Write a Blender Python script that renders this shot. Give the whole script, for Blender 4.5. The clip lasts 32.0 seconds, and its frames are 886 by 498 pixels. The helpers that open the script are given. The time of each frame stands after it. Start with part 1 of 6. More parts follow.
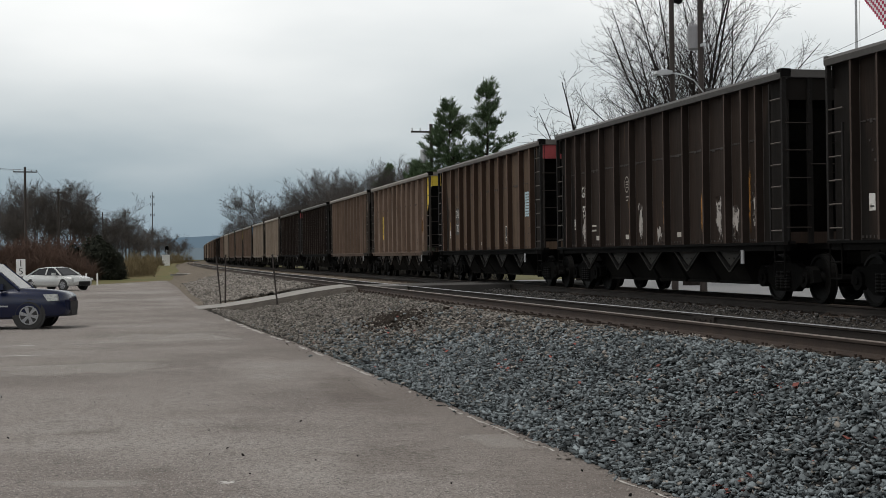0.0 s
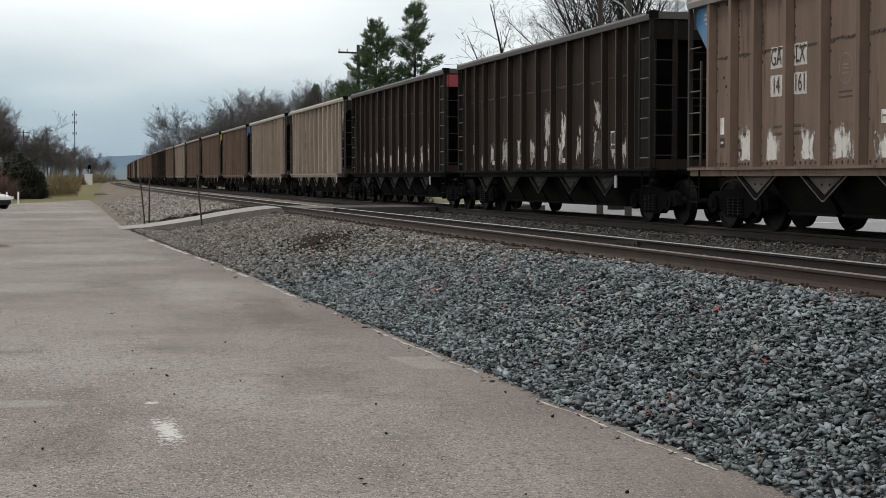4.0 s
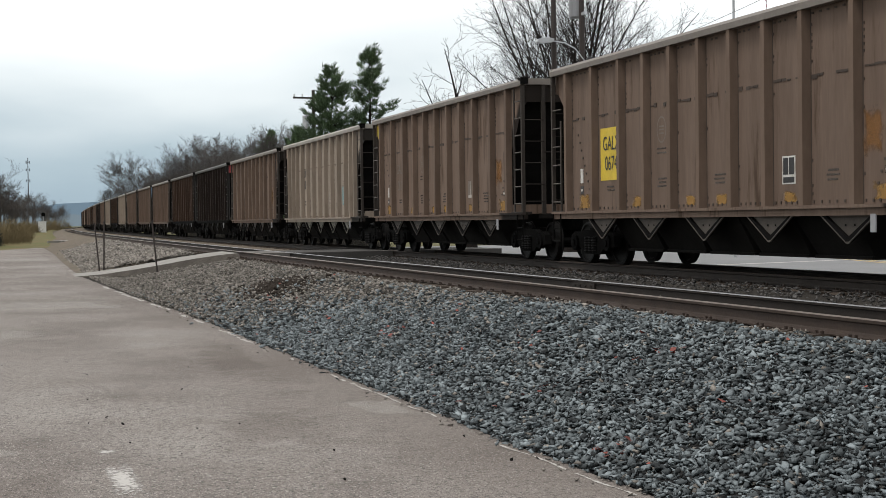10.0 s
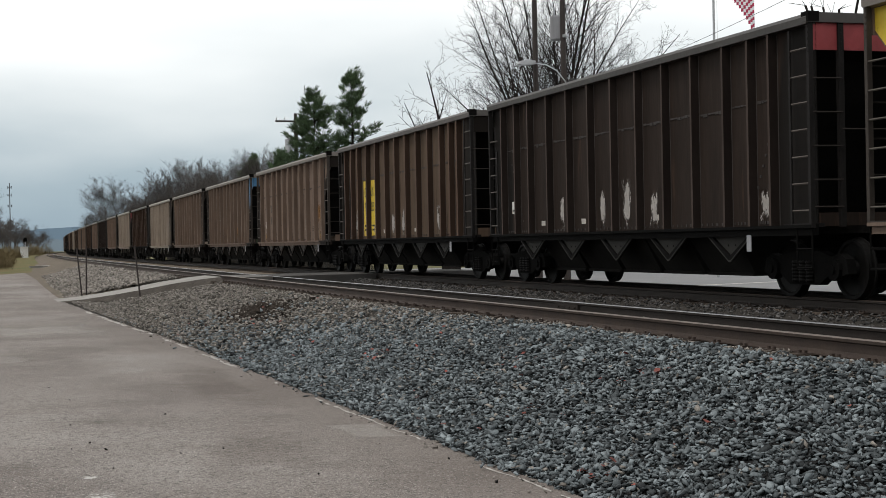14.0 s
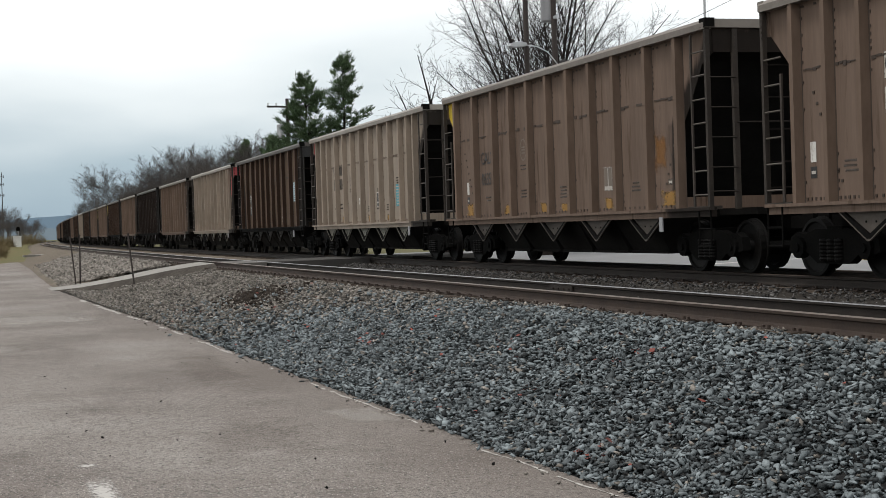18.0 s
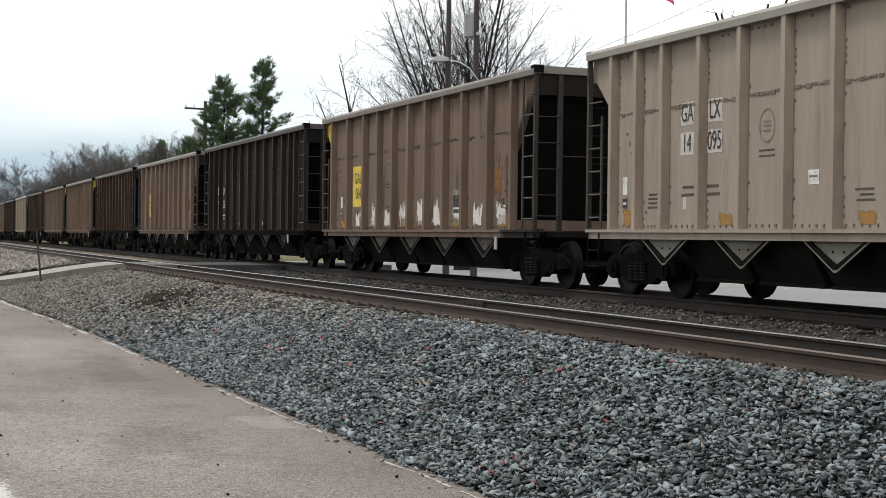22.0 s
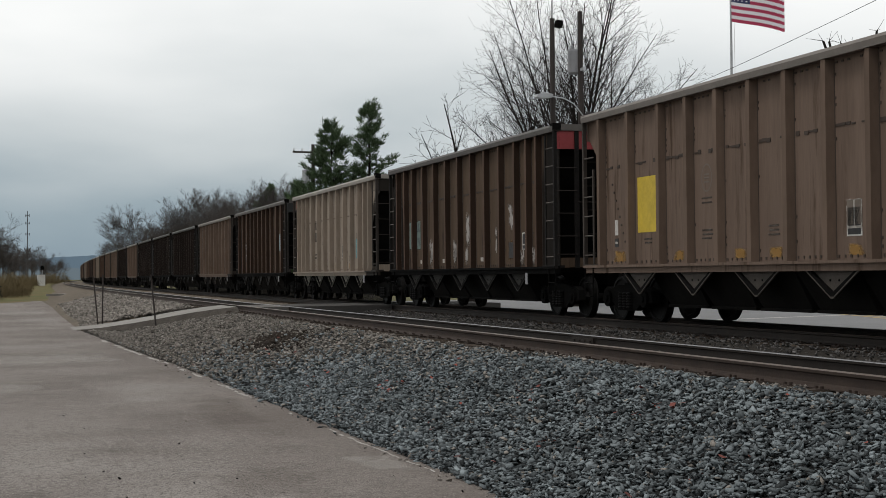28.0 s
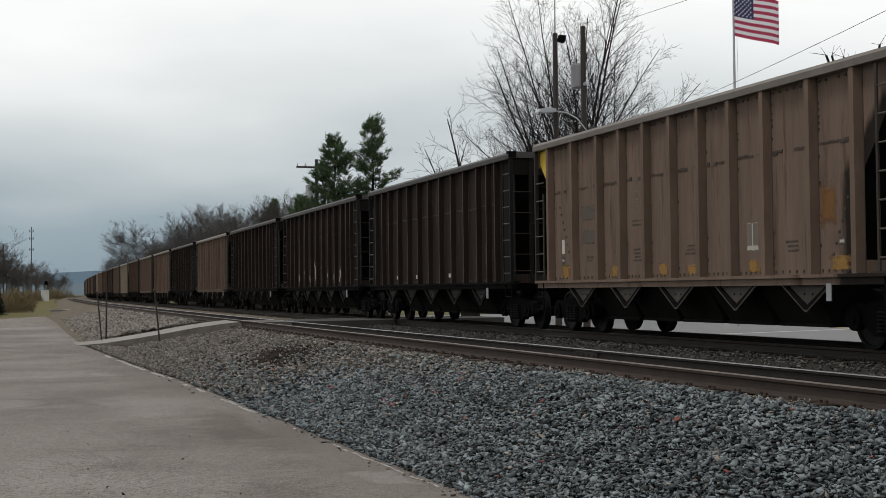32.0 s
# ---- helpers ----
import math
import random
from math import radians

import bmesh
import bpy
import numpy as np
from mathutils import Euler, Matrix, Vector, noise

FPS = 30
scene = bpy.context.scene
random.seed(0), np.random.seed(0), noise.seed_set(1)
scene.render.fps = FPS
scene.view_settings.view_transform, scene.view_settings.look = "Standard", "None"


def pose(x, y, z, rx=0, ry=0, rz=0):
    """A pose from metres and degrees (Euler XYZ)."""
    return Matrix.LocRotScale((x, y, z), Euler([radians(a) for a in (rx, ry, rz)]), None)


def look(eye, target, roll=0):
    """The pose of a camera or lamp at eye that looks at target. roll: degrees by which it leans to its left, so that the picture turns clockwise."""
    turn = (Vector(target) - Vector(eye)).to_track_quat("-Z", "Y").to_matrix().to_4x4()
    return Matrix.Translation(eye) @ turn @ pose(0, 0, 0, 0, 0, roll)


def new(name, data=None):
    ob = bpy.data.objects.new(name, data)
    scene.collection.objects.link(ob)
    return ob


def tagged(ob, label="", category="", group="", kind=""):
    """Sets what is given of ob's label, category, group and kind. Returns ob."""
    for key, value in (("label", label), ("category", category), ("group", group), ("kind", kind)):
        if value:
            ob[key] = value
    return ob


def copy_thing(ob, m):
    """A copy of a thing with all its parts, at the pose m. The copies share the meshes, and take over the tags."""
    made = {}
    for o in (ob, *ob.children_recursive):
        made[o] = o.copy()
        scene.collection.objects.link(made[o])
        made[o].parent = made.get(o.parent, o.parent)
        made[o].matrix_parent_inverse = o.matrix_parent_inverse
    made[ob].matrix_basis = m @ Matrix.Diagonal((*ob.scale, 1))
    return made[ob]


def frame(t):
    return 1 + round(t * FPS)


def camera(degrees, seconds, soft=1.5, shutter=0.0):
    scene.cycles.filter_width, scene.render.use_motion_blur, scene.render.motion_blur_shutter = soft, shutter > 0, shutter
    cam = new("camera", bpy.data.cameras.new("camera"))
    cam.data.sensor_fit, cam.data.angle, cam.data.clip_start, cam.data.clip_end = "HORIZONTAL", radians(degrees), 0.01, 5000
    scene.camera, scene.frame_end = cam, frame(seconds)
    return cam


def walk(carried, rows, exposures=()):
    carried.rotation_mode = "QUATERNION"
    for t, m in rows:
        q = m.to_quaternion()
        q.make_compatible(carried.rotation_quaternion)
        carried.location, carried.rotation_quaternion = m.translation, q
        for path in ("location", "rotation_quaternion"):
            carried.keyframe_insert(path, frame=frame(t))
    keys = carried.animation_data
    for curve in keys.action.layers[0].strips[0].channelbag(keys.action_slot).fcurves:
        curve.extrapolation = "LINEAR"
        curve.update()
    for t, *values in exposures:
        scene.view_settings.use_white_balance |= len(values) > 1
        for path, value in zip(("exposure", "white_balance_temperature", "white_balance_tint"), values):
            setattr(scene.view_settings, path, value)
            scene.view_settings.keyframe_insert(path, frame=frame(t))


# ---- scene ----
# the eye stands still at the edge of the lot; seconds, heading from the track's line, pitch and lean in degrees
EYE = Vector((0.0, 0.0, 0.976))
cam = camera(33.56, 32.0, soft=0.8)
PATH = [
    (0, 12.348, 0.242, -0.716), (0.5, 12.447, 0.108, -0.698), (1, 12.491, -0.009, -0.697),
    (1.5, 12.637, -0.157, -0.672), (2, 12.697, -0.382, -0.629), (2.5, 12.898, -0.603, -0.527),
    (3, 13.542, -1.405, -0.221), (3.5, 14.153, -2.275, -0.104), (4, 15.206, -2.804, -0.137),
    (4.5, 16.161, -2.990, -0.057), (6.5, 16.939, -1.491, -0.776), (7, 17.713, -1.232, -0.846),
    (7.5, 18.283, -1.062, -0.556), (8, 18.081, -0.942, -0.586), (8.5, 17.801, -1.026, -0.667),
    (9, 17.521, -1.166, -0.745), (9.5, 17.609, -1.232, -0.671), (10, 16.905, -1.108, -0.689),
    (10.5, 16.868, -0.826, -0.624), (11, 17.021, -0.534, -0.474), (11.5, 17.006, -0.156, -0.616),
    (12, 17.324, 0.023, -0.562), (12.5, 17.524, 0.215, -0.597), (13, 17.377, 0.187, -0.777),
    (13.5, 17.391, -0.155, -0.953), (15.5, 17.935, -0.342, -1.343), (16, 17.518, -0.332, -1.474),
    (16.5, 17.480, -0.446, -1.535), (17, 17.656, -0.482, -1.458), (17.5, 17.744, -0.733, -1.671),
    (18, 17.799, -0.904, -1.897), (18.5, 18.051, -0.912, -1.756), (19, 17.794, -0.787, -1.685),
    (19.5, 17.720, -0.620, -1.320), (20, 17.952, -1.188, -0.618), (20.5, 18.241, -1.513, -0.155),
    (21, 19.377, -1.260, 0.294), (21.5, 20.610, -0.929, 0.407), (22, 21.186, -0.464, 0.692),
    (22.5, 20.434, -0.021, 0.567), (23, 20.144, -0.047, 0.092), (23.5, 20.005, 0.076, -0.363),
    (24, 18.309, 0.379, -0.690), (24.5, 17.341, 0.527, -0.618), (25, 16.180, 0.830, -0.335),
    (25.5, 16.254, 1.004, -0.063), (26, 15.681, 0.943, -0.065), (26.5, 16.096, 1.067, -0.078),
    (28.5, 17.040, 1.031, -0.604), (29, 17.030, 1.297, -0.612), (29.5, 16.957, 1.435, -0.649),
    (30, 16.806, 1.531, -0.735), (30.5, 17.034, 1.519, -0.606), (31, 16.825, 1.578, -0.709),
    (31.5, 16.684, 1.629, -0.783), (32, 16.834, 1.580, -0.658),
]


def aim(yaw, pitch, lean):
    a, b = radians(yaw), radians(pitch)
    way = Vector((math.sin(a) * math.cos(b), math.cos(a) * math.cos(b), math.sin(b)))
    return look(EYE, EYE + 50 * way, lean)


EXPOSURES = [(0, 0.08), (2, 0.1), (3.5, 0.4), (4, 0.52), (5, 0.56), (7, 0.64), (8, 0.68), (9, 0.62), (12, 0.47), (13, 0.34), (16, 0.46),
             (19, 0.58), (21, 0.8), (22, 0.85), (23.3, 0.78), (24, 0.62), (25, 0.2), (26, 0.0), (29, 0.0), (32, 0.02)]
walk(cam, [(t, aim(y, p, r)) for t, y, p, r in PATH], EXPOSURES)

# ---- world and sun: an overcast winter day ----
def sky():
    w = bpy.data.worlds.new("sky")
    scene.world = w
    w.use_nodes = True
    nt = w.node_tree
    nt.nodes.clear()
    N, K = nt.nodes.new, nt.links.new
    out, bg = N("ShaderNodeOutputWorld"), N("ShaderNodeBackground")
    st = N("ShaderNodeTexSky")
    st.sky_type, st.sun_disc, st.sun_elevation, st.sun_rotation = "NISHITA", False, radians(64), radians(253)
    st.air_density, st.dust_density = 1.2, 3.0
    co, sep = N("ShaderNodeTexCoord"), N("ShaderNodeSeparateXYZ")
    K(co.outputs["Generated"], sep.inputs[0])
    ramp = N("ShaderNodeValToRGB")
    e = ramp.color_ramp.elements
    e[0].position, e[0].color = 0.0, (0.25, 0.33, 0.39, 1)
    e[1].position, e[1].color = 0.20, (1.02, 1.03, 1.02, 1)
    m = e.new(0.04)
    m.color = (0.33, 0.41, 0.46, 1)
    m = e.new(0.75)
    m.color = (0.42, 0.43, 0.435, 1)
    m = e.new(0.09)
    m.color = (0.60, 0.65, 0.67, 1)
    mapn, no = N("ShaderNodeMapping"), N("ShaderNodeTexNoise")
    mapn.inputs["Scale"].default_value = (1.0, 1.0, 3.2)
    K(co.outputs["Generated"], mapn.inputs[0])
    K(mapn.outputs[0], no.inputs["Vector"])
    no.inputs["Scale"].default_value, no.inputs["Detail"].default_value, no.inputs["Roughness"].default_value = 3.2, 5.0, 0.45
    ma = N("ShaderNodeMath")
    ma.operation = "MULTIPLY_ADD"
    ma.inputs[1].default_value, ma.inputs[2].default_value = 0.17, -0.085
    K(no.outputs["Fac"], ma.inputs[0])
    ad = N("ShaderNodeMath")
    K(sep.outputs["Z"], ad.inputs[0])
    K(ma.outputs[0], ad.inputs[1])
    K(ad.outputs[0], ramp.inputs[0])
    mul = N("ShaderNodeVectorMath")
    mul.operation = "SCALE"
    mul.inputs["Scale"].default_value = 0.05
    K(st.outputs[0], mul.inputs[0])
    mix = N("ShaderNodeMix")
    mix.data_type = "RGBA"
    mix.inputs["Factor"].default_value = 0.93
    K(mul.outputs[0], mix.inputs["A"])
    K(ramp.outputs[0], mix.inputs["B"])
    K(mix.outputs["Result"], bg.inputs["Color"])
    bg.inputs["Strength"].default_value = 1.0
    K(bg.outputs[0], out.inputs[0])


sky()
sun_data = bpy.data.lights.new("sun", "SUN")
sun_data.energy, sun_data.angle, sun_data.color = 1.35, radians(16), (1.0, 0.97, 0.93)
sun = new("sun", sun_data)
sun.matrix_world = look((-27, -8, 58), (0, 0, 0))

# ---- materials ----
def material(name, base, second=None, rough=0.8, metal=0.0, scale=2.0, fine=40.0, bump=0.2, per="", vary=0.0, mid=0.5, stain=None, stain_scale=0.6, stain_lo=0.55, stretch=None, bump_dist=0.01, fine_amt=0.35, gloss=0.5, soot=None):
    """A weathered surface: two colours mixed by broad and fine noise, a stain, relief and a change from piece to piece;
    soot: how far coal soot reaches from a car's ends, how fast that lessens with height, and whether both ends are
    dusted."""
    m = bpy.data.materials.new(name)
    m.use_nodes = True
    nt = m.node_tree
    N, K = nt.nodes.new, nt.links.new
    b = nt.nodes["Principled BSDF"]
    b.inputs["Metallic"].default_value, b.inputs["Specular IOR Level"].default_value = metal, gloss
    co = N("ShaderNodeTexCoord")
    vec = co.outputs["Object"]
    if stretch:
        mp = N("ShaderNodeMapping")
        mp.inputs["Scale"].default_value = stretch
        K(vec, mp.inputs[0])
        vec = mp.outputs[0]
    if per == "object":
        oi, sc_ = N("ShaderNodeObjectInfo"), N("ShaderNodeVectorMath")
        cx = N("ShaderNodeCombineXYZ")
        mu = N("ShaderNodeMath")
        mu.operation, mu.inputs[1].default_value = "MULTIPLY", 57.0
        K(oi.outputs["Random"], mu.inputs[0])
        for i in range(3):
            K(mu.outputs[0], cx.inputs[i])
        K(vec, sc_.inputs[0])
        K(cx.outputs[0], sc_.inputs[1])
        vec = sc_.outputs[0]
    def noise_(s, detail=4.0, r=0.6):
        n = N("ShaderNodeTexNoise")
        n.inputs["Scale"].default_value, n.inputs["Detail"].default_value, n.inputs["Roughness"].default_value = s, detail, r
        K(vec, n.inputs["Vector"])
        return n.outputs["Fac"]
    broad, small = noise_(scale), noise_(fine, 3.0)
    mixf = N("ShaderNodeMath")
    mixf.operation = "MULTIPLY_ADD"
    mixf.inputs[1].default_value = fine_amt
    K(small, mixf.inputs[0])
    K(broad, mixf.inputs[2])
    rg = N("ShaderNodeMapRange")
    rg.inputs["From Min"].default_value, rg.inputs["From Max"].default_value = mid - 0.05, mid + 0.45
    K(mixf.outputs[0], rg.inputs["Value"])
    mx = N("ShaderNodeMix")
    mx.data_type = "RGBA"
    second = second or tuple(c * 0.7 for c in base)
    mx.inputs["A"].default_value, mx.inputs["B"].default_value = (*base, 1), (*second, 1)
    K(rg.outputs[0], mx.inputs["Factor"])
    col = mx.outputs["Result"]
    if stain:
        sf = noise_(stain_scale, 6.0, 0.65)
        rr = N("ShaderNodeMapRange")
        rr.inputs["From Min"].default_value, rr.inputs["From Max"].default_value = stain_lo, stain_lo + 0.12
        K(sf, rr.inputs["Value"])
        m2 = N("ShaderNodeMix")
        m2.data_type = "RGBA"
        m2.inputs["B"].default_value = (*stain, 1)
        K(rr.outputs[0], m2.inputs["Factor"])
        K(col, m2.inputs["A"])
        col = m2.outputs["Result"]
    if per and vary:
        src = N("ShaderNodeObjectInfo").outputs["Random"] if per == "object" else N("ShaderNodeNewGeometry").outputs["Random Per Island"]
        r2 = N("ShaderNodeMapRange")
        r2.inputs["To Min"].default_value, r2.inputs["To Max"].default_value = 1 - vary, 1 + vary
        K(src, r2.inputs["Value"])
        sc2 = N("ShaderNodeVectorMath")
        sc2.operation = "SCALE"
        K(col, sc2.inputs[0])
        K(r2.outputs[0], sc2.inputs["Scale"])
        col = sc2.outputs[0]
    if soot:
        reach, slant, both = soot
        def sums(op, a, c, e=None):
            n = N("ShaderNodeMath")
            n.operation = op
            for i, v in enumerate((a, c, e)):
                if isinstance(v, (int, float)):
                    n.inputs[i].default_value = v
                elif v is not None:
                    K(v, n.inputs[i])
            return n.outputs[0]
        sx = N("ShaderNodeSeparateXYZ")
        K(co.outputs["Object"], sx.inputs[0])
        along = sums("ABSOLUTE", sx.outputs["Y"], 0.0) if both else sums("MULTIPLY", sx.outputs["Y"], -1.0)
        high = sums("MULTIPLY", sums("MAXIMUM", sums("SUBTRACT", sx.outputs["Z"], 2.6), 0.0), -slant)
        edge = sums("ADD", sums("ADD", along, high), sums("MULTIPLY", noise_(1.6, 6.0, 0.7), 0.55))
        r3 = N("ShaderNodeMapRange")
        r3.inputs["From Min"].default_value, r3.inputs["From Max"].default_value = 7.15 - reach + 0.22, 7.15 - reach + 0.42
        r3.inputs["To Max"].default_value = 0.93
        K(edge, r3.inputs["Value"])
        m3 = N("ShaderNodeMix")
        m3.data_type = "RGBA"
        m3.inputs["B"].default_value = (0.014, 0.0125, 0.0115, 1)
        K(r3.outputs[0], m3.inputs["Factor"])
        K(col, m3.inputs["A"])
        col = m3.outputs["Result"]
    K(col, b.inputs["Base Color"])
    rr2 = N("ShaderNodeMapRange")
    rr2.inputs["To Min"].default_value, rr2.inputs["To Max"].default_value = max(0.02, rough - 0.12), min(1, rough + 0.12)
    K(small, rr2.inputs["Value"])
    K(rr2.outputs[0], b.inputs["Roughness"])
    if bump:
        bp = N("ShaderNodeBump")
        bp.inputs["Strength"].default_value, bp.inputs["Distance"].default_value = bump, bump_dist
        K(small, bp.inputs["Height"])
        K(bp.outputs[0], b.inputs["Normal"])
    return m


def asphalt(name, base, worn, pale, dark):
    """Old paving: broad worn and pale areas, with a fine speckle of dark and light chips."""
    m = bpy.data.materials.new(name)
    m.use_nodes = True
    nt = m.node_tree
    N, K = nt.nodes.new, nt.links.new
    b = nt.nodes["Principled BSDF"]
    b.inputs["Roughness"].default_value, b.inputs["Specular IOR Level"].default_value = 0.9, 0.25
    co = N("ShaderNodeTexCoord")
    def noise_(s, detail, lo, hi, rough=0.6):
        n, r = N("ShaderNodeTexNoise"), N("ShaderNodeMapRange")
        n.inputs["Scale"].default_value, n.inputs["Detail"].default_value, n.inputs["Roughness"].default_value = s, detail, rough
        K(co.outputs["Object"], n.inputs["Vector"])
        r.inputs["From Min"].default_value, r.inputs["From Max"].default_value = lo, hi
        K(n.outputs["Fac"], r.inputs["Value"])
        return r.outputs[0]
    def blend(a, col, fac):
        x = N("ShaderNodeMix")
        x.data_type = "RGBA"
        if isinstance(a, tuple):
            x.inputs["A"].default_value = (*a, 1)
        else:
            K(a, x.inputs["A"])
        x.inputs["B"].default_value = (*col, 1)
        K(fac, x.inputs["Factor"])
        return x.outputs["Result"]
    c = blend(base, worn, noise_(0.28, 5, 0.42, 0.62))
    c = blend(c, pale, noise_(0.11, 4, 0.52, 0.66))
    c = blend(c, tuple(v * 0.74 for v in worn), noise_(1.1, 6, 0.56, 0.74, 0.7))
    c = blend(c, tuple(v * 0.72 for v in worn), noise_(17, 4, 0.52, 0.68, 0.7))
    c = blend(c, tuple(v * 1.3 for v in pale), noise_(46, 2, 0.58, 0.66))
    c = blend(c, (dark * 1.7, dark * 1.6, dark * 1.5), noise_(30, 2, 0.58, 0.67))
    c = blend(c, (dark, dark * 0.95, dark * 0.9), noise_(62, 2, 0.56, 0.64))
    c = blend(c, (dark * 0.8, dark * 0.75, dark * 0.7), noise_(11, 3, 0.68, 0.73))
    # brown dirt washed down along the side towards the tracks
    sx, ad, mr = N("ShaderNodeSeparateXYZ"), N("ShaderNodeMath"), N("ShaderNodeMapRange")
    K(co.outputs["Object"], sx.inputs[0])
    K(sx.outputs["X"], ad.inputs[0])
    K(noise_(0.9, 5, 0.0, 1.0, 0.65), ad.inputs[1])
    mr.inputs["From Min"].default_value, mr.inputs["From Max"].default_value, mr.inputs["To Max"].default_value = 2.9, 4.6, 0.5
    K(ad.outputs[0], mr.inputs["Value"])
    c = blend(c, (0.15, 0.124, 0.107), mr.outputs[0])
    K(c, b.inputs["Base Color"])
    bp = N("ShaderNodeBump")
    bp.inputs["Strength"].default_value, bp.inputs["Distance"].default_value = 0.9, 0.012
    K(noise_(45, 2, 0.3, 0.7), bp.inputs["Height"])
    K(bp.outputs[0], b.inputs["Normal"])
    return m


def worn(name, colour, second, fade=0.25, wear=0.9, grain=5.0, stretch=(1, 1, 1), most=0.95, rise=(1.0, 1.0), plane=("Y", "Z")):
    """Old paint flaked off from the rim of its patch inwards; rise: how much of the wear comes from the lower and the upper rim."""
    m = bpy.data.materials.new(name)
    m.use_nodes = True
    nt = m.node_tree
    N, K = nt.nodes.new, nt.links.new
    b = nt.nodes["Principled BSDF"]
    b.inputs["Roughness"].default_value, b.inputs["Specular IOR Level"].default_value = 0.7, 0.2
    co, mp, sx = N("ShaderNodeTexCoord"), N("ShaderNodeMapping"), N("ShaderNodeSeparateXYZ")
    mp.inputs["Scale"].default_value = stretch
    K(co.outputs["Object"], mp.inputs[0])
    K(co.outputs["Generated"], sx.inputs[0])
    def sums(op, a, c):
        n = N("ShaderNodeMath")
        n.operation = op
        for i, v in enumerate((a, c)):
            if isinstance(v, (int, float)):
                n.inputs[i].default_value = v
            else:
                K(v, n.inputs[i])
        return n.outputs[0]
    def noise_(s):
        n = N("ShaderNodeTexNoise")
        n.inputs["Scale"].default_value, n.inputs["Detail"].default_value, n.inputs["Roughness"].default_value = s, 5.0, 0.65
        K(mp.outputs[0], n.inputs["Vector"])
        return n.outputs["Fac"]
    y, z = sx.outputs[plane[0]], sx.outputs[plane[1]]
    rim = sums("MINIMUM", sums("MINIMUM", y, sums("SUBTRACT", 1.0, y)), sums("MINIMUM", sums("DIVIDE", z, rise[0]), sums("DIVIDE", sums("SUBTRACT", 1.0, z), rise[1])))
    level = sums("ADD", sums("DIVIDE", sums("MINIMUM", rim, fade), fade), sums("MULTIPLY", sums("SUBTRACT", noise_(grain), 0.5), wear * 3))
    r = N("ShaderNodeMapRange")
    r.inputs["From Min"].default_value, r.inputs["From Max"].default_value, r.inputs["To Max"].default_value = 0.35, 0.75, most
    K(level, r.inputs["Value"])
    K(r.outputs[0], b.inputs["Alpha"])
    mx = N("ShaderNodeMix")
    mx.data_type = "RGBA"
    mx.inputs["A"].default_value, mx.inputs["B"].default_value = (*colour, 1), (*second, 1)
    K(noise_(grain * 2.3), mx.inputs["Factor"])
    K(mx.outputs["Result"], b.inputs["Base Color"])
    return m


M = {}
def mat(name, *a, **k):
    M[name] = material(name, *a, **k)


M["asphalt_lot"] = asphalt("asphalt_lot", (0.285, 0.254, 0.231), (0.196, 0.168, 0.151), (0.36, 0.33, 0.304), 0.06)
mat("asphalt_road", (0.215, 0.215, 0.218), (0.175, 0.175, 0.178), rough=0.85, scale=0.3, fine=60, bump=0.3)
mat("concrete", (0.30, 0.285, 0.262), (0.20, 0.188, 0.17), rough=0.9, scale=0.8, fine=30, bump=0.4)
mat("panel_worn", (0.15, 0.14, 0.128), (0.09, 0.083, 0.076), rough=0.9, scale=0.8, fine=30, bump=0.4)
mat("grass", (0.095, 0.118, 0.045), (0.19, 0.13, 0.072), rough=0.95, scale=0.3, fine=6, bump=0.6, bump_dist=0.05, gloss=0.1)
mat("field", (0.13, 0.115, 0.06), (0.10, 0.105, 0.045), rough=0.95, scale=0.02, fine=1.5, bump=0.4, bump_dist=0.05, gloss=0.1)
# near-black beds, painting in the shade of the gaps between stones
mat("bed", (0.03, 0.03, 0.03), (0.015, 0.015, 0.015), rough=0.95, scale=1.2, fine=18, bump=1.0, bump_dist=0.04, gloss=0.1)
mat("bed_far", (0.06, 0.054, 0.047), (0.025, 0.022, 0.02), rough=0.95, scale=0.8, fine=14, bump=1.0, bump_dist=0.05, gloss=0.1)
mat("gusset_dark", (0.032, 0.03, 0.027), (0.02, 0.019, 0.017), rough=0.75, scale=2, fine=25, bump=0.2, gloss=0.15)
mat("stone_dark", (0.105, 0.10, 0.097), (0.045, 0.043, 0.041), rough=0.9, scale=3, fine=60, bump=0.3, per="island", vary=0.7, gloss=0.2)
mat("ghost_dark", (0.13, 0.105, 0.085), (0.17, 0.14, 0.115), rough=0.8, scale=5, fine=30, bump=0.05)
mat("grey_dull", (0.30, 0.30, 0.31), (0.24, 0.24, 0.25), rough=0.6, scale=2, fine=20, bump=0.05)
mat("panel_dark", (0.085, 0.08, 0.075), (0.055, 0.052, 0.05), rough=0.9, scale=0.8, fine=30, bump=0.4, gloss=0.2)
mat("stone_blue", (0.180, 0.204, 0.213), (0.053, 0.061, 0.065), rough=0.75, scale=3, fine=60, bump=0.4, per="island", vary=0.9, gloss=0.25)
mat("stone_tan", (0.275, 0.25, 0.222), (0.12, 0.109, 0.097), rough=0.85, scale=3, fine=60, bump=0.3, per="island", vary=0.55, gloss=0.2)
mat("rail_dark", (0.035, 0.028, 0.024), (0.02, 0.017, 0.015), rough=0.7, metal=0.2, scale=3, fine=50, bump=0.3, gloss=0.2)
mat("rail_rust", (0.06, 0.043, 0.034), (0.038, 0.028, 0.024), rough=0.75, metal=0.2, scale=3, fine=50, bump=0.3, gloss=0.25)
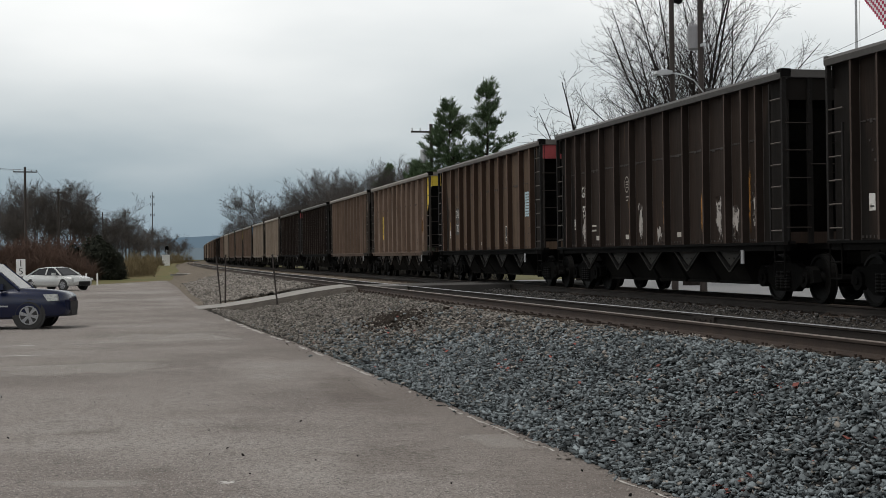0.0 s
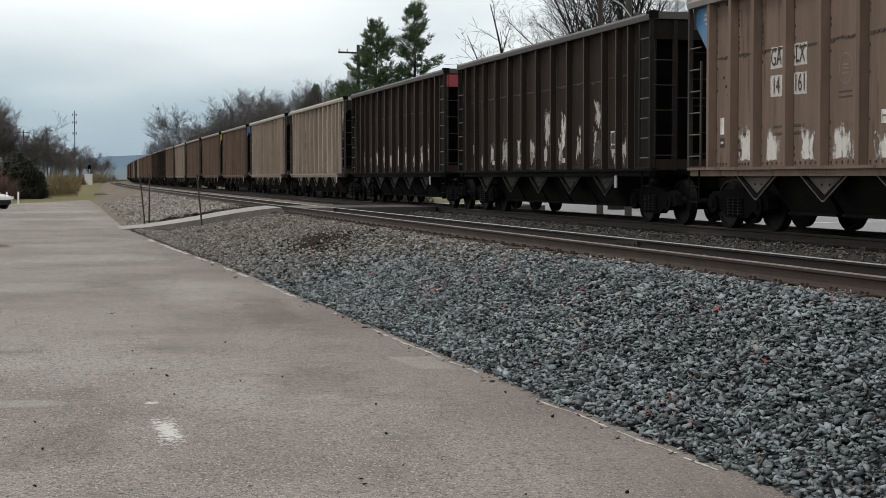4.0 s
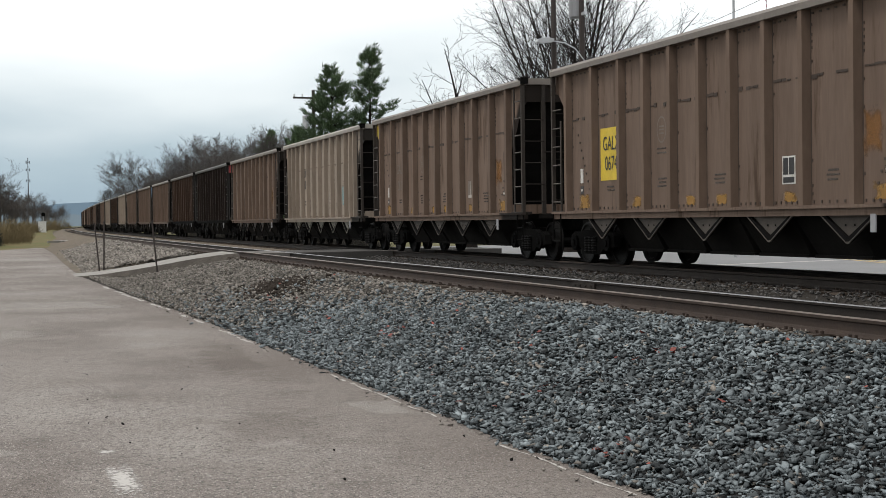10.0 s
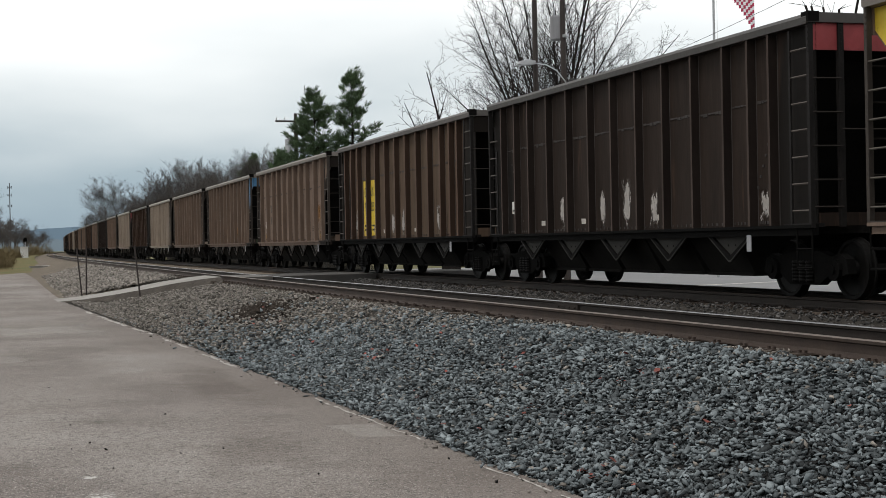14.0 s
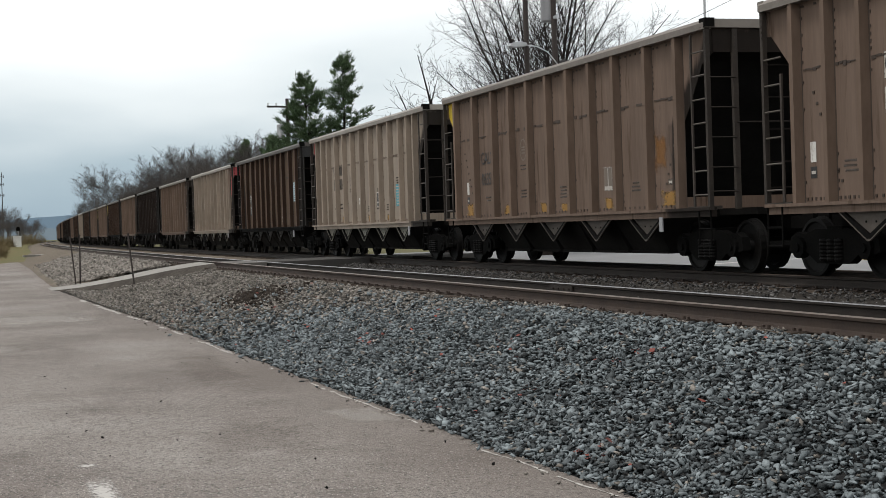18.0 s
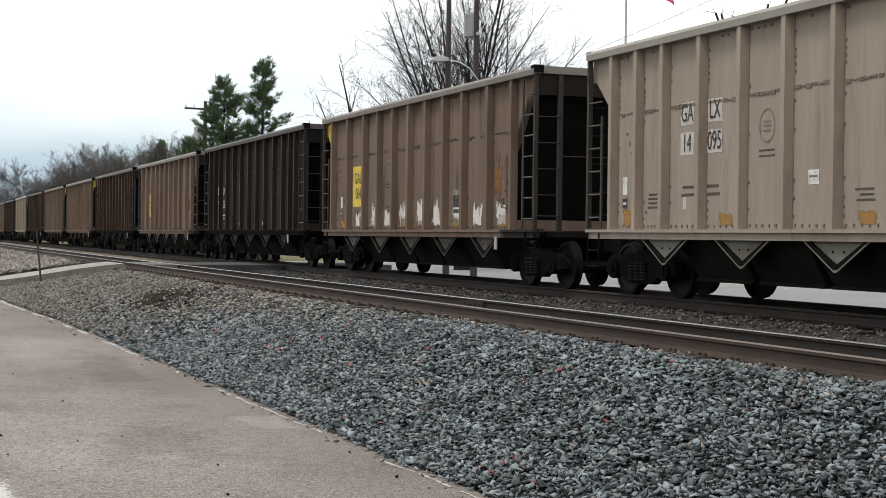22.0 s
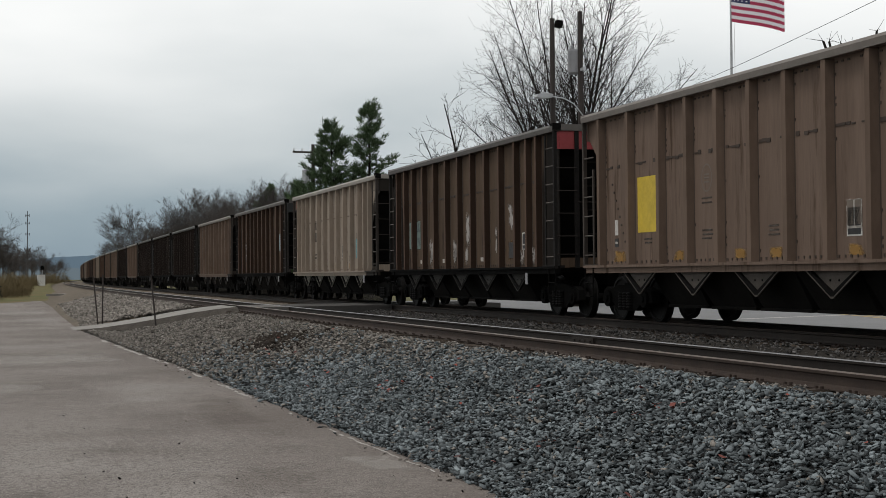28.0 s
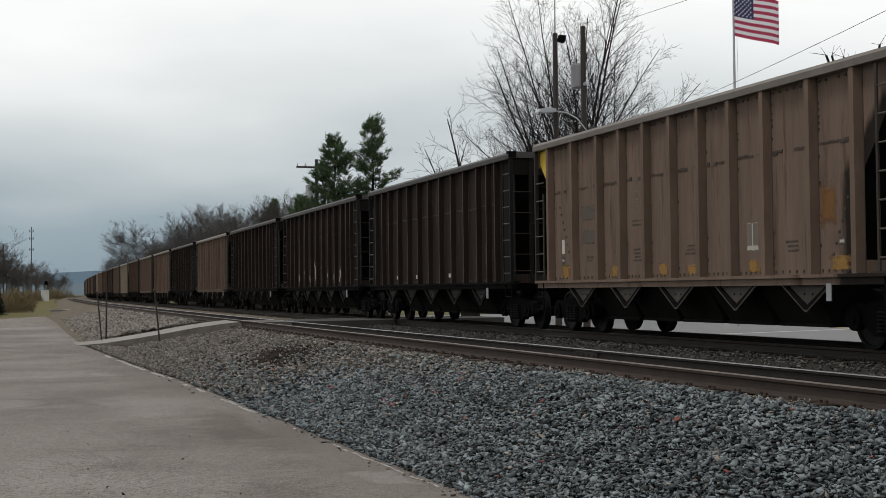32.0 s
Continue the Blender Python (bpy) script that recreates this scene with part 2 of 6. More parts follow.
mat("rail_worn", (0.20, 0.165, 0.14), (0.13, 0.10, 0.085), rough=0.5, metal=0.5, scale=3, fine=50, bump=0.1)
mat("rail_shine", (0.42, 0.42, 0.43), (0.30, 0.29, 0.29), rough=0.42, metal=1.0, scale=3, fine=50, bump=0.05)
mat("tie_wood", (0.085, 0.065, 0.05), (0.045, 0.037, 0.032), rough=0.9, scale=3, fine=30, bump=0.6, per="object", vary=0.3, stretch=(0.4, 3, 3), gloss=0.15)
mat("paint_light", (0.308, 0.262, 0.217), (0.236, 0.196, 0.16), rough=0.6, scale=1.1, fine=9, bump=0.12, per="object", vary=0.05, stain=(0.235, 0.185, 0.142), stain_scale=1.3, stain_lo=0.56, stretch=(1, 2.6, 0.3), gloss=0.03, soot=(1.68, 1.0, 0))
mat("paint_tan", (0.176, 0.128, 0.101), (0.122, 0.088, 0.069), rough=0.6, scale=1.1, fine=9, bump=0.12, per="object", vary=0.08, stain=(0.075, 0.05, 0.036), stain_scale=1.3, stain_lo=0.56, stretch=(1, 2.6, 0.3), gloss=0.03, soot=(1.68, 1.0, 0))
mat("paint_brown", (0.108, 0.076, 0.054), (0.068, 0.049, 0.036), rough=0.6, scale=1.1, fine=9, bump=0.12, per="object", vary=0.1, stain=(0.035, 0.024, 0.02), stain_scale=1.3, stain_lo=0.57, stretch=(1, 2.6, 0.3), gloss=0.03, soot=(1.3, 0.3, 1))
mat("paint_dark", (0.035, 0.0255, 0.021), (0.0195, 0.0152, 0.013), rough=0.6, scale=1.1, fine=9, bump=0.12, per="object", vary=0.12, stain=(0.068, 0.042, 0.03), stain_scale=1.2, stain_lo=0.6, stretch=(1, 2.6, 0.3), gloss=0.03, soot=(1.3, 0.3, 1))
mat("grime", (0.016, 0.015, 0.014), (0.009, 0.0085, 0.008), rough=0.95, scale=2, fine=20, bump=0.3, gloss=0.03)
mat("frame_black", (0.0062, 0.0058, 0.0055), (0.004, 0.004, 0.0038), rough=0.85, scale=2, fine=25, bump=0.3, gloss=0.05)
mat("ramp_side", (0.085, 0.074, 0.064), (0.04, 0.035, 0.03), rough=0.95, scale=1.5, fine=12, bump=0.9, bump_dist=0.05, gloss=0.1)
mat("end_steel", (0.056, 0.046, 0.039), (0.03, 0.026, 0.023), rough=0.7, scale=1.5, fine=20, bump=0.2, per="object", vary=0.2, gloss=0.15)
mat("end_sooty", (0.018, 0.016, 0.015), (0.01, 0.009, 0.0085), rough=0.75, scale=1.5, fine=20, bump=0.2, per="object", vary=0.2, gloss=0.15)
mat("gusset_light", (0.155, 0.158, 0.13), (0.11, 0.094, 0.078), rough=0.7, scale=2, fine=25, bump=0.2, per="object", vary=0.2, gloss=0.2)
mat("gusset_tan", (0.085, 0.072, 0.062), (0.05, 0.043, 0.037), rough=0.7, scale=2, fine=25, bump=0.2, per="object", vary=0.2, gloss=0.2)
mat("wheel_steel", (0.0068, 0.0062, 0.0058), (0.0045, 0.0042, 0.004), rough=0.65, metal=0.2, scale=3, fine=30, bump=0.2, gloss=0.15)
for nm, c in dict(red=(0.36, 0.05, 0.055), yellow=(0.66, 0.47, 0.035), blue=(0.06, 0.19, 0.36), pink=(0.42, 0.17, 0.15), orange=(0.37, 0.22, 0.05),
                  white=(0.66, 0.645, 0.61), black=(0.02, 0.02, 0.02), navy=(0.02, 0.025, 0.06), ghost=(0.25, 0.22, 0.19)).items():
    mat("decal_" + nm, c, tuple(v * 0.7 for v in c), rough=0.6, scale=2.5, fine=14, bump=0.05, stain={"orange": (0.16, 0.125, 0.09), "white": (0.36, 0.32, 0.275)}.get(nm) or tuple(v * 0.45 + 0.02 for v in c), stain_scale=6.0 if nm in ("orange", "white") else 3.0, stain_lo=0.5 if nm in ("orange", "white") else 0.62)
for nm, k in dict(orange=dict(colour=(0.37, 0.205, 0.05), second=(0.27, 0.16, 0.065), fade=0.45, wear=0.6, grain=4, most=0.75, rise=(0.05, 1.0)),
                  rust=dict(colour=(0.30, 0.14, 0.04), second=(0.19, 0.10, 0.05), fade=0.5, wear=0.5, grain=4, most=0.6),
                  strip=dict(colour=(0.42, 0.20, 0.04), second=(0.26, 0.13, 0.05), fade=0.3, wear=0.8, grain=5, stretch=(1, 2, 0.6), most=0.65),
                  white=dict(colour=(0.62, 0.60, 0.57), second=(0.40, 0.37, 0.34), fade=0.4, wear=1.0, grain=3.2, stretch=(1, 2.2, 0.9), most=1.0, rise=(0.25, 1.3)),
                  chalk=dict(colour=(0.48, 0.45, 0.42), second=(0.25, 0.22, 0.2), fade=0.4, wear=1.3, grain=5, stretch=(1, 1.6, 0.8), most=0.85),
                  panel=dict(colour=(0.56, 0.53, 0.49), second=(0.40, 0.36, 0.32), fade=0.1, wear=0.5, grain=7, most=0.85),
                  ghost=dict(colour=(0.10, 0.085, 0.072), second=(0.15, 0.125, 0.10), fade=0.15, wear=0.8, grain=8, most=0.75),
                  script=dict(colour=(0.07, 0.06, 0.052), second=(0.12, 0.10, 0.085), fade=0.06, wear=0.9, grain=26, stretch=(1, 1.6, 1), most=0.55),
                  mint=dict(colour=(0.22, 0.29, 0.265), second=(0.16, 0.2, 0.18), fade=0.08, wear=0.8, grain=5, most=0.85),
                  teal=dict(colour=(0.06, 0.25, 0.30), second=(0.10, 0.32, 0.36), fade=0.05, wear=0.5, grain=8, most=0.95),
                  pale=dict(colour=(0.42, 0.55, 0.60), second=(0.32, 0.43, 0.47), fade=0.05, wear=0.5, grain=8, most=0.97)).items():
    M["worn_" + nm] = worn("worn_" + nm, **k)
for nm, k in dict(lot_white=dict(colour=(0.62, 0.60, 0.57), second=(0.46, 0.43, 0.40), fade=0.5, wear=0.75, grain=26, most=0.85), lot_pale=dict(colour=(0.44, 0.41, 0.375), second=(0.37, 0.34, 0.31), fade=0.4, wear=0.6, grain=1.5, most=0.42),
                  lot_brown=dict(colour=(0.17, 0.13, 0.11), second=(0.13, 0.10, 0.085), fade=0.5, wear=0.5, grain=1.3, most=0.2)).items():
    M[nm] = worn(nm, plane=("X", "Y"), **k)
mat("bark", (0.024, 0.020, 0.018), (0.015, 0.0125, 0.011), rough=0.95, scale=3, fine=25, bump=0.5, gloss=0.1)
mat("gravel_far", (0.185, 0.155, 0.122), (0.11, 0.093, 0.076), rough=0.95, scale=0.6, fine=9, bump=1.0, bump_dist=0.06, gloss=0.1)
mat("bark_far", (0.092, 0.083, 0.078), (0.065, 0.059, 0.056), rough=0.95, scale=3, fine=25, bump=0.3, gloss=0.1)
mat("brush_red", (0.11, 0.07, 0.054), (0.07, 0.048, 0.04), rough=0.95, scale=0.5, fine=6, bump=0.2, gloss=0.1)
mat("brush_grey", (0.075, 0.07, 0.062), (0.05, 0.047, 0.042), rough=0.95, scale=0.5, fine=6, bump=0.2, gloss=0.1)
mat("brush_tan", (0.19, 0.15, 0.085), (0.13, 0.105, 0.06), rough=0.95, scale=0.5, fine=6, bump=0.2, gloss=0.1)
mat("evergreen_dark", (0.036, 0.038, 0.028), (0.024, 0.028, 0.02), rough=0.9, scale=0.7, fine=6, bump=0.2, gloss=0.15)
mat("needles", (0.078, 0.118, 0.055), (0.05, 0.08, 0.04), rough=0.75, scale=0.6, fine=8, bump=0.1, per="island", vary=0.35, gloss=0.2)
mat("pole_wood", (0.046, 0.036, 0.032), (0.03, 0.024, 0.022), rough=0.9, scale=2, fine=30, bump=0.4, stretch=(4, 4, 0.3))
mat("grey_metal", (0.42, 0.43, 0.44), (0.33, 0.335, 0.34), rough=0.45, metal=0.5, scale=2, fine=20, bump=0.05)
mat("grey_rust", (0.075, 0.06, 0.05), (0.045, 0.036, 0.03), rough=0.7, scale=4, fine=30, bump=0.1)
mat("wire", (0.06, 0.06, 0.065), rough=0.6, scale=2, fine=20, bump=0)
mat("white_paint", (0.78, 0.78, 0.76), (0.66, 0.66, 0.64), rough=0.5, scale=1.5, fine=15, bump=0.05)
mat("line_white", (0.62, 0.605, 0.58), (0.36, 0.34, 0.31), rough=0.85, scale=2.5, fine=30, bump=0.2)
mat("smear", (0.52, 0.50, 0.47), (0.38, 0.355, 0.325), rough=0.9, scale=9, fine=60, bump=0.2, stain=(0.29, 0.262, 0.236), stain_scale=17, stain_lo=0.46)
mat("line_yellow", (0.50, 0.36, 0.14), (0.40, 0.30, 0.15), rough=0.85, scale=2.5, fine=30, bump=0.2)
mat("flag_red", (0.42, 0.035, 0.09), rough=0.8, scale=4, fine=60, bump=0.1)
mat("flag_white", (0.75, 0.74, 0.76), (0.66, 0.65, 0.68), rough=0.8, scale=4, fine=60, bump=0.1)
mat("flag_blue", (0.025, 0.03, 0.10), rough=0.8, scale=4, fine=60, bump=0.1)
mat("car_navy", (0.007, 0.012, 0.04), (0.006, 0.01, 0.034), rough=0.22, scale=1, fine=20, bump=0)
mat("car_silver", (0.52, 0.53, 0.52), (0.47, 0.48, 0.47), rough=0.28, metal=0.3, scale=1, fine=20, bump=0)
mat("rubber", (0.02, 0.02, 0.02), (0.03, 0.03, 0.03), rough=0.85, scale=3, fine=40, bump=0.2)
mat("alloy", (0.36, 0.36, 0.37), (0.28, 0.28, 0.29), rough=0.3, metal=0.8, scale=2, fine=30, bump=0)
mat("dark_glass", (0.012, 0.014, 0.016), (0.018, 0.02, 0.022), rough=0.12, scale=1, fine=10, bump=0, gloss=0.2)
mat("leaf_red", (0.22, 0.055, 0.04), (0.17, 0.05, 0.04), rough=0.8, scale=6, fine=40, bump=0.1, per="island", vary=0.5)
mat("soil", (0.05, 0.04, 0.033), (0.03, 0.025, 0.021), rough=0.95, scale=2, fine=25, bump=0.8, bump_dist=0.03, gloss=0.1)


def glow(name, colour, strength):
    m = bpy.data.materials.new(name)
    m.use_nodes = True
    b = m.node_tree.nodes["Principled BSDF"]
    b.inputs["Base Color"].default_value = (0, 0, 0, 1)
    b.inputs["Emission Color"].default_value, b.inputs["Emission Strength"].default_value = (*colour, 1), strength
    M[name] = m


# backdrop ridges emit an even blue that stands in for distance haze
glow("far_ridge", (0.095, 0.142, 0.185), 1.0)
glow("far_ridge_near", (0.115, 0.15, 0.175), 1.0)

# ---- mesh builder ----
class Mesh:
    def __init__(self):
        self.v, self.f, self.m = [], [], []

    def add(self, verts, faces, slot=0):
        n = len(self.v)
        self.v += [tuple(p) for p in verts]
        self.f += [tuple(i + n for i in q) for q in faces]
        self.m += [slot] * len(faces)
        return self

    def box(self, x0, x1, y0, y1, z0, z1, slot=0):
        p = [(x, y, z) for z in (z0, z1) for y in (y0, y1) for x in (x0, x1)]
        return self.add(p, [(0, 2, 3, 1), (4, 5, 7, 6), (0, 1, 5, 4), (1, 3, 7, 5), (3, 2, 6, 7), (2, 0, 4, 6)], slot)

    def prism(self, poly, axis, a, b, slot=0):
        """A polygon in the two other axes (in x, y, z order), pulled from a to b along the axis."""
        def put(p, w):
            q = list(p)
            q.insert(axis, w)
            return q
        n = len(poly)
        v = [put(p, a) for p in poly] + [put(p, b) for p in poly]
        area = sum(poly[i][0] * poly[(i + 1) % n][1] - poly[(i + 1) % n][0] * poly[i][1] for i in range(n))
        flip = (area > 0) != (axis != 1)
        caps = [tuple(range(n))[::-1], tuple(range(n, 2 * n))]
        sides = [(i, (i + 1) % n, n + (i + 1) % n, n + i) for i in range(n)]
        if b < a:
            flip = not flip
        fs = caps + sides
        if flip:
            fs = [q[::-1] for q in fs]
        return self.add(v, fs, slot)

    def tube(self, p, q, r0, r1, n=6, slot=0, caps=True):
        p, q = Vector(p), Vector(q)
        d = (q - p).normalized()
        a = d.orthogonal().normalized()
        b = d.cross(a)
        v = []
        for c, r in ((p, r0), (q, r1)):
            for i in range(n):
                t = 2 * math.pi * i / n
                v.append(c + (a * math.cos(t) + b * math.sin(t)) * r)
        f = [(i, (i + 1) % n, n + (i + 1) % n, n + i) for i in range(n)]
        if caps:
            f += [tuple(range(n))[::-1], tuple(range(n, 2 * n))]
        return self.add(v, f, slot)

    def lathe(self, prof, axis=2, n=20, centre=(0, 0, 0), slot=0):
        """Rings of (radius, height) turned round an axis."""
        v, f = [], []
        for r, h in prof:
            for i in range(n):
                t = 2 * math.pi * i / n
                p = [r * math.cos(t), r * math.sin(t)]
                p.insert(axis, h)
                v.append([p[k] + centre[k] for k in range(3)])
        for j in range(len(prof) - 1):
            for i in range(n):
                a, b = j * n + i, j * n + (i + 1) % n
                f.append((a, b, b + n, a + n))
        f += [tuple(range(n))[::-1], tuple(range((len(prof) - 1) * n, len(prof) * n))]
        if axis == 1:
            f = [q[::-1] for q in f]
        return self.add(v, f, slot)

    def data(self, name, *mats, smooth=False):
        me = bpy.data.meshes.new(name)
        me.from_pydata(self.v, [], self.f)
        for m in mats:
            me.materials.append(M[m])
        if len(mats) > 1:
            me.polygons.foreach_set("material_index", self.m)
        if smooth:
            me.polygons.foreach_set("use_smooth", [True] * len(self.f))
        me.update()
        return me


def part(name, mesh, mats, parent, label="", at=None, smooth=False):
    """One mesh object under a thing or a part."""
    if isinstance(mesh, Mesh):
        mesh = mesh.data(name, *((mats,) if isinstance(mats, str) else mats), smooth=smooth)
    ob = new(name, mesh)
    ob.parent = parent
    if at is not None:
        ob.matrix_parent_inverse = at
    return tagged(ob, label)


def thing(name, label, category, m=None, group="", kind=""):
    ob = new(name)
    if m is not None:
        ob.matrix_basis = m
    return tagged(ob, label, category, group, kind)


def solid(name, mesh, mats, label, category, kind="", m=None, smooth=False, group=""):
    if isinstance(mesh, Mesh):
        mesh = mesh.data(name, *((mats,) if isinstance(mats, str) else mats), smooth=smooth)
    ob = new(name, mesh)
    if m is not None:
        ob.matrix_basis = m
    return tagged(ob, label, category, group, kind)


def letters(text, height):
    """A flat mesh of the text in the built-in font, centred on its origin."""
    cu = bpy.data.curves.new("letters", "FONT")
    cu.body, cu.align_x, cu.align_y, cu.size = text, "CENTER", "CENTER", height * 1.4
    ob = bpy.data.objects.new("letters", cu)
    me = bpy.data.meshes.new_from_object(ob)
    bpy.data.objects.remove(ob)
    return me


# ---- the line of the tracks: they bend gently to the right ----
RADIUS = 8000.0
def bend(y):
    return y * y / (2 * RADIUS) if y > 0 else 0.0


LOT = -0.92
NEAR_C, FAR_C = 8.2, 13.27
CANT = 0.05

# ---- ground, lot, road ----
def strip(xa, xb, y0, y1, z, step=10.0, thick=0.0, bent=True):
    """A level band between two sides given as functions of y."""
    me = Mesh()
    n = max(1, int((y1 - y0) / step))
    v, f = [], []
    for i in range(n + 1):
        y = y0 + (y1 - y0) * i / n
        off = bend(y) if bent else 0
        v += [(xa(y) + off, y, z), (xb(y) + off, y, z)]
        if i:
            f.append((2 * i - 2, 2 * i - 1, 2 * i + 1, 2 * i))
    me.add(v, f)
    if thick:
        k = len(v)
        me.add([(x, y, z - thick) for x, y, _ in v], [tuple(q[::-1]) for q in f])
        rim = []
        for i in range(n):
            rim += [(2 * i, 2 * i + 2, k + 2 * i + 2, k + 2 * i), (2 * i + 1, k + 2 * i + 1, k + 2 * i + 3, 2 * i + 3)]
        rim += [(0, k, k + 1, 1), (2 * n, 2 * n + 1, k + 2 * n + 1, k + 2 * n)]
        me.f += rim
        me.m += [0] * len(rim)
    return me


def lot_edge(y):
    """The lot's ragged side towards the tracks."""
    pts = [(-40, 4.4), (8, 4.28), (12, 4.15), (20, 4.0), (27, 3.87), (33, 3.72), (37, 3.52), (44, 3.27), (55, 2.95), (62, 3.0), (78, 3.2), (100, 3.6), (128, 3.75), (140, 3.75)]
    for (ya, xa), (yb, xb) in zip(pts, pts[1:]):
        if y <= yb:
            return xa + (xb - xa) * (y - ya) / (yb - ya) + 0.05 * noise.noise((y * 0.9, 3.1, 0)) + 0.03 * noise.noise((y * 3.3, 7.7, 0))
    return pts[-1][1]


def build_ground():
    me = Mesh()
    me.add([(-4000, -2000, -1.25), (4000, -2000, -1.25), (4000, 4500, -1.25), (-4000, 4500, -1.25)], [(0, 1, 2, 3)])
    solid("ground", me, "field", "dull winter field and verge reaching to the hills", "ground", "structure")
    lot = strip(lambda y: -60.0, lot_edge, -40, 112, LOT, 0.5, thick=0.25, bent=False)
    solid("parking_lot", lot, "asphalt_lot", "worn grey-brown asphalt parking lot with pale patches", "parking lot", "structure")
    lot2 = strip(lambda y: -2.7 + (y - 112) * 0.37, lot_edge, 112.01, 129, LOT, 0.5, thick=0.25, bent=False)
    solid("parking_lot", lot2, "asphalt_lot", "far corner of the worn asphalt lot", "parking lot", "structure")
    # grass verge rising to the signal cabinet
    v = Mesh()
    pts = []
    n = 40
    for j in range(n + 1):
        y = 100 + 500 * (j / n) ** 1.6
        for i in range(13):
            x = -40 + i * 3.75 + (bend(y))
            h = -0.95 + min(1.0, max(0, (y - 112) / 160)) * 0.75 * (1 - abs(i - 8) / 13) + 0.12 * noise.noise((x * 0.1, y * 0.06, 0))
            if y < 132:
                h = min(h, -0.97)
            pts.append((x, y, h))
    fs = [(j * 13 + i, j * 13 + i + 1, j * 13 + i + 14, j * 13 + i + 13) for j in range(n) for i in range(12)]
    v.add(pts, fs)
    solid("grass_verge", v, "grass", "thin green and straw grass verge beyond the lot", "grass", "structure", smooth=True)
    road = strip(lambda y: 16.2, lambda y: 27.0, -60, 47, -0.42, 8)
    solid("road", road, "asphalt_road", "pale grey road running beyond the tracks", "road", "structure")
    for nm, mname, (xa, ya), (xb, yb), w in (("edge_line", "line_white", (17.3, -60), (17.3, 47), 0.065), ("stop_line", "line_white", (18.2, 38.0), (26.9, 41.1), 0.16),
                                             ("turn_line", "line_yellow", (24.5, 36.2), (26.9, 44.4), 0.09), ("turn_line", "line_yellow", (24.9, 36.2), (26.9, 43.0), 0.07)):
        d = Vector((yb - ya, xa - xb)).normalized() * w
        ln = Mesh().add([(xa - d.x, ya - d.y, -0.414), (xa + d.x, ya + d.y, -0.414), (xb + d.x, yb + d.y, -0.414), (xb - d.x, yb - d.y, -0.414)], [(0, 1, 2, 3)])
        solid(nm, ln, mname, "worn painted line on the road", "road line", "structure")
    yard = strip(lambda y: 27.0, lambda y: 90.0, -60, 47, -0.46, 20)
    solid("far_lot", strip(lambda y: 16.2, lambda y: 90.0, 47, 79, -0.46, 8), "asphalt_road", "pale pavement round the foot of the poles", "pavement", "structure")
    solid("far_lot", yard, "asphalt_road", "pale pavement on the far side of the road", "pavement", "structure")


RAMP = [(2.75, LOT + 0.005), (3.6, -0.80), (4.6, -0.59), (5.4, -0.40), (6.2, -0.20), (6.9, -0.055), (7.37, 0.02)]


def ramp_at(x, y):
    """How far a place lies from the middle line of the crossing path, and the path's height there."""
    z = RAMP[-1][1]
    for (xa, za), (xb, zb) in zip(RAMP, RAMP[1:]):
        if x <= xb:
            z = za + (zb - za) * max(0.0, (x - xa) / (xb - xa))
            break
    return y - (56.4 - (x - 3.1) * 1.85), z


def bed_height(x, y):
    """The height of the ballast at a distance x from the near track's own line of bend."""
    x0 = lot_edge(min(y, 139))
    toe = x0 - 0.05
    t = (x - toe) / max(0.3, 6.6 - toe)
    if t <= 0:
        z = LOT - 0.03
    elif t < 1:
        s = t * t * (3 - 2 * t)
        z = LOT - 0.03 + (0.72) * (0.55 * t + 0.45 * s)
    else:
        z = -0.22
    if 6.2 < x < 7.6:
        z += 0.075 * min(1.0, (x - 6.2) / 0.5)
    # a heap of clean stone beside the track
    z += 0.16 * math.exp(-((x - 6.0) / 0.55) ** 2 - ((y - 16.0) / 3.5) ** 2)
    z += 0.10 * math.exp(-((x - 5.75) / 0.35) ** 2 - ((y - 31.0) / 1.0) ** 2)
    if 9.9 < x < 11.6:
        z -= 0.14 * math.sin((x - 9.9) / 1.7 * math.pi)
    if x > 15.2:
        z = -0.24 - (x - 15.2) * 0.35
    if 6.75 < x < 9.7:
        z -= 0.015
    if 6.8 < x < 7.5 and 19 < y < 47:
        z -= 0.10
    z += 0.035 * noise.noise((x * 1.7, y * 1.7, 0.0)) + 0.02 * noise.noise((x * 5, y * 5, 4.0))
    if x < 7.4 and 40 < y < 64:
        d, rz = ramp_at(x, y)
        if abs(d) < 5.5:
            z = min(z, max(LOT - 0.03, rz - 0.08 - max(0.0, abs(d) - 1.7) * 0.16))
    return z


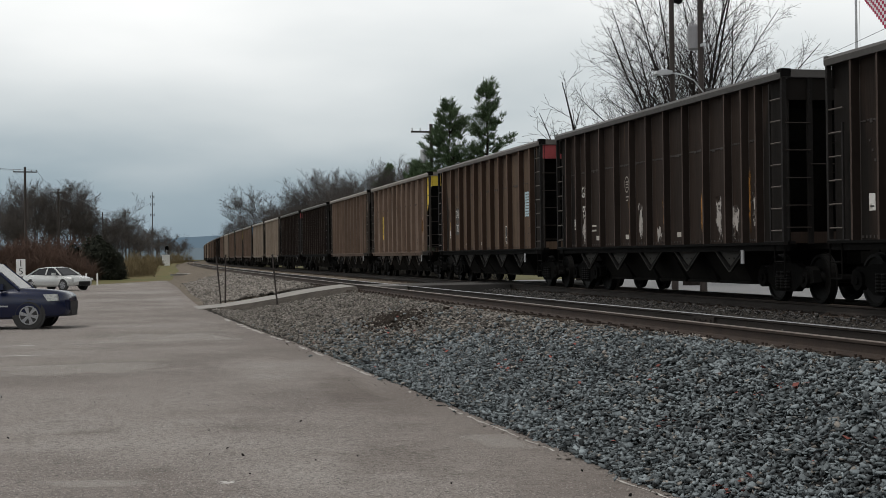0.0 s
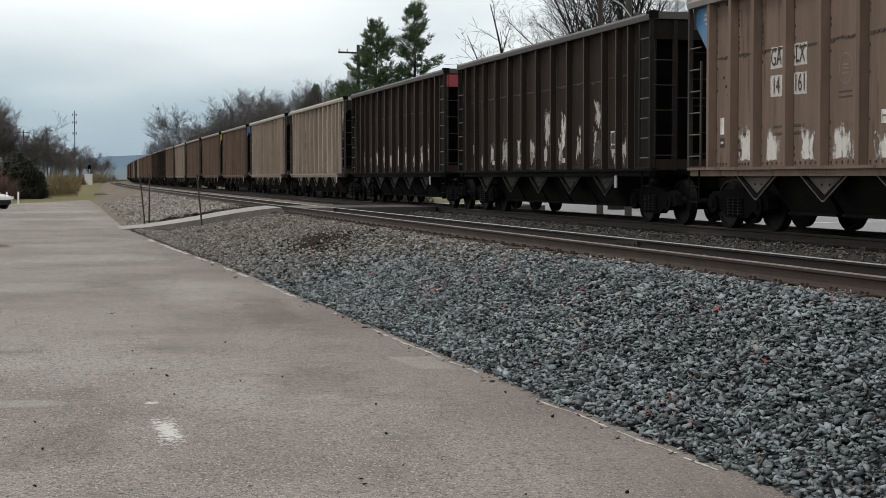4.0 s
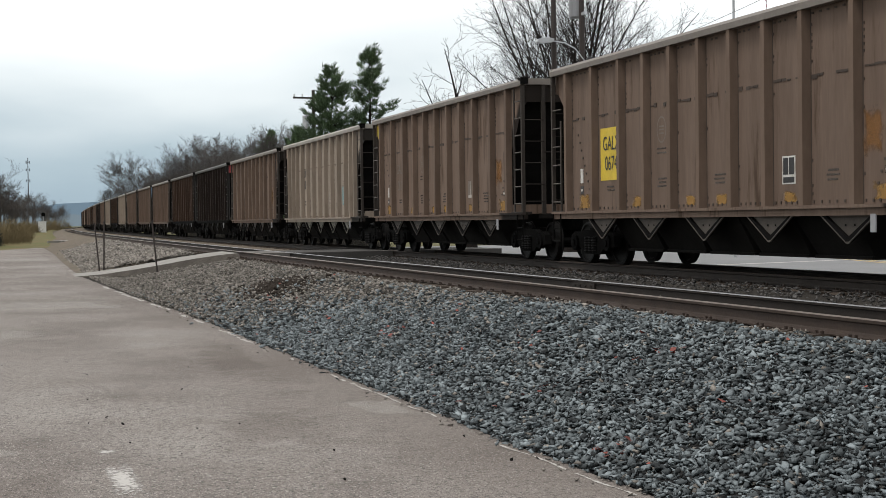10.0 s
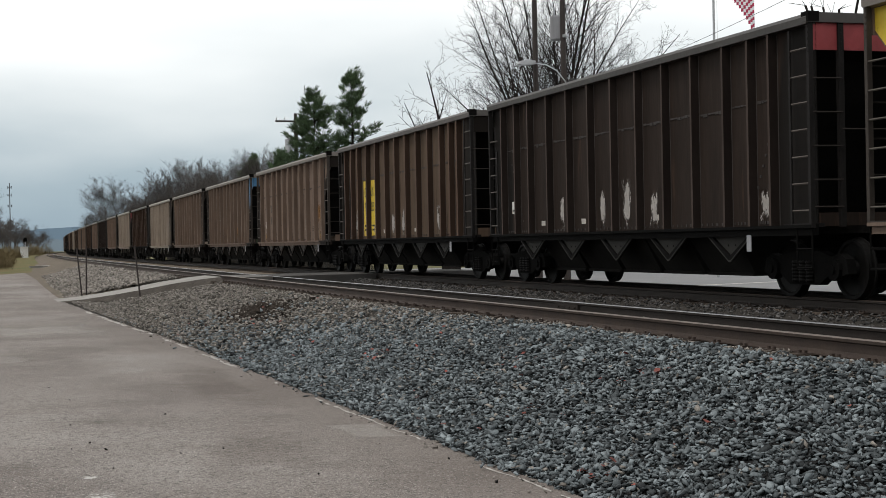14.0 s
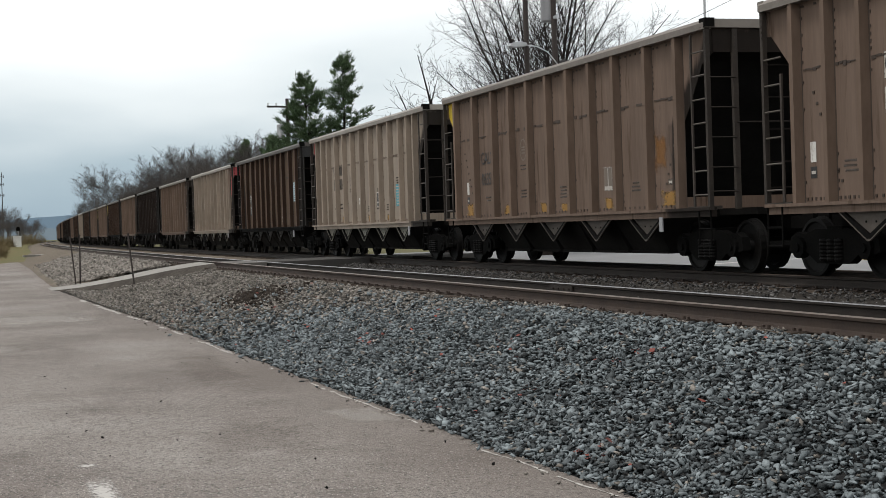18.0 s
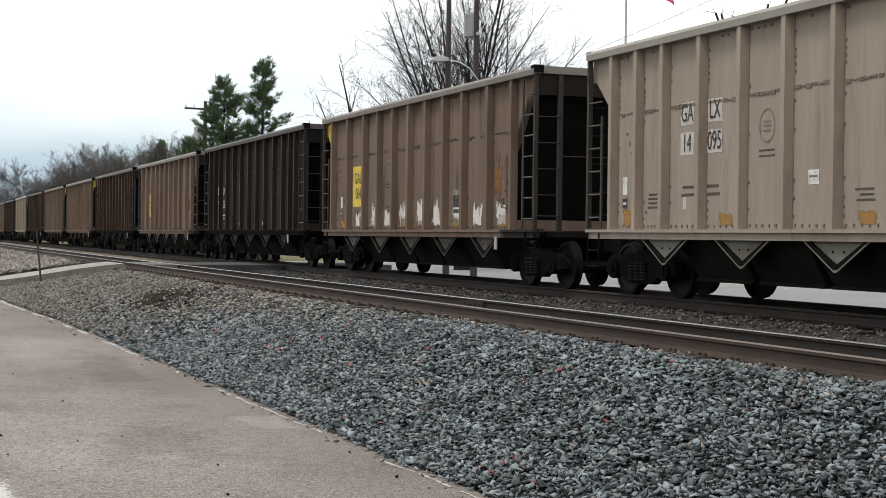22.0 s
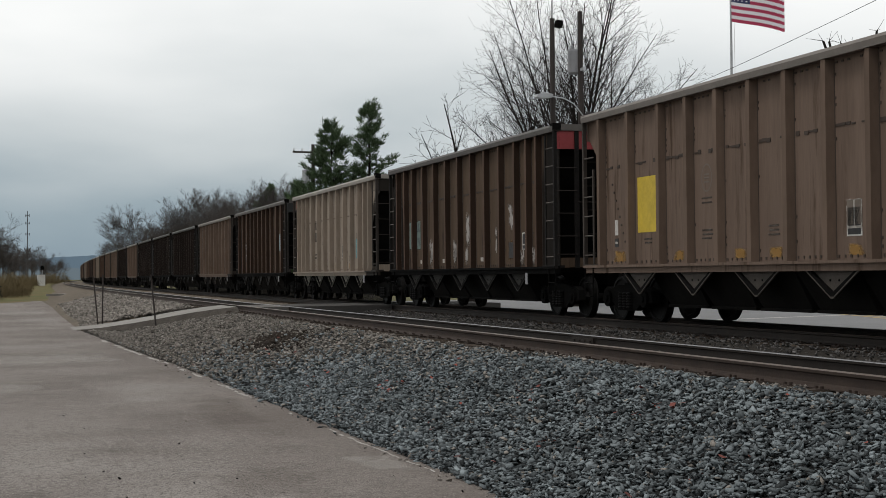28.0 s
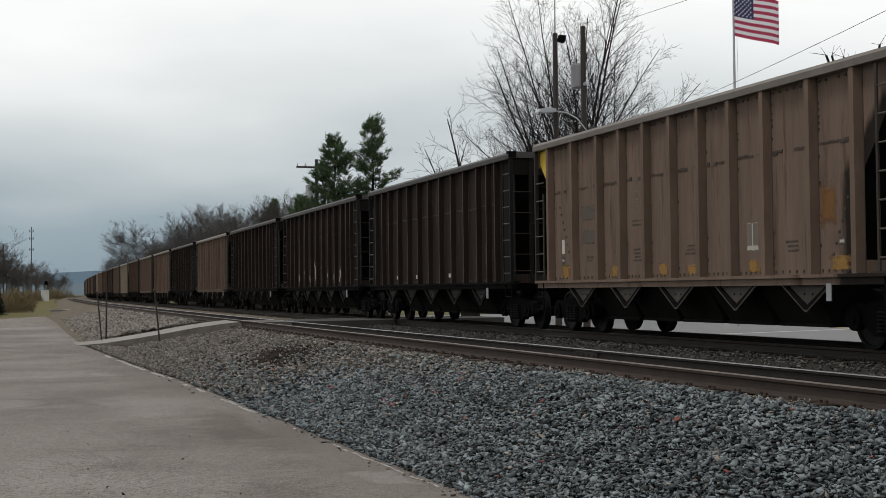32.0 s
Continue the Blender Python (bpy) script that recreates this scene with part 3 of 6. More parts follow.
def build_bed():
    me = Mesh()
    ys = [-30 + i for i in range(36)] + [6 + 0.25 * i for i in range(140)] + [41 + 0.8 * i for i in range(100)] + [121 + 10 * i for i in range(50)]
    xs = [3.0 + 0.2 * i for i in range(22)] + [7.5 + 0.5 * i for i in range(5)] + [9.9, 10.3, 10.75, 11.2, 11.6, 12.5, 13.5, 14.5, 15.2, 15.6, 16.0, 16.35]
    n = len(xs)
    pts = []
    for y in ys:
        for x in xs:
            z = bed_height(x, y)
            pts.append((x + (bend(y) if x > 5 else bend(y) * max(0, (x - 3) / 2)), y, z))
    fs = [(j * n + i, j * n + i + 1, j * n + n + i + 1, j * n + n + i) for j in range(len(ys) - 1) for i in range(n - 1)]
    cols = []
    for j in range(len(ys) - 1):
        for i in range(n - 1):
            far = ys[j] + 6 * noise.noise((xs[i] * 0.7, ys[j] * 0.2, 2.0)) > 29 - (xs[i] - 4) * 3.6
            # past x 12 the dark bed stands for soot and the train's shade
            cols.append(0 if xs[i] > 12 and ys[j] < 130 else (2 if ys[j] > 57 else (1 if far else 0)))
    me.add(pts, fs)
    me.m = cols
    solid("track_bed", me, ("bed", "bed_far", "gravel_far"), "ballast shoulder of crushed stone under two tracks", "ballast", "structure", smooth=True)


def stones(name, count, place, size, mname, label, seed):
    """Loose crushed stones, each a rough block with its own turn, joined."""
    rng = np.random.default_rng(seed)
    base = np.array([(x, y, z) for z in (-1, 1) for y in (-1, 1) for x in (-1, 1)], float)
    quads = np.array([(0, 2, 3, 1), (4, 5, 7, 6), (0, 1, 5, 4), (1, 3, 7, 5), (3, 2, 6, 7), (2, 0, 4, 6)])
    pos = place(rng, count)
    count = len(pos)
    s = size(pos, rng)
    v = base[None] * (1 + rng.uniform(-0.65, 0.35, (count, 8, 3)))
    v[:, 4:, :2] *= rng.uniform(0.35, 1.0, (count, 1, 2))
    v *= (s[:, None] * rng.uniform(0.45, 1.15, (count, 3)) * np.array((1.5, 1.1, 0.42)))[:, None, :]
    q = rng.normal(size=(count, 4)) * np.array((1.4, 0.32, 0.32, 1.4))
    q /= np.linalg.norm(q, axis=1)[:, None]
    w, x, y, z = q.T
    R = np.stack([1 - 2 * (y * y + z * z), 2 * (x * y - w * z), 2 * (x * z + w * y), 2 * (x * y + w * z), 1 - 2 * (x * x + z * z), 2 * (y * z - w * x),
                  2 * (x * z - w * y), 2 * (y * z + w * x), 1 - 2 * (x * x + y * y)], 1).reshape(-1, 3, 3)
    v = np.einsum("nij,nkj->nki", R, v) + pos[:, None, :]
    f = (quads[None] + (np.arange(count) * 8)[:, None, None]).reshape(-1, 4)
    me = bpy.data.meshes.new(name)
    me.vertices.add(count * 8)
    me.vertices.foreach_set("co", v.reshape(-1))
    me.loops.add(len(f) * 4)
    me.loops.foreach_set("vertex_index", f.reshape(-1))
    me.polygons.add(len(f))
    me.polygons.foreach_set("loop_start", np.arange(len(f)) * 4)
    me.update(calc_edges=True)
    me.validate()
    me.materials.append(M[mname])
    return solid(name, me, mname, label, "ballast", "stuff")


def on_bed(rng, n, x0, x1, y0, y1, power=1.0, keep=None):
    y = y0 + (y1 - y0) * rng.random(n) ** power
    x = x0 + (x1 - x0) * rng.random(n)
    out = []
    for a, b in zip(x, y):
        if a < lot_edge(min(b, 139)) - 0.07 + 0.11 * rng.random() and rng.random() > 0.003:
            continue
        if a < 7.4 and 40 < b < 64 and -2.3 - 2.0 * max(0, ramp_at(a, b)[1] - LOT) < ramp_at(a, b)[0] < 1.9:
            continue
        if 6.92 < a < 7.6 and (b > 11 + 3 * noise.noise((b * 0.6, 1.0, 0.0)) and rng.random() < 0.93 or rng.random() < 0.6):
            continue
        if keep and not keep(a, b, rng):
            continue
        out.append((a + bend(b), b, max(bed_height(a, b), LOT) + 0.065 * rng.random() ** 1.3))
    return np.array(out)


def blue_zone(a, b, rng):
    return b + 6 * noise.noise((a * 0.7, b * 0.2, 2.0)) + rng.normal() * 5 < 29 - (a - 4) * 3.6


def build_stones():
    stones("ballast_stones", 72000, lambda r, n: on_bed(r, n, 3.8, 7.25, 5.5, 24, 0.8, blue_zone), lambda p, r: 0.0125 + 0.019 * r.random(len(p)) ** 1.3, "stone_blue", "blue-grey crushed stone ballast beside the track", 1)
    stones("ballast_stones", 34000, lambda r, n: on_bed(r, n, 3.2, 7.2, 22, 50, 1.0, blue_zone), lambda p, r: 0.019 + 0.024 * r.random(len(p)), "stone_blue", "blue-grey crushed stone ballast beside the track", 2)
    stones("ballast_stones", 16000, lambda r, n: on_bed(r, n, 3.8, 7.25, -24, 5.6), lambda p, r: 0.03 + 0.03 * r.random(len(p)), "stone_blue", "blue-grey crushed stone ballast beside the track", 12)
    stones("ballast_stones", 52000, lambda r, n: on_bed(r, n, 3.0, 7.2, 14, 62, 1.0, lambda a, b, g: not blue_zone(a, b, g)), lambda p, r: 0.013 + 0.020 * r.random(len(p)), "stone_tan", "tan and grey older ballast near the crossing", 3)
    stones("ballast_stones", 15000, lambda r, n: on_bed(r, n, 3.2, 7.2, 57, 110, 1.3), lambda p, r: 0.04 + 0.04 * r.random(len(p)), "stone_tan", "tan and grey older ballast beyond the crossing", 4)
    stones("ballast_stones", 2600, lambda r, n: on_bed(r, n, 3.9, 7.0, 6, 24, 0.8), lambda p, r: 0.012 + 0.016 * r.random(len(p)), "stone_tan", "stray tan and brown stones among the blue-grey ballast", 9)
    stones("ballast_stones", 15000, lambda r, n: np.array([(a + bend(b), b, bed_height(a, b) + 0.002 + 0.03 * r.random()) for a, b in zip(6.55 + 0.85 * r.random(n), 9 + 33 * r.random(n))]), lambda p, r: 0.009 + 0.014 * r.random(len(p)), "stone_tan", "small tan stones round the tie ends", 14)
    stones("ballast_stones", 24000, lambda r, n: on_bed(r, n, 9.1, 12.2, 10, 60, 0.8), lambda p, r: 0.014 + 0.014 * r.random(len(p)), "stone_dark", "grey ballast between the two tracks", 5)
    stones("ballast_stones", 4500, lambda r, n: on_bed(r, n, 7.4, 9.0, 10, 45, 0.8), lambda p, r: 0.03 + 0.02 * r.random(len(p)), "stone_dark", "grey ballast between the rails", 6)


# ---- tracks ----
RAIL = [(-0.075, -0.18), (0.075, -0.18), (0.075, -0.168), (0.02, -0.152), (0.009, -0.13), (0.009, -0.05), (0.035, -0.035), (0.037, -0.008), (0.028, 0.0),
        (-0.028, 0.0), (-0.037, -0.008), (-0.035, -0.035), (-0.009, -0.05), (-0.009, -0.13), (-0.02, -0.152), (-0.075, -0.168)]


def build_tracks():
    ys = [-40 + 8 * i for i in range(30)] + [200 + 20 * i for i in range(26)]
    for c in (NEAR_C, FAR_C):
        cant = CANT if c == NEAR_C else 0.0
        lean = math.atan(cant / 1.505)
        track = thing("railway_track", "railway track of steel rails on dark wooden ties in ballast", "railway track", kind="structure")
        for side in (-1, 1):
            me = Mesh()
            n = len(RAIL)
            for k, y in enumerate(ys):
                me.v += [(c + side * 0.7525 + bend(y) + x, y, z + cant * (1 - side) / 2) for x, z in RAIL]
                if k:
                    for i in range(n):
                        a, b = (k - 1) * n + i, (k - 1) * n + (i + 1) % n
                        me.f.append((a, b, b + n, a + n))
                        me.m.append(1 if i == 8 or (i in (7, 9)) else 0)
            # the far track's rail heads are toned dark too, for the train's shade
            part("rail", me, ("rail_rust" if c == NEAR_C and side < 0 else "rail_dark", ("rail_worn" if side < 0 else "rail_shine") if c == NEAR_C else "rail_rust"), track, "steel rail with a worn bright head and rusty web")
        tie = Mesh().box(-1.3, 1.3, -0.115, 0.115, -0.36, -0.185).data("tie", "tie_wood")
        plate = Mesh()
        for s in (-1, 1):
            plate.box(s * 0.7525 - 0.17, s * 0.7525 + 0.17, -0.09, 0.09, -0.186, -0.172)
            for dx in (-0.12, 0.12):
                for dy in (-0.05, 0.05):
                    plate.box(s * 0.7525 + dx - 0.013, s * 0.7525 + dx + 0.013, dy - 0.013, dy + 0.013, -0.172, -0.145)
        plate = plate.data("tie_plate", "rail_rust")
        rest = Mesh()
        k = 0
        y = 2.0
        while y < 330:
            jit = random.uniform(-0.03, 0.03)
            if y < 95:
                t = part("tie", tie, "", track)
                t.location, t.rotation_euler = (c + bend(y) + jit, y, cant / 2 + random.uniform(-0.01, 0.008)), (0, lean, random.uniform(-0.02, 0.02))
                if y < 60:
                    q = part("tie_plate", plate, "", track)
                    q.location, q.rotation_euler = (c + bend(y), y, cant / 2), (0, lean, 0)
            else:
                rest.box(c + bend(y) - 1.3, c + bend(y) + 1.3, y - 0.115, y + 0.115, -0.36, -0.185)
            y += 0.56
        tagged(part("far_ties", rest, "tie_wood", track), kind="stuff")
    # a bolted joint in the farther rail
    j = Mesh()
    xr = NEAR_C + 0.7525
    j.box(xr - 0.05, xr - 0.012, 21.3, 22.2, -0.14, -0.04)
    for i in range(4):
        j.tube((xr - 0.07, 21.4 + i * 0.22, -0.09), (xr - 0.03, 21.4 + i * 0.22, -0.09), 0.018, 0.018, 6)
    solid("joint_bar", j, "rail_dark", "bolted steel joint bar on the rail", "joint bar", m=pose(bend(21.7), 0, 0))


# ---- crossing path over the tracks ----
def build_crossing():
    me = Mesh()
    v, f = [], []
    for i, (x, z) in enumerate(RAMP):
        yc = 56.4 - (x - 3.1) * 1.85
        drop = (z - LOT) * 0.62
        v += [(x, yc - 1.7, z), (x, yc + 1.7, z), (x, yc + 2.0, -1.1), (x, yc - 1.7 - drop * 3.2, z - drop), (x, yc - 1.7 - drop * 3.4, -1.1)]
        if i:
            a = 5 * (i - 1)
            f += [(a, a + 5, a + 6, a + 1), (a + 3, a + 8, a + 5, a), (a + 1, a + 6, a + 7, a + 2), (a + 4, a + 9, a + 8, a + 3)]
    me.add(v, f)
    me.m = [0, 1, 1, 1] * (len(RAMP) - 1)
    solid("crossing_ramp", me, ("concrete", "ramp_side"), "pale asphalt path ramping up to the track crossing", "path", "structure")
    for x0, x1 in ((7.53, 8.87), (9.04, 12.42), (12.6, 13.94), (14.1, 16.4)):
        m = Mesh()
        ya, yb = 48.5 + (x0 - 7.4) * 0.12, 48.5 + (x1 - 7.4) * 0.12
        m.add([(x0 + 0.16, ya - 2.0, 0.0), (x1 + 0.16, yb - 2.0, 0.0), (x1 + 0.16, yb + 2.0, 0.0), (x0 + 0.16, ya + 2.0, 0.0)] + [(x0 + 0.16, ya - 2.0, -0.3), (x1 + 0.16, yb - 2.0, -0.3), (x1 + 0.16, yb + 2.0, -0.3), (x0 + 0.16, ya + 2.0, -0.3)],
              [(0, 1, 2, 3), (0, 4, 5, 1), (1, 5, 6, 2), (2, 6, 7, 3), (3, 7, 4, 0)])
        # panels past the near track get the darker colour
        solid("crossing_panel", m, "panel_worn" if x0 < 9 else "panel_dark", "concrete crossing panel level with the rail heads", "crossing", "structure")


# ---- the train ----
BODY, PITCH, SPEED, FIRST = 14.3, 16.0, 15.23, 22.94
SILL, TOP, HALF = 1.14, 4.26, 1.6
WHEEL = 0.457


def truck_meshes():
    out = {}
    fr = Mesh()
    fr.prism([(-1.22, 0.40), (-1.16, 0.62), (-0.98, 0.70), (-0.75, 0.66), (-0.45, 0.74), (0.45, 0.74), (0.75, 0.66), (0.98, 0.70), (1.16, 0.62), (1.22, 0.40), (1.02, 0.36), (0.78, 0.42), (0.42, 0.22), (-0.42, 0.22), (-0.78, 0.42), (-1.02, 0.36)], 0, -0.075, 0.075)
    for s in (-1, 1):
        fr.lathe([(0.17, -0.13), (0.17, 0.0)], 0, 12, (0, s * 0.89, 0.46))
        fr.lathe([(0.07, -0.16), (0.07, -0.13)], 0, 8, (0, s * 0.89, 0.46))
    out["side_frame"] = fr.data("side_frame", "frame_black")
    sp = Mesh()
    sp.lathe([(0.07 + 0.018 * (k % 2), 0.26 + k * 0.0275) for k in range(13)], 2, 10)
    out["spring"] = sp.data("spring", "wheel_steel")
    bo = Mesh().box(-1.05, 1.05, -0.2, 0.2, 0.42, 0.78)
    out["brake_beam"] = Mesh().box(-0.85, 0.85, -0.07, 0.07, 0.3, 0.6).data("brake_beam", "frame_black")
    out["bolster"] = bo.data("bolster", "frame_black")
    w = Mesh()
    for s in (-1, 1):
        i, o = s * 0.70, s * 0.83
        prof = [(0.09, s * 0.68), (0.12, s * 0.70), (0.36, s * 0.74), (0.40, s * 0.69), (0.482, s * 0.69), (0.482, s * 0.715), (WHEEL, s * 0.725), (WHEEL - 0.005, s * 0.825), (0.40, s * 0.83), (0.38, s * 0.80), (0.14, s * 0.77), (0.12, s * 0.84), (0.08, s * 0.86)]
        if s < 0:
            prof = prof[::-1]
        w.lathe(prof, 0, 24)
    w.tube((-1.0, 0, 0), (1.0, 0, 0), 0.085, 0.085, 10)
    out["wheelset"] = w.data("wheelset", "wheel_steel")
    return out


RUNG = []


def rib_places(style, paint):
    """The distances of the ribs from a car's far end: close bays at the ends, even ones between."""
    if style in ("y", "g", "p") and paint != "dark":
        return [0.82, 2.24, 3.62] + [3.62 + 1.147 * i for i in range(1, 7)] + [11.9, 13.12]
    return [0.86, 1.73, 2.6] + [2.6 + 1.13 * i for i in range(1, 9)] + [12.46, 13.12]


def car_template(paint, places, far=False):
    """An open hopper car, its middle over the origin, the rail heads at height zero, its line along y."""
    car = thing("hopper_car", "", "hopper car")
    h = BODY / 2
    dim = paint in ("paint_dark", "paint_brown")
    steel = "end_sooty" if dim else "end_steel"
    def side(s):
        # side sheet with cut-back lower ends
        me = Mesh()
        x0, x1 = s * (HALF - 0.155), s * (HALF - 0.14)
        a = h - 0.03
        poly = [(-a, 3.70), (-a, TOP - 0.1), (a, TOP - 0.1), (a, 3.78), (a - 0.55, 3.25), (a - 0.85, 2.7), (a - 0.87, SILL), (-a + 1.10, SILL), (-a + 1.08, 2.62), (-a + 0.8, 2.95), (-a + 0.36, 3.56)]
        if dim:
            poly = [(-a, SILL), (-a, TOP - 0.1), (a, TOP - 0.1), (a, SILL)]
        me.prism(poly, 0, min(x0, x1), max(x0, x1))
        return me
    for s in (-1, 1):
        part("side_sheet", side(s), paint, car)
        c = Mesh().prism([(s * (HALF - 0.12), TOP - 0.16), (s * (HALF + 0.02), TOP - 0.16), (s * (HALF + 0.035), TOP - 0.06), (s * (HALF - 0.02), TOP), (s * (HALF - 0.12), TOP)], 1, -h, h)
        part("top_chord", c, "chord_" + paint[6:], car)
        c = Mesh().box(min(s * (HALF - 0.13), s * (HALF + 0.01)), max(s * (HALF - 0.13), s * (HALF + 0.01)), -h, h, SILL - 0.05, SILL)
        c.box(min(s * (HALF - 0.13), s * (HALF - 0.04)), max(s * (HALF - 0.13), s * (HALF - 0.04)), -h, h, SILL - 0.16, SILL - 0.05)
        part("side_sill", c, ("frame_black" if paint in ("paint_dark", "paint_brown") else paint), car)
    ribs = len(places)
    rnd = random.Random(ribs + len(paint))
    ys = [h - d for d in places][::-1]
    rib_w = 0.03 if paint == "paint_dark" else (0.05 if ribs == 13 else 0.062)
    if far:
        me = Mesh()
        for y in ys:
            me.box(-HALF, -HALF + 0.145, y - rib_w, y + rib_w, SILL, TOP - 0.16)
        part("ribs", me, "rib_" + paint[6:], car)
    else:
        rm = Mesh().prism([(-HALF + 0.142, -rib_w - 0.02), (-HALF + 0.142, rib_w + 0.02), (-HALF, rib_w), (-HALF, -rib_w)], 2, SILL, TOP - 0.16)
        # both side faces take the flank colour, which has shade painted in
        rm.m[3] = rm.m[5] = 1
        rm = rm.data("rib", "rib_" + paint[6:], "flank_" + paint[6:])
        other = Mesh()
        for y in ys:
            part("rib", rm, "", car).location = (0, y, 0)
            other.box(HALF - 0.142, HALF, y - rib_w, y + rib_w, SILL, TOP - 0.16)
        tagged(part("ribs", other, "rib_" + paint[6:], car), kind="stuff")
        # the seam at half height, with its bolts
        me = Mesh()
        for a, b in zip(ys, ys[1:]):
            q0, q1 = a + rib_w + 0.05, b - rib_w - 0.05
            low = 3.08 + rnd.uniform(-0.02, 0.02)
            for i in range(7):
                if ribs == 13 or rnd.random() < 0.75:
                    me.box(-HALF + 0.128, -HALF + 0.14, q0 + (q1 - q0) * i / 7, q0 + (q1 - q0) * (i + rnd.uniform(0.7, 1.0)) / 7, low - rnd.random() ** 2 * 0.04, low + 0.014 + rnd.random() * (0.035 if ribs == 11 else 0.022))
            for i in range(6):
                y = a + rib_w + 0.1 + (b - a - 2 * rib_w - 0.2) * i / 5
                me.box(-HALF + 0.127, -HALF + 0.14, y - 0.02, y + rnd.uniform(0.005, 0.035), SILL + 0.03, SILL + 0.075)
                if rnd.random() < (0.85 if ribs == 11 else 0.3) and paint != "paint_dark":
                    me.box(-HALF + 0.127, -HALF + 0.14, y - 0.03, y + 0.03, TOP - 0.235, TOP - 0.205)
            if paint != "paint_dark":
                for z in rnd.sample((1.3, 1.42, 1.55, 1.8, 2.5, 2.9, 3.2, 3.3, 3.4, 3.5, 3.6, 3.7, 3.85), rnd.choice((4, 6, 8, 10))):
                    me.box(-HALF + 0.127, -HALF + 0.14, b - rib_w - 0.08, b - rib_w - 0.04, z, z + 0.04)
        # dark lines along each rib's foot: its shadow gap, painted on the sheet
        for y in ys:
            me.box(-HALF + 0.137, -HALF + 0.14, y - rib_w - 0.045, y - rib_w - 0.022, SILL, TOP - 0.16)
            if rnd.random() < 0.7:
                me.box(-HALF + 0.137, -HALF + 0.14, y + rib_w + 0.02, y + rib_w + 0.034, SILL, TOP - 0.16)
        for e in (-1, 1):
            for i in range(9):
                y, z = e * (h - 1.25 - 0.085 * i), 2.75 - 0.165 * i
                me.box(-HALF + 0.127, -HALF + 0.14, y - 0.025, y + 0.025, z - 0.02, z + 0.02)
        tagged(part("seam", me, "seam_" + paint[6:], car, "bolted seam with streaks of rust, and shade lines painted beside the ribs"), kind="stuff")
    for e in (-1, 1):
        y = e * (h - 0.03)
        me = Mesh().box(-HALF + 0.1, HALF - 0.1, min(y, y - e * 0.03), max(y, y - e * 0.03), 3.72, TOP - 0.14)
        part("end_panel", me, paint, car)
        me = Mesh().box(-HALF - 0.01, HALF + 0.01, min(y - e * 0.07, y + e * 0.07), max(y - e * 0.07, y + e * 0.07), TOP - 0.14, TOP + 0.004)
        if e < 0:
            me.box(-HALF - 0.025, -HALF + 0.16, min(y - e * 0.12, y + e * 0.08), max(y - e * 0.12, y + e * 0.08), TOP - 0.13, TOP + 0.02, 1)
        part("end_chord", me, ("chord_" + paint[6:], "frame_black"), car, "top bar of the end with a sooty corner cap")
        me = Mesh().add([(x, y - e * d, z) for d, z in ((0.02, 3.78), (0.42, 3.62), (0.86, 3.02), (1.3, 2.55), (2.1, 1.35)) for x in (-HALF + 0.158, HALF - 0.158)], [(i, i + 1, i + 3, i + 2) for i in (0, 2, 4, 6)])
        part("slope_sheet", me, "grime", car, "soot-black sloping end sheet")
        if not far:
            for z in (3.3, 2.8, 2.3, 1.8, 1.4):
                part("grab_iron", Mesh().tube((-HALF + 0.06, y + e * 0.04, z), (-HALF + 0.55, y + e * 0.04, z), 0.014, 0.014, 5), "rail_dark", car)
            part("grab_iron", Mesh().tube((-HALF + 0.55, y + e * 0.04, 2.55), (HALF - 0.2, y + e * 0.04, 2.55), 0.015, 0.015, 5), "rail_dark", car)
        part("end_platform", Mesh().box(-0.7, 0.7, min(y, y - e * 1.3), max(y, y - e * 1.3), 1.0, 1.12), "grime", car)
        for x in (-1.05, 1.05):
            me = Mesh().box(x - 0.045, x + 0.045, y - 0.04, y + 0.04, 1.1, TOP - 0.14)
            for i in range(0 if far else 6):
                me.tube((x, y + e * 0.035, 3.7 + 0.065 * i), (x, y + e * 0.055, 3.7 + 0.065 * i), 0.014, 0.014, 5)
            part("end_post", me, steel, car)
        for s in (-1, 1):
            me = Mesh().box(min(s * HALF, s * (HALF - 0.08)), max(s * HALF, s * (HALF - 0.08)), y - 0.035, y + 0.035, SILL - 0.05, TOP - 0.1)
            if s < 0 and not far:
                for i in range(5):
                    me.tube((-HALF - 0.012, y - 0.015, TOP - 0.2 - 0.09 * i), (-HALF + 0.01, y - 0.015, TOP - 0.2 - 0.09 * i), 0.016, 0.016, 5)
            part("corner_post", me, steel, car)
            if s < 0:
                me = Mesh().box(-HALF, -HALF + 0.03, min(y - e * 0.5, y - e * 0.55), max(y - e * 0.5, y - e * 0.55), SILL, TOP - 0.2 if e < 0 else 3.1)
                me.box(-HALF, -HALF + 0.25, min(y, y - e * 0.75), max(y, y - e * 0.75), SILL - 0.04, SILL + 0.02)
                ladder = part("ladder", me, steel, car)
                if far:
                    continue
                rung = RUNG[0] if RUNG else None
                if rung is None:
                    rung = Mesh().tube((0, -0.26, 0), (0, 0.26, 0), 0.016, 0.016, 5).data("rung", "grey_rust")
                    RUNG.append(rung)
                for i in range(8 if e < 0 else 6):
                    part("rung", rung, "", ladder).location = (-HALF + 0.02, y - e * 0.26, 1.35 + i * 0.40)
                me = Mesh()
                for z in (0.5, 0.78):
                    me.tube((-HALF + 0.03, y, z), (-HALF + 0.03, y - e * 0.42, z), 0.016, 0.016, 5)
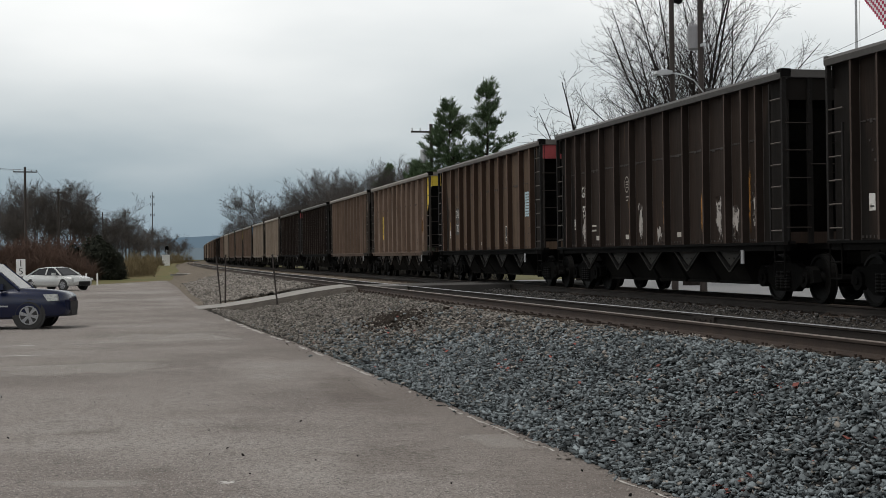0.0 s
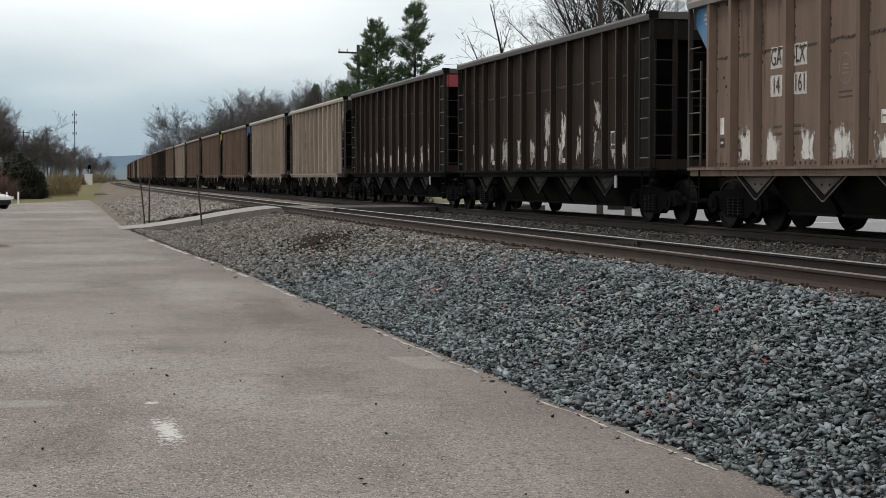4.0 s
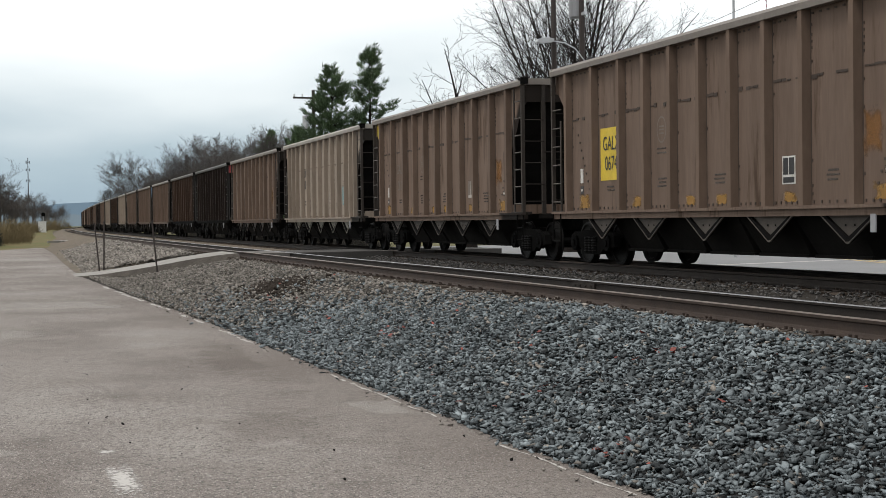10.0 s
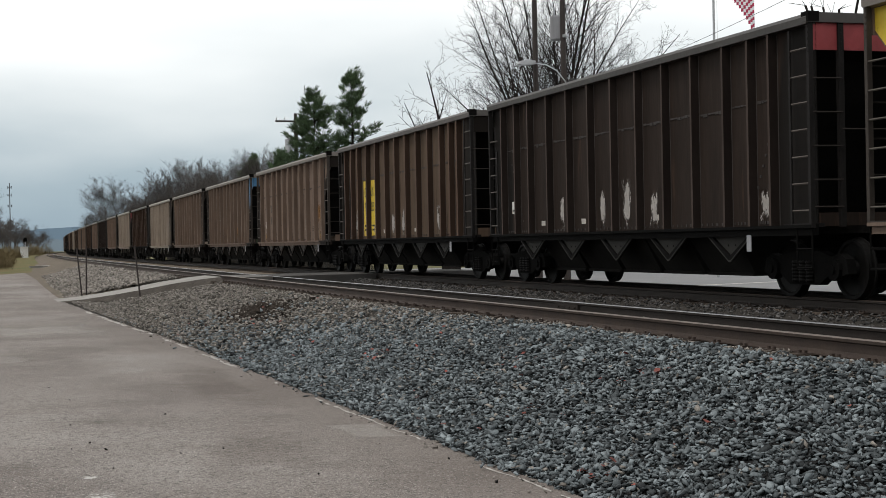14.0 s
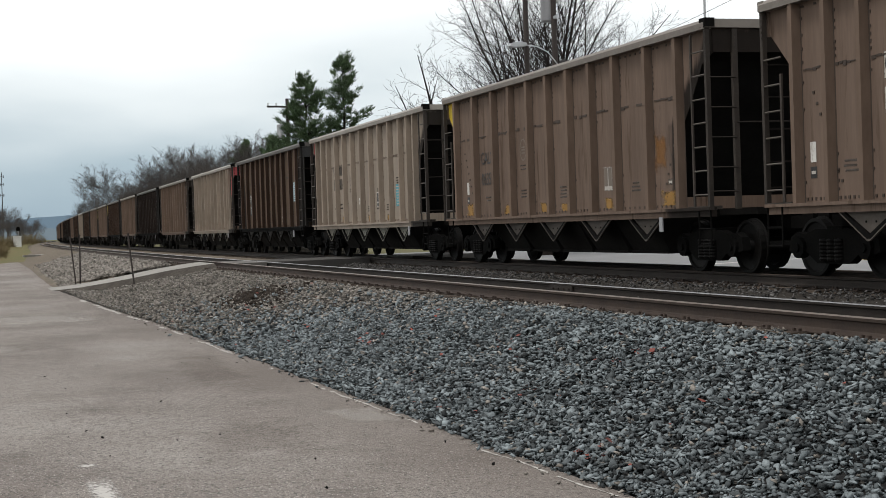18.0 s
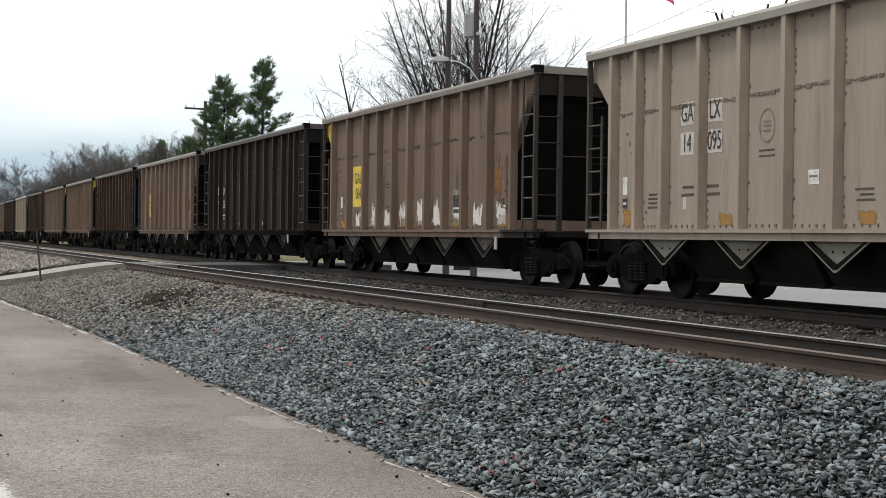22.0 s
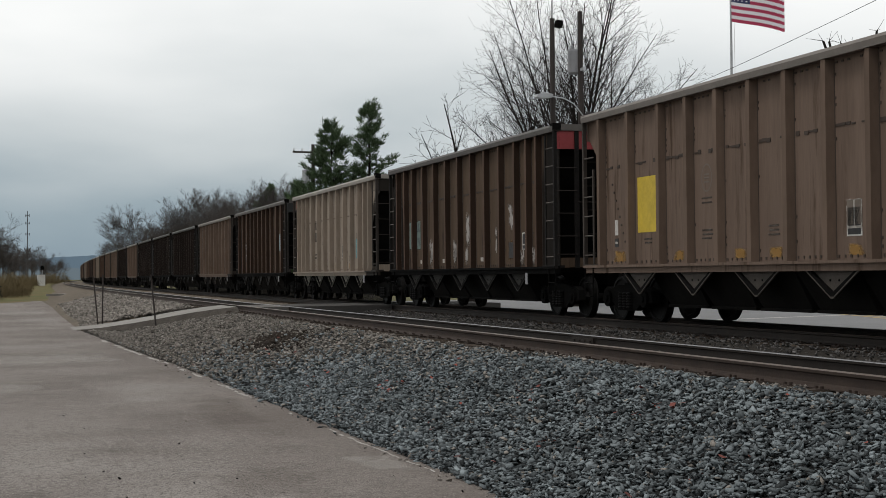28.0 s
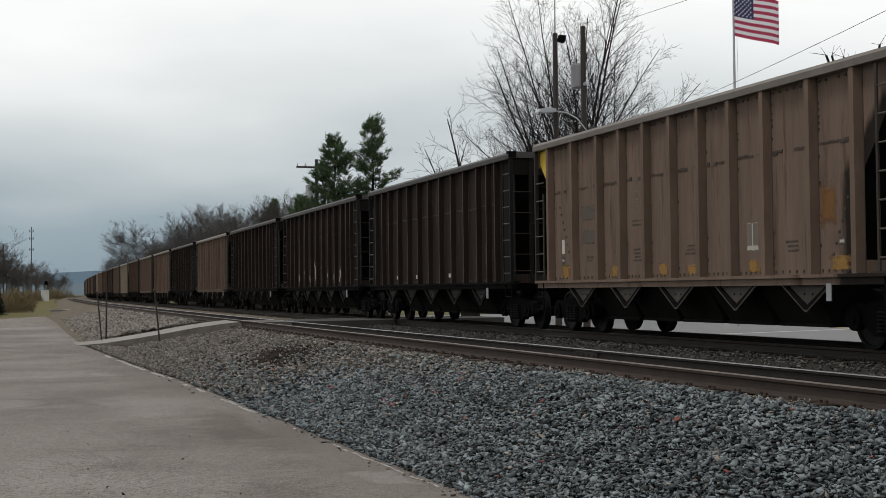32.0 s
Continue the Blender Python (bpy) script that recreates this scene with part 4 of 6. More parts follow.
                for q in (0, 0.42):
                    me.tube((-HALF + 0.03, y - e * q, 0.5), (-HALF + 0.03, y - e * q, SILL), 0.016, 0.016, 5)
                part("step", me, "frame_black", car)
        if not far:
            me = Mesh()
            me.box(-0.11, 0.11, min(y + e * 0.08, y + e * 0.55), max(y + e * 0.08, y + e * 0.55), 0.74, 0.95)
            me.box(-0.16, 0.16, min(y + e * 0.52, y + e * 0.85), max(y + e * 0.52, y + e * 0.85), 0.70, 0.99)
            part("coupler", me, "frame_black", car)
            me = Mesh()
            for q in range(8):
                a0, a1 = q / 8, (q + 1) / 8
                me.tube((0.35, y + e * 0.8 * a0, 0.85 - 0.45 * math.sin(a0 * math.pi / 2)), (0.35 - 0.1 * a1, y + e * 0.8 * a1, 0.85 - 0.45 * math.sin(a1 * math.pi / 2)), 0.025, 0.025, 6)
            part("air_hose", me, "rubber", car)
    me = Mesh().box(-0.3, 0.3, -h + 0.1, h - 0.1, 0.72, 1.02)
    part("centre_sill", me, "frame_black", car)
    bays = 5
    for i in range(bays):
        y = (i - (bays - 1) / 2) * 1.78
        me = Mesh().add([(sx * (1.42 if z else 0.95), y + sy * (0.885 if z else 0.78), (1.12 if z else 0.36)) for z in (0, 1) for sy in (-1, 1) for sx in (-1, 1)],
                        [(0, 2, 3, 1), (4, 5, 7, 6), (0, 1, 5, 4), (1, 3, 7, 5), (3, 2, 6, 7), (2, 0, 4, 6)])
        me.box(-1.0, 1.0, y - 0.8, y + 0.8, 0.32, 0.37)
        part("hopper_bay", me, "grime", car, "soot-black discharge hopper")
    for s in (-1, 1):
        xg = s * (HALF - 0.13)
        gm = Mesh().prism([(-0.62, SILL - 0.15), (0.62, SILL - 0.15), (0.04, 0.65), (-0.04, 0.65)], 0, xg - 0.006, xg + 0.006)
        for q in (-1, 1):
            gm.prism([(q * 0.62, SILL - 0.15), (q * 0.71, SILL - 0.15), (q * 0.05, 0.60), (0.0, 0.60), (0.0, 0.66)], 0, min(xg, s * (HALF - 0.07)), max(xg, s * (HALF - 0.07)), 1)
            rim = s * (HALF - 0.066)
            gm.prism([(q * 0.705, SILL - 0.15), (q * 0.745, SILL - 0.15), (q * 0.03, 0.57), (0.0, 0.57), (0.0, 0.602), (q * 0.05, 0.602)], 0, min(rim, rim - s * 0.03), max(rim, rim - s * 0.03))
        for q in (-0.12, 0.12):
            gm.tube((xg, q, 0.84), (xg + s * 0.015, q, 0.84), 0.018, 0.018, 6, 1)
        gm = gm.data("gusset", "gusset_dark" if paint in ("paint_dark", "paint_brown") else "gusset_" + paint[6:], "frame_black")
        if not far or s < 0:
            for i in range(5):
                part("gusset", gm, "", car).location = (0, (i - 2) * 2.26, 0)
    tm = TRUCK
    for e in (-1, 1):
        truck = part("bogie", tm["bolster"], "", car, "black four-wheel bogie")
        truck.location = (0, e * (h - 1.05), 0)
        for s in (-1, 1):
            part("side_frame", tm["side_frame"], "", truck).location = (s * 1.02, 0, 0)
            if not far and s < 0:
                for q in (-0.2, 0.0, 0.2):
                    part("spring", tm["spring"], "", truck).location = (-1.10, q, 0)
        if not far:
            for q in (-0.48, 0.48):
                part("brake_beam", tm["brake_beam"], "", truck).location = (0, q, 0)
        for q in (-0.89, 0.89):
            part("wheelset", tm["wheelset"], "", truck, at=pose(0, q, WHEEL))
    if not far:
        me = Mesh().box(-HALF + 0.03, -HALF + 0.05, -h + 1.85, -h + 1.98, 0.74, 1.0)
        part("bracket", me, "grey_dull", car, "small pale route card bracket")
        me = Mesh().tube((-0.9, 2.0, 0.6), (-0.9, 2.6, 0.6), 0.12, 0.12, 10)
        part("brake_cylinder", me, "frame_black", car)
    return car


for key, rib_c, seam_c, chord_c in (("light", (0.305, 0.25, 0.20), (0.10, 0.072, 0.054), (0.30, 0.272, 0.238)), ("tan", (0.168, 0.120, 0.092), (0.036, 0.025, 0.019), (0.185, 0.160, 0.138)),
                                    ("brown", (0.112, 0.072, 0.053), (0.032, 0.024, 0.02), (0.085, 0.074, 0.066)), ("dark", (0.072, 0.054, 0.046), (0.025, 0.02, 0.018), (0.05, 0.044, 0.04))):
    mat("rib_" + key, rib_c, tuple(v * 0.72 for v in rib_c), rough=0.6, scale=1.2, fine=10, bump=0.15, per="object", vary=0.1, stretch=(1, 1, 0.4), gloss=0.04)
    # below 1 the rib colour is darkened for shade on its side faces
    flank_shade = {"light": 1.0, "tan": 1.0, "brown": 0.42, "dark": 0.36}[key]
    mat("flank_" + key, tuple(v * flank_shade for v in rib_c), tuple(v * flank_shade * 0.6 for v in rib_c), rough=0.75, scale=1.2, fine=10, bump=0.15, per="object", vary=0.12, stretch=(1, 1, 0.4), gloss=0.04)
    mat("seam_" + key, seam_c, tuple(v * 1.7 for v in seam_c), rough=0.8, scale=3, fine=14, bump=0.2)
    mat("chord_" + key, chord_c, tuple(v * 0.75 for v in chord_c), rough=0.55, scale=1.2, fine=12, bump=0.15, per="object", vary=0.1)

TRUCK = truck_meshes()
LABELS = {"light": "pale tan steel hopper car, ribbed sides, soot-black ends", "tan": "brown-tan steel hopper car, ribbed sides, streaked with dirt",
          "brown": "rust-brown steel hopper car, ribbed sides, patches of old paint", "dark": "soot-dark brown hopper car with ribbed sides"}
# paint, colour of the end panel, colour of the corner at the far end, mark on the side, extras
CARS = [("dark", "", "", "", "wp"), ("dark", "", "", "n:GA|95", "wog"), ("brown", "red", "", "p:GALX|7026", "bo"), ("tan", "yellow", "", "y:GALX|06658", "yo"), ("tan", "", "blue", "d:GA  LX|14  161", "wwhq"),
        ("dark", "", "", "", "wwpz"), ("dark", "red", "", "", "ww"), ("light", "", "red", "k:GA  LX|14  331", "hqo"), ("light", "", "red", "k:GA  LX|14  365", "hto"), ("tan", "blue", "", "w:GA  LX|14  141", "htr"),
        ("tan", "yellow", "", "y:GALX|0674", "o"), ("tan", "", "yellow", "g:GALX|0633", "oq"), ("light", "", "red", "k:", "hto"), ("tan", "", "yellow", "g:", "oqx"), ("dark", "red", "", "", "w"),
        ("brown", "", "", "o:GA  LX|96  055", "w"), ("tan", "", "yellow", "g:", "oq"), ("tan", "blue", "", "w:GA  LX|14  123", "htr"), ("tan", "", "yellow", "g:GALX|06359", "oq"), ("light", "", "red", "k:GA  LX|14  311", "hto"),
        ("brown", "black", "", "p:GALX|7072", "bo"), ("light", "red", "", "w:GA  LX|14  095", "hto"), ("tan", "", "yellow", "y:GALX|0646", "wwoq"), ("dark", "", "", "n:GA  LX|95  08", "os"), ("tan", "", "yellow", "y:GALX|0664", "oq"),
        ("brown", "", "pink", "m:G   LX|4   45", "os"), ("tan", "yellow", "", "g:", "oq"), ("tan", "yellow", "", "y:", "oq"), ("brown", "red", "", "m:G   LX|4   19", "wz"), ("light", "", "red", "k:", "hto"),
        ("brown", "black", "", "p:GALX|7076", "bov"), ("tan", "", "yellow", "g:", "oq"), ("dark", "", "", "", "s"), ("dark", "", "", "", "ww"), ("dark", "", "", "", ""), ("tan", "", "", "g:", "o"),
        ("dark", "", "", "", "w"), ("tan", "", "yellow", "g:", "o"), ("tan", "", "", "", "o"), ("brown", "", "", "", "w"), ("light", "", "", "", ""), ("tan", "", "", "", ""), ("dark", "", "", "", ""), ("brown", "", "", "", ""),
        ("tan", "", "", "", ""), ("light", "", "", "", ""), ("dark", "", "", "", ""), ("tan", "", "", "", ""), ("brown", "", "", "", ""), ("tan", "", "", "", ""), ("dark", "", "", "", ""), ("light", "", "", "", ""),
        ("tan", "", "", "", ""), ("brown", "", "", "", ""), ("tan", "", "", "", ""), ("dark", "", "", "", ""), ("tan", "", "", "", ""), ("brown", "", "", "", ""), ("tan", "", "", "", ""), ("light", "", "", "", "")]
SKIN = -(HALF - 0.14) - 0.002


def plate_on(car, y, z, w, t, mname, name="patch", proud=0.0):
    """A thin painted patch on the visible side, its middle at y, z."""
    x = SKIN - proud
    me = Mesh().box(x - 0.003, x, y - w / 2, y + w / 2, z - t / 2, z + t / 2)
    return part(name, me, mname, car)


def word_on(car, y, z, text, height, mname, stretch=0.75):
    """Lettering that reads from the camera's side of the train."""
    me = letters(text, height)
    me.transform(Matrix(((0, 0, -1, SKIN - 0.012), (-stretch, 0, 0, y), (0, 1, 0, z), (0, 0, 0, 1))))
    me.materials.append(M[mname])
    return part("lettering", me, "", car)


def dress(car, k):
    """The colours, marks and patches that set one car apart."""
    paint, end, corner, mark, extra = CARS[k]
    rnd = random.Random(k * 31 + 5)
    h = BODY / 2
    places = rib_places(mark[:1], paint)
    n = len(places)
    dim = paint in ("dark", "brown")
    def bay(i):
        """The middle of the i-th panel between ribs, counted from the far end."""
        return h - (places[i] + places[i + 1]) / 2
    def wide(i):
        return places[i + 1] - places[i] - 0.2
    def low(i, w, t, mname, shift=0.0, name="paint_patch", lift=0.03, proud=0.001):
        """A patch standing on the sill line."""
        return plate_on(car, bay(i) + shift, SILL + lift + t / 2, w, t, mname, name, proud)
    def script(i, z, lines, w=0.44, gap=0.07):
        for q in range(lines):
            plate_on(car, bay(i) + rnd.uniform(-0.03, 0.03), z - gap * q, w * rnd.uniform(0.7, 1.0), 0.034, "worn_script" if not dim else "worn_panel", "data_line")
    def ring(y, z, r, mname):
        me = Mesh()
        for i in range(18):
            a, b = i * math.pi / 9, (i + 1) * math.pi / 9
            me.add([(SKIN - 0.003, y + q * 0.8 * math.cos(w), z + q * math.sin(w)) for w, q in ((a, r), (b, r), (b, r - 0.03), (a, r - 0.03))], [(0, 1, 2, 3)])
        for d in (0.06, 0.0, -0.07):
            me.box(SKIN - 0.003, SKIN, y - r * 0.4, y + r * 0.4, z + d - 0.014, z + d + 0.014)
        part("emblem", me, mname, car, "faint round emblem")
        for d in (0.1, 0.18):
            plate_on(car, y, z - r - d, 0.42, 0.03, "worn_script" if not dim else "worn_chalk", "data_line")
    def placard(i, z, w, t, dark_cap=False):
        """A white-rimmed card with black cells."""
        plate_on(car, bay(i), z, w, t, "decal_white", "placard")
        for a, b, ww, hh in ((0.22, 0.14, 0.38, 0.60), (-0.22, 0.14, 0.38, 0.60), (0.0, -0.35, 0.84, 0.20)):
            plate_on(car, bay(i) + a * w, z + b * t, ww * w, hh * t, "decal_black", "placard", 0.004)
        if dark_cap:
            plate_on(car, bay(i) - 0.04, z + t * 0.62, w * 0.8, 0.14, "worn_ghost", "placard")
    if end:
        for o in car.children:
            if o.name.startswith("end_panel") and o.data.vertices[0].co.y < 0:
                me = o.data.copy()
                me.materials.clear()
                me.materials.append(M["decal_" + end])
                o.data = me
        if end not in ("black",) and not dim:
            part("corner_plate", Mesh().prism([(-h + 0.06, 3.75), (-h + 0.06, TOP - 0.17), (-h + 1.1, TOP - 0.17), (-h + 1.1, 2.72), (-h + 0.84, 2.98), (-h + 0.4, 3.58)], 0, SKIN - 0.003, SKIN), "decal_" + end, car)
    if corner:
        a = h - 0.03
        me = Mesh().prism([(a - 0.02, 3.80), (a - 0.02, TOP - 0.17), (a - 0.82, TOP - 0.17), (a - 0.82, 2.78), (a - 0.56, 3.27)], 0, SKIN - 0.003, SKIN)
        part("corner_plate", me, "decal_" + corner, car)
        if corner in ("red", "blue"):
            for q in range(3):
                plate_on(car, a - 0.55, 3.95 - 0.085 * q, (0.34, 0.42, 0.26)[q], 0.045, "worn_panel", "data_line", 0.004)
    style, _, words = mark.partition(":")
    rows = [w for w in words.split("|") if w]
    ink = {"y": "decal_black", "p": "decal_white", "d": "decal_black", "k": "decal_black", "w": "decal_black", "g": "ghost_dark", "n": "decal_white", "m": "decal_navy", "o": "decal_black"}.get(style)
    def pair(r, z, w, t, mname, text, height):
        """Two halves of a mark, one on each side of a rib."""
        y = h - places[r]
        for dy, word in zip((0.28 + w / 2, -0.07 - w / 2), text):
            if mname:
                plate_on(car, y + dy, z, w, t, mname, "mark_panel")
            if word:
                word_on(car, y + dy, z, word, height, ink, 0.66)
    if style == "y":
        # the plate runs up to the rib, so its last figure is half hidden
        y = h - places[2] + 0.64
        plate_on(car, y, 2.28, 1.06, 1.06, "decal_yellow", "mark_panel")
        for i, w in enumerate(rows):
            word_on(car, y - 0.02, 2.48 - 0.4 * i, w, 0.29, ink, 0.78)
        script(1, 1.62, 2)
        placard(7, 1.70, 0.40, 0.44)
    elif style == "o":
        y = h - places[3]
        for dy in (0.58, -0.36):
            plate_on(car, y + dy, 2.12, 0.52, 1.75, "decal_yellow", "mark_panel")
        for i, w in enumerate(rows):
            pair(3, 2.62 - 0.48 * i, 0.46, 0.4, "", w.split(), 0.29)
        for q in range(2):
            for dy in (0.58, -0.36):
                plate_on(car, y + dy, 1.56 - 0.13 * q, 0.34, 0.06, "worn_script", "data_line", 0.004)
    elif style == "m":
        y = h - places[2]
        for dy in (0.55, -0.28):
            plate_on(car, y + dy, 2.14, 0.40, 0.9, "worn_mint", "mark_panel")
        for i, w in enumerate(rows):
            pair(2, 2.36 - 0.44 * i, 0.4, 0.4, "", w.split(), 0.29)
    elif style and style in "kwd":
        zs = (2.95, 2.48) if n == 13 else (3.12, 2.65)
        for i, z in enumerate(zs):
            text = rows[i].split() if i < len(rows) else ("", "")
            pair(3, z, 0.46, 0.40, "worn_ghost" if style == "k" else "worn_panel", text, 0.29)
        pair(3, 1.80, 0.36, 0.05, "worn_script", ("", ""), 0)
        pair(3, 1.68, 0.40, 0.05, "worn_script", ("", ""), 0)
    elif style == "p":
        plate_on(car, bay(1) + 0.02, 2.25, 0.95, 1.0, "worn_ghost", "faded_panel")
        for i, w in enumerate(rows):
            plate_on(car, bay(1) + 0.05, 2.44 - 0.52 * i, 0.78, 0.40, "decal_black", "mark_panel", 0.004)
            word_on(car, bay(1) + 0.05, 2.44 - 0.52 * i, w, 0.29, ink, 0.68)
    elif style == "n":
        for i, w in enumerate(rows):
            pair(2, 2.56 - 0.5 * i, 0.5, 0.3, "", w.split(), 0.29)
        for q in range(2):
            pair(2, 1.68 - 0.12 * q, 0.4, 0.05, "worn_panel", ("", ""), 0)
    elif style == "g":
        for i, w in enumerate(rows or ("    ", "    ")):
            if w.strip():
                word_on(car, bay(1), 2.55 - 0.5 * i, w, 0.3, ink if k != 18 else "decal_black", 0.8)
            else:
                plate_on(car, bay(1), 2.55 - 0.5 * i, 0.85, 0.34, "worn_ghost", "faded_panel")
        script(1, 1.62, 2)
    if style and style not in "pmo":
        ring(bay(4 if n > 11 else 3), 2.62, 0.2 if style == "n" else 0.25, "decal_ghost" if paint == "dark" else "ghost_dark")
    if not dim:
        # small data panels, as plain bars of faded paint
        for i in ((1, 6, 7, 8) if n > 11 else (3, 5, 8)):
            script(i, 1.66 + 0.05 * (i % 2), rnd.choice((3, 4)))
        plate_on(car, bay(0) + 0.1, 1.88, 0.15, 0.30, "decal_white", "tag")
        plate_on(car, bay(0) + 0.1, 1.58, 0.17, 0.17, "decal_black", "tag")
        plate_on(car, bay(0) + 0.1, 1.58, 0.12, 0.05, "worn_panel", "tag", 0.004)
        if n > 11:
            script(9, 2.42, 3)
            plate_on(car, bay(2), 1.55, 0.12, 0.22, "worn_panel", "tag")
        else:
            plate_on(car, bay(n - 2) - 0.1, 1.62, 0.2, 0.12, "worn_ghost", "tag")
            plate_on(car, bay(n - 2) - 0.1, 1.62, 0.14, 0.05, "worn_panel", "tag", 0.004)
    else:
        plate_on(car, bay(0), 1.75, 0.2, 0.28, "decal_white", "tag")
        plate_on(car, bay(0), 1.68, 0.12, 0.03, "decal_black", "tag", 0.004)
        for i in (2, 4, 7):
            plate_on(car, bay(i), 1.36, 0.26, 0.12, "worn_panel", "data_line")
    whites = extra.count("w")
    if whites:
        bays = [i for i in range(1, n - 1)]
        for i in bays if whites > 1 else rnd.sample(bays, 5):
            t = rnd.uniform(0.4, 0.75) if not dim else rnd.uniform(0.35, 0.95)
            low(i, min(wide(i), rnd.uniform(0.55, 0.9) if not dim else rnd.uniform(0.25, 0.5)), t, "worn_white" if not dim else "worn_chalk", (0.12 if dim else 0.0) + rnd.uniform(-0.1, 0.1), lift=0.08)
    for c in extra:
        if c == "o":
            spots = {True: (0, 3, 6, 8, n - 2), False: (0, 2, 4, 5, 7, n - 2)}[n > 11]
            for i in spots if not dim else ():
                big = i in (0, n - 2)
                low(i, min(wide(i), 0.85 if big else 0.62), (0.30 if big else 0.22) * rnd.uniform(0.85, 1.2), "worn_orange", -0.05, lift=0.06)
            if not dim and n == 11:
                plate_on(car, bay(n - 2) + 0.25, 2.15, 0.7, 1.0, "worn_rust", "paint_patch", 0.001)
            if dim and style == "p":
                for i, z in ((0, 2.05), (2, 1.58), (4, 1.58), (6, 1.62)):
                    plate_on(car, bay(i) - 0.15, z, 0.4, 0.16 if i else 0.28, "decal_orange", "paint_patch")
                plate_on(car, bay(2) - 0.15, 1.42, 0.34, 0.1, "worn_panel", "paint_patch")
                plate_on(car, bay(2) - 0.12, 1.76, 0.18, 0.18, "worn_chalk", "paint_patch")
            if dim and style != "p":
                for i in (2, 4, 6, n - 3):
                    plate_on(car, bay(i) - 0.2, 1.85, 0.11, 0.7, "worn_strip", "paint_patch", 0.001)
        elif c == "p":
            plate_on(car, bay(4), 1.75, 0.34, 0.6, "worn_white", "paint_patch", 0.001)
            plate_on(car, bay(7), 2.1, 0.36, 1.0, "worn_white", "paint_patch", 0.001)
        elif c == "h":
            placard(7, 1.85, 0.36, 0.46, True)
            plate_on(car, bay(5), 1.85, 0.24, 0.2, "decal_white", "tag")
            plate_on(car, bay(5), 1.86, 0.18, 0.03, "ghost_dark", "tag", 0.004)
        elif c == "q":
            plate_on(car, bay(n - 4), 1.78, 0.42, 0.5, "worn_panel", "placard")
            for q in (-0.1, 0.1):
                plate_on(car, bay(n - 4) + q, 1.82, 0.16, 0.36, "ghost_dark", "placard", 0.004)
        elif c == "t":
            i = 9 if n > 11 else 8
            plate_on(car, bay(i), 1.92, 0.54, 0.68, "worn_teal", "notice")
            for q in range(7):
                plate_on(car, bay(i) + 0.02, 1.66 + q * 0.085, 0.44 * rnd.uniform(0.8, 1.0), 0.028, "worn_panel", "notice_line", 0.004)
        elif c == "b":
            i = n - 2
            plate_on(car, bay(i) + 0.12, 2.48, 0.62, 0.78, "worn_pale", "notice")
            for q in range(8):
                plate_on(car, bay(i) + 0.12, 2.18 + q * 0.085, 0.5, 0.026, "worn_ghost", "notice_line", 0.004)
            plate_on(car, bay(i) - 0.28, 1.92, 0.5, 0.32, "decal_orange", "paint_patch")
            plate_on(car, bay(i) - 0.2, 1.5, 0.22, 0.12, "decal_ghost", "tag")
            placard(7, 1.62, 0.42, 0.5)
        elif c == "x":
            low(3, 0.5, 0.8, "worn_chalk")
        elif c == "v":
            plate_on(car, bay(3), 1.6, 0.6, 0.6, "worn_white", "paint_patch", 0.001)
            plate_on(car, bay(3) - 0.2, 1.95, 0.12, 0.3, "worn_white", "paint_patch", 0.001)
        elif c == "s":
            plate_on(car, bay(n - 3) - 0.1, 1.8, 0.3, 0.75, "worn_panel", "tag")
            for q in range(8):
                plate_on(car, bay(n - 3) - 0.1, 1.5 + q * 0.085, 0.3, 0.03, "ghost_dark", "data_line", 0.004)
        elif c == "g":
            for i in (4, 8, n - 3):
                plate_on(car, bay(i) - 0.2, 1.8, 0.16, 0.95, "worn_strip", "paint_patch", 0.001)
            plate_on(car, bay(n - 2) + 0.25, 1.95, 0.12, 1.3, "worn_strip", "paint_patch", 0.001)
            plate_on(car, bay(n - 2) - 0.05, 1.75, 0.34, 0.8, "worn_chalk", "paint_patch", 0.001)
        elif c == "r":
            for i in (5, 8):
                plate_on(car, bay(i) + 0.36, 1.72, 0.16, 0.65, "worn_strip", "paint_patch", 0.001)
                plate_on(car, bay(i) + 0.28, 1.36, 0.2, 0.14, "worn_panel", "tag", 0.001)
        elif c == "z":
            for i, z, w, t in ((6, 2.15, 0.6, 0.95), (9, 2.35, 0.5, 0.7), (5, 1.6, 0.6, 0.7), (3, 1.6, 0.6, 0.8), (8, 1.85, 0.16, 0.7)):
                plate_on(car, bay(i), z, w, t, "worn_chalk", "paint_patch", 0.001)
            plate_on(car, bay(n - 4), 1.55, 0.5, 0.5, "worn_strip", "placard", 0.002)
            plate_on(car, bay(n - 4), 1.55, 0.38, 0.38, "decal_black", "placard", 0.006)
            placard(n - 3, 1.75, 0.4, 0.4)


TRAIN = []
# how far each car runs ahead of an even spacing
AHEAD = [0, 0, 0.05, 0, 0.5, 0.4, 0.55, 0.65, 0.68, 0.46, 0.35, 0.15, 0.1, 0.18, 0.45, 0.8, 0.75, 0.7, 0.62, 0.6, 0.6, 0.62, 0.11, -0.14, -0.06, -0.2, 0, 0.1, 0.15, 0.15, 0.06]


def build_train():
    pattern = {}
    for k, (p, _, _, mark, _) in enumerate(CARS):
        places = rib_places(mark[:1], p)
        key = (k < 38, p, len(places))
        if key in pattern:
            car = copy_thing(pattern[key], Matrix())
        else:
            car = pattern[key] = car_template("paint_" + p, places, far=k >= 38)
        tagged(car, LABELS[p], "hopper car", "cars of the coal train")
        TRAIN.append(car)
    for k in range(38):
        dress(TRAIN[k], k)


build_ground()
build_bed()
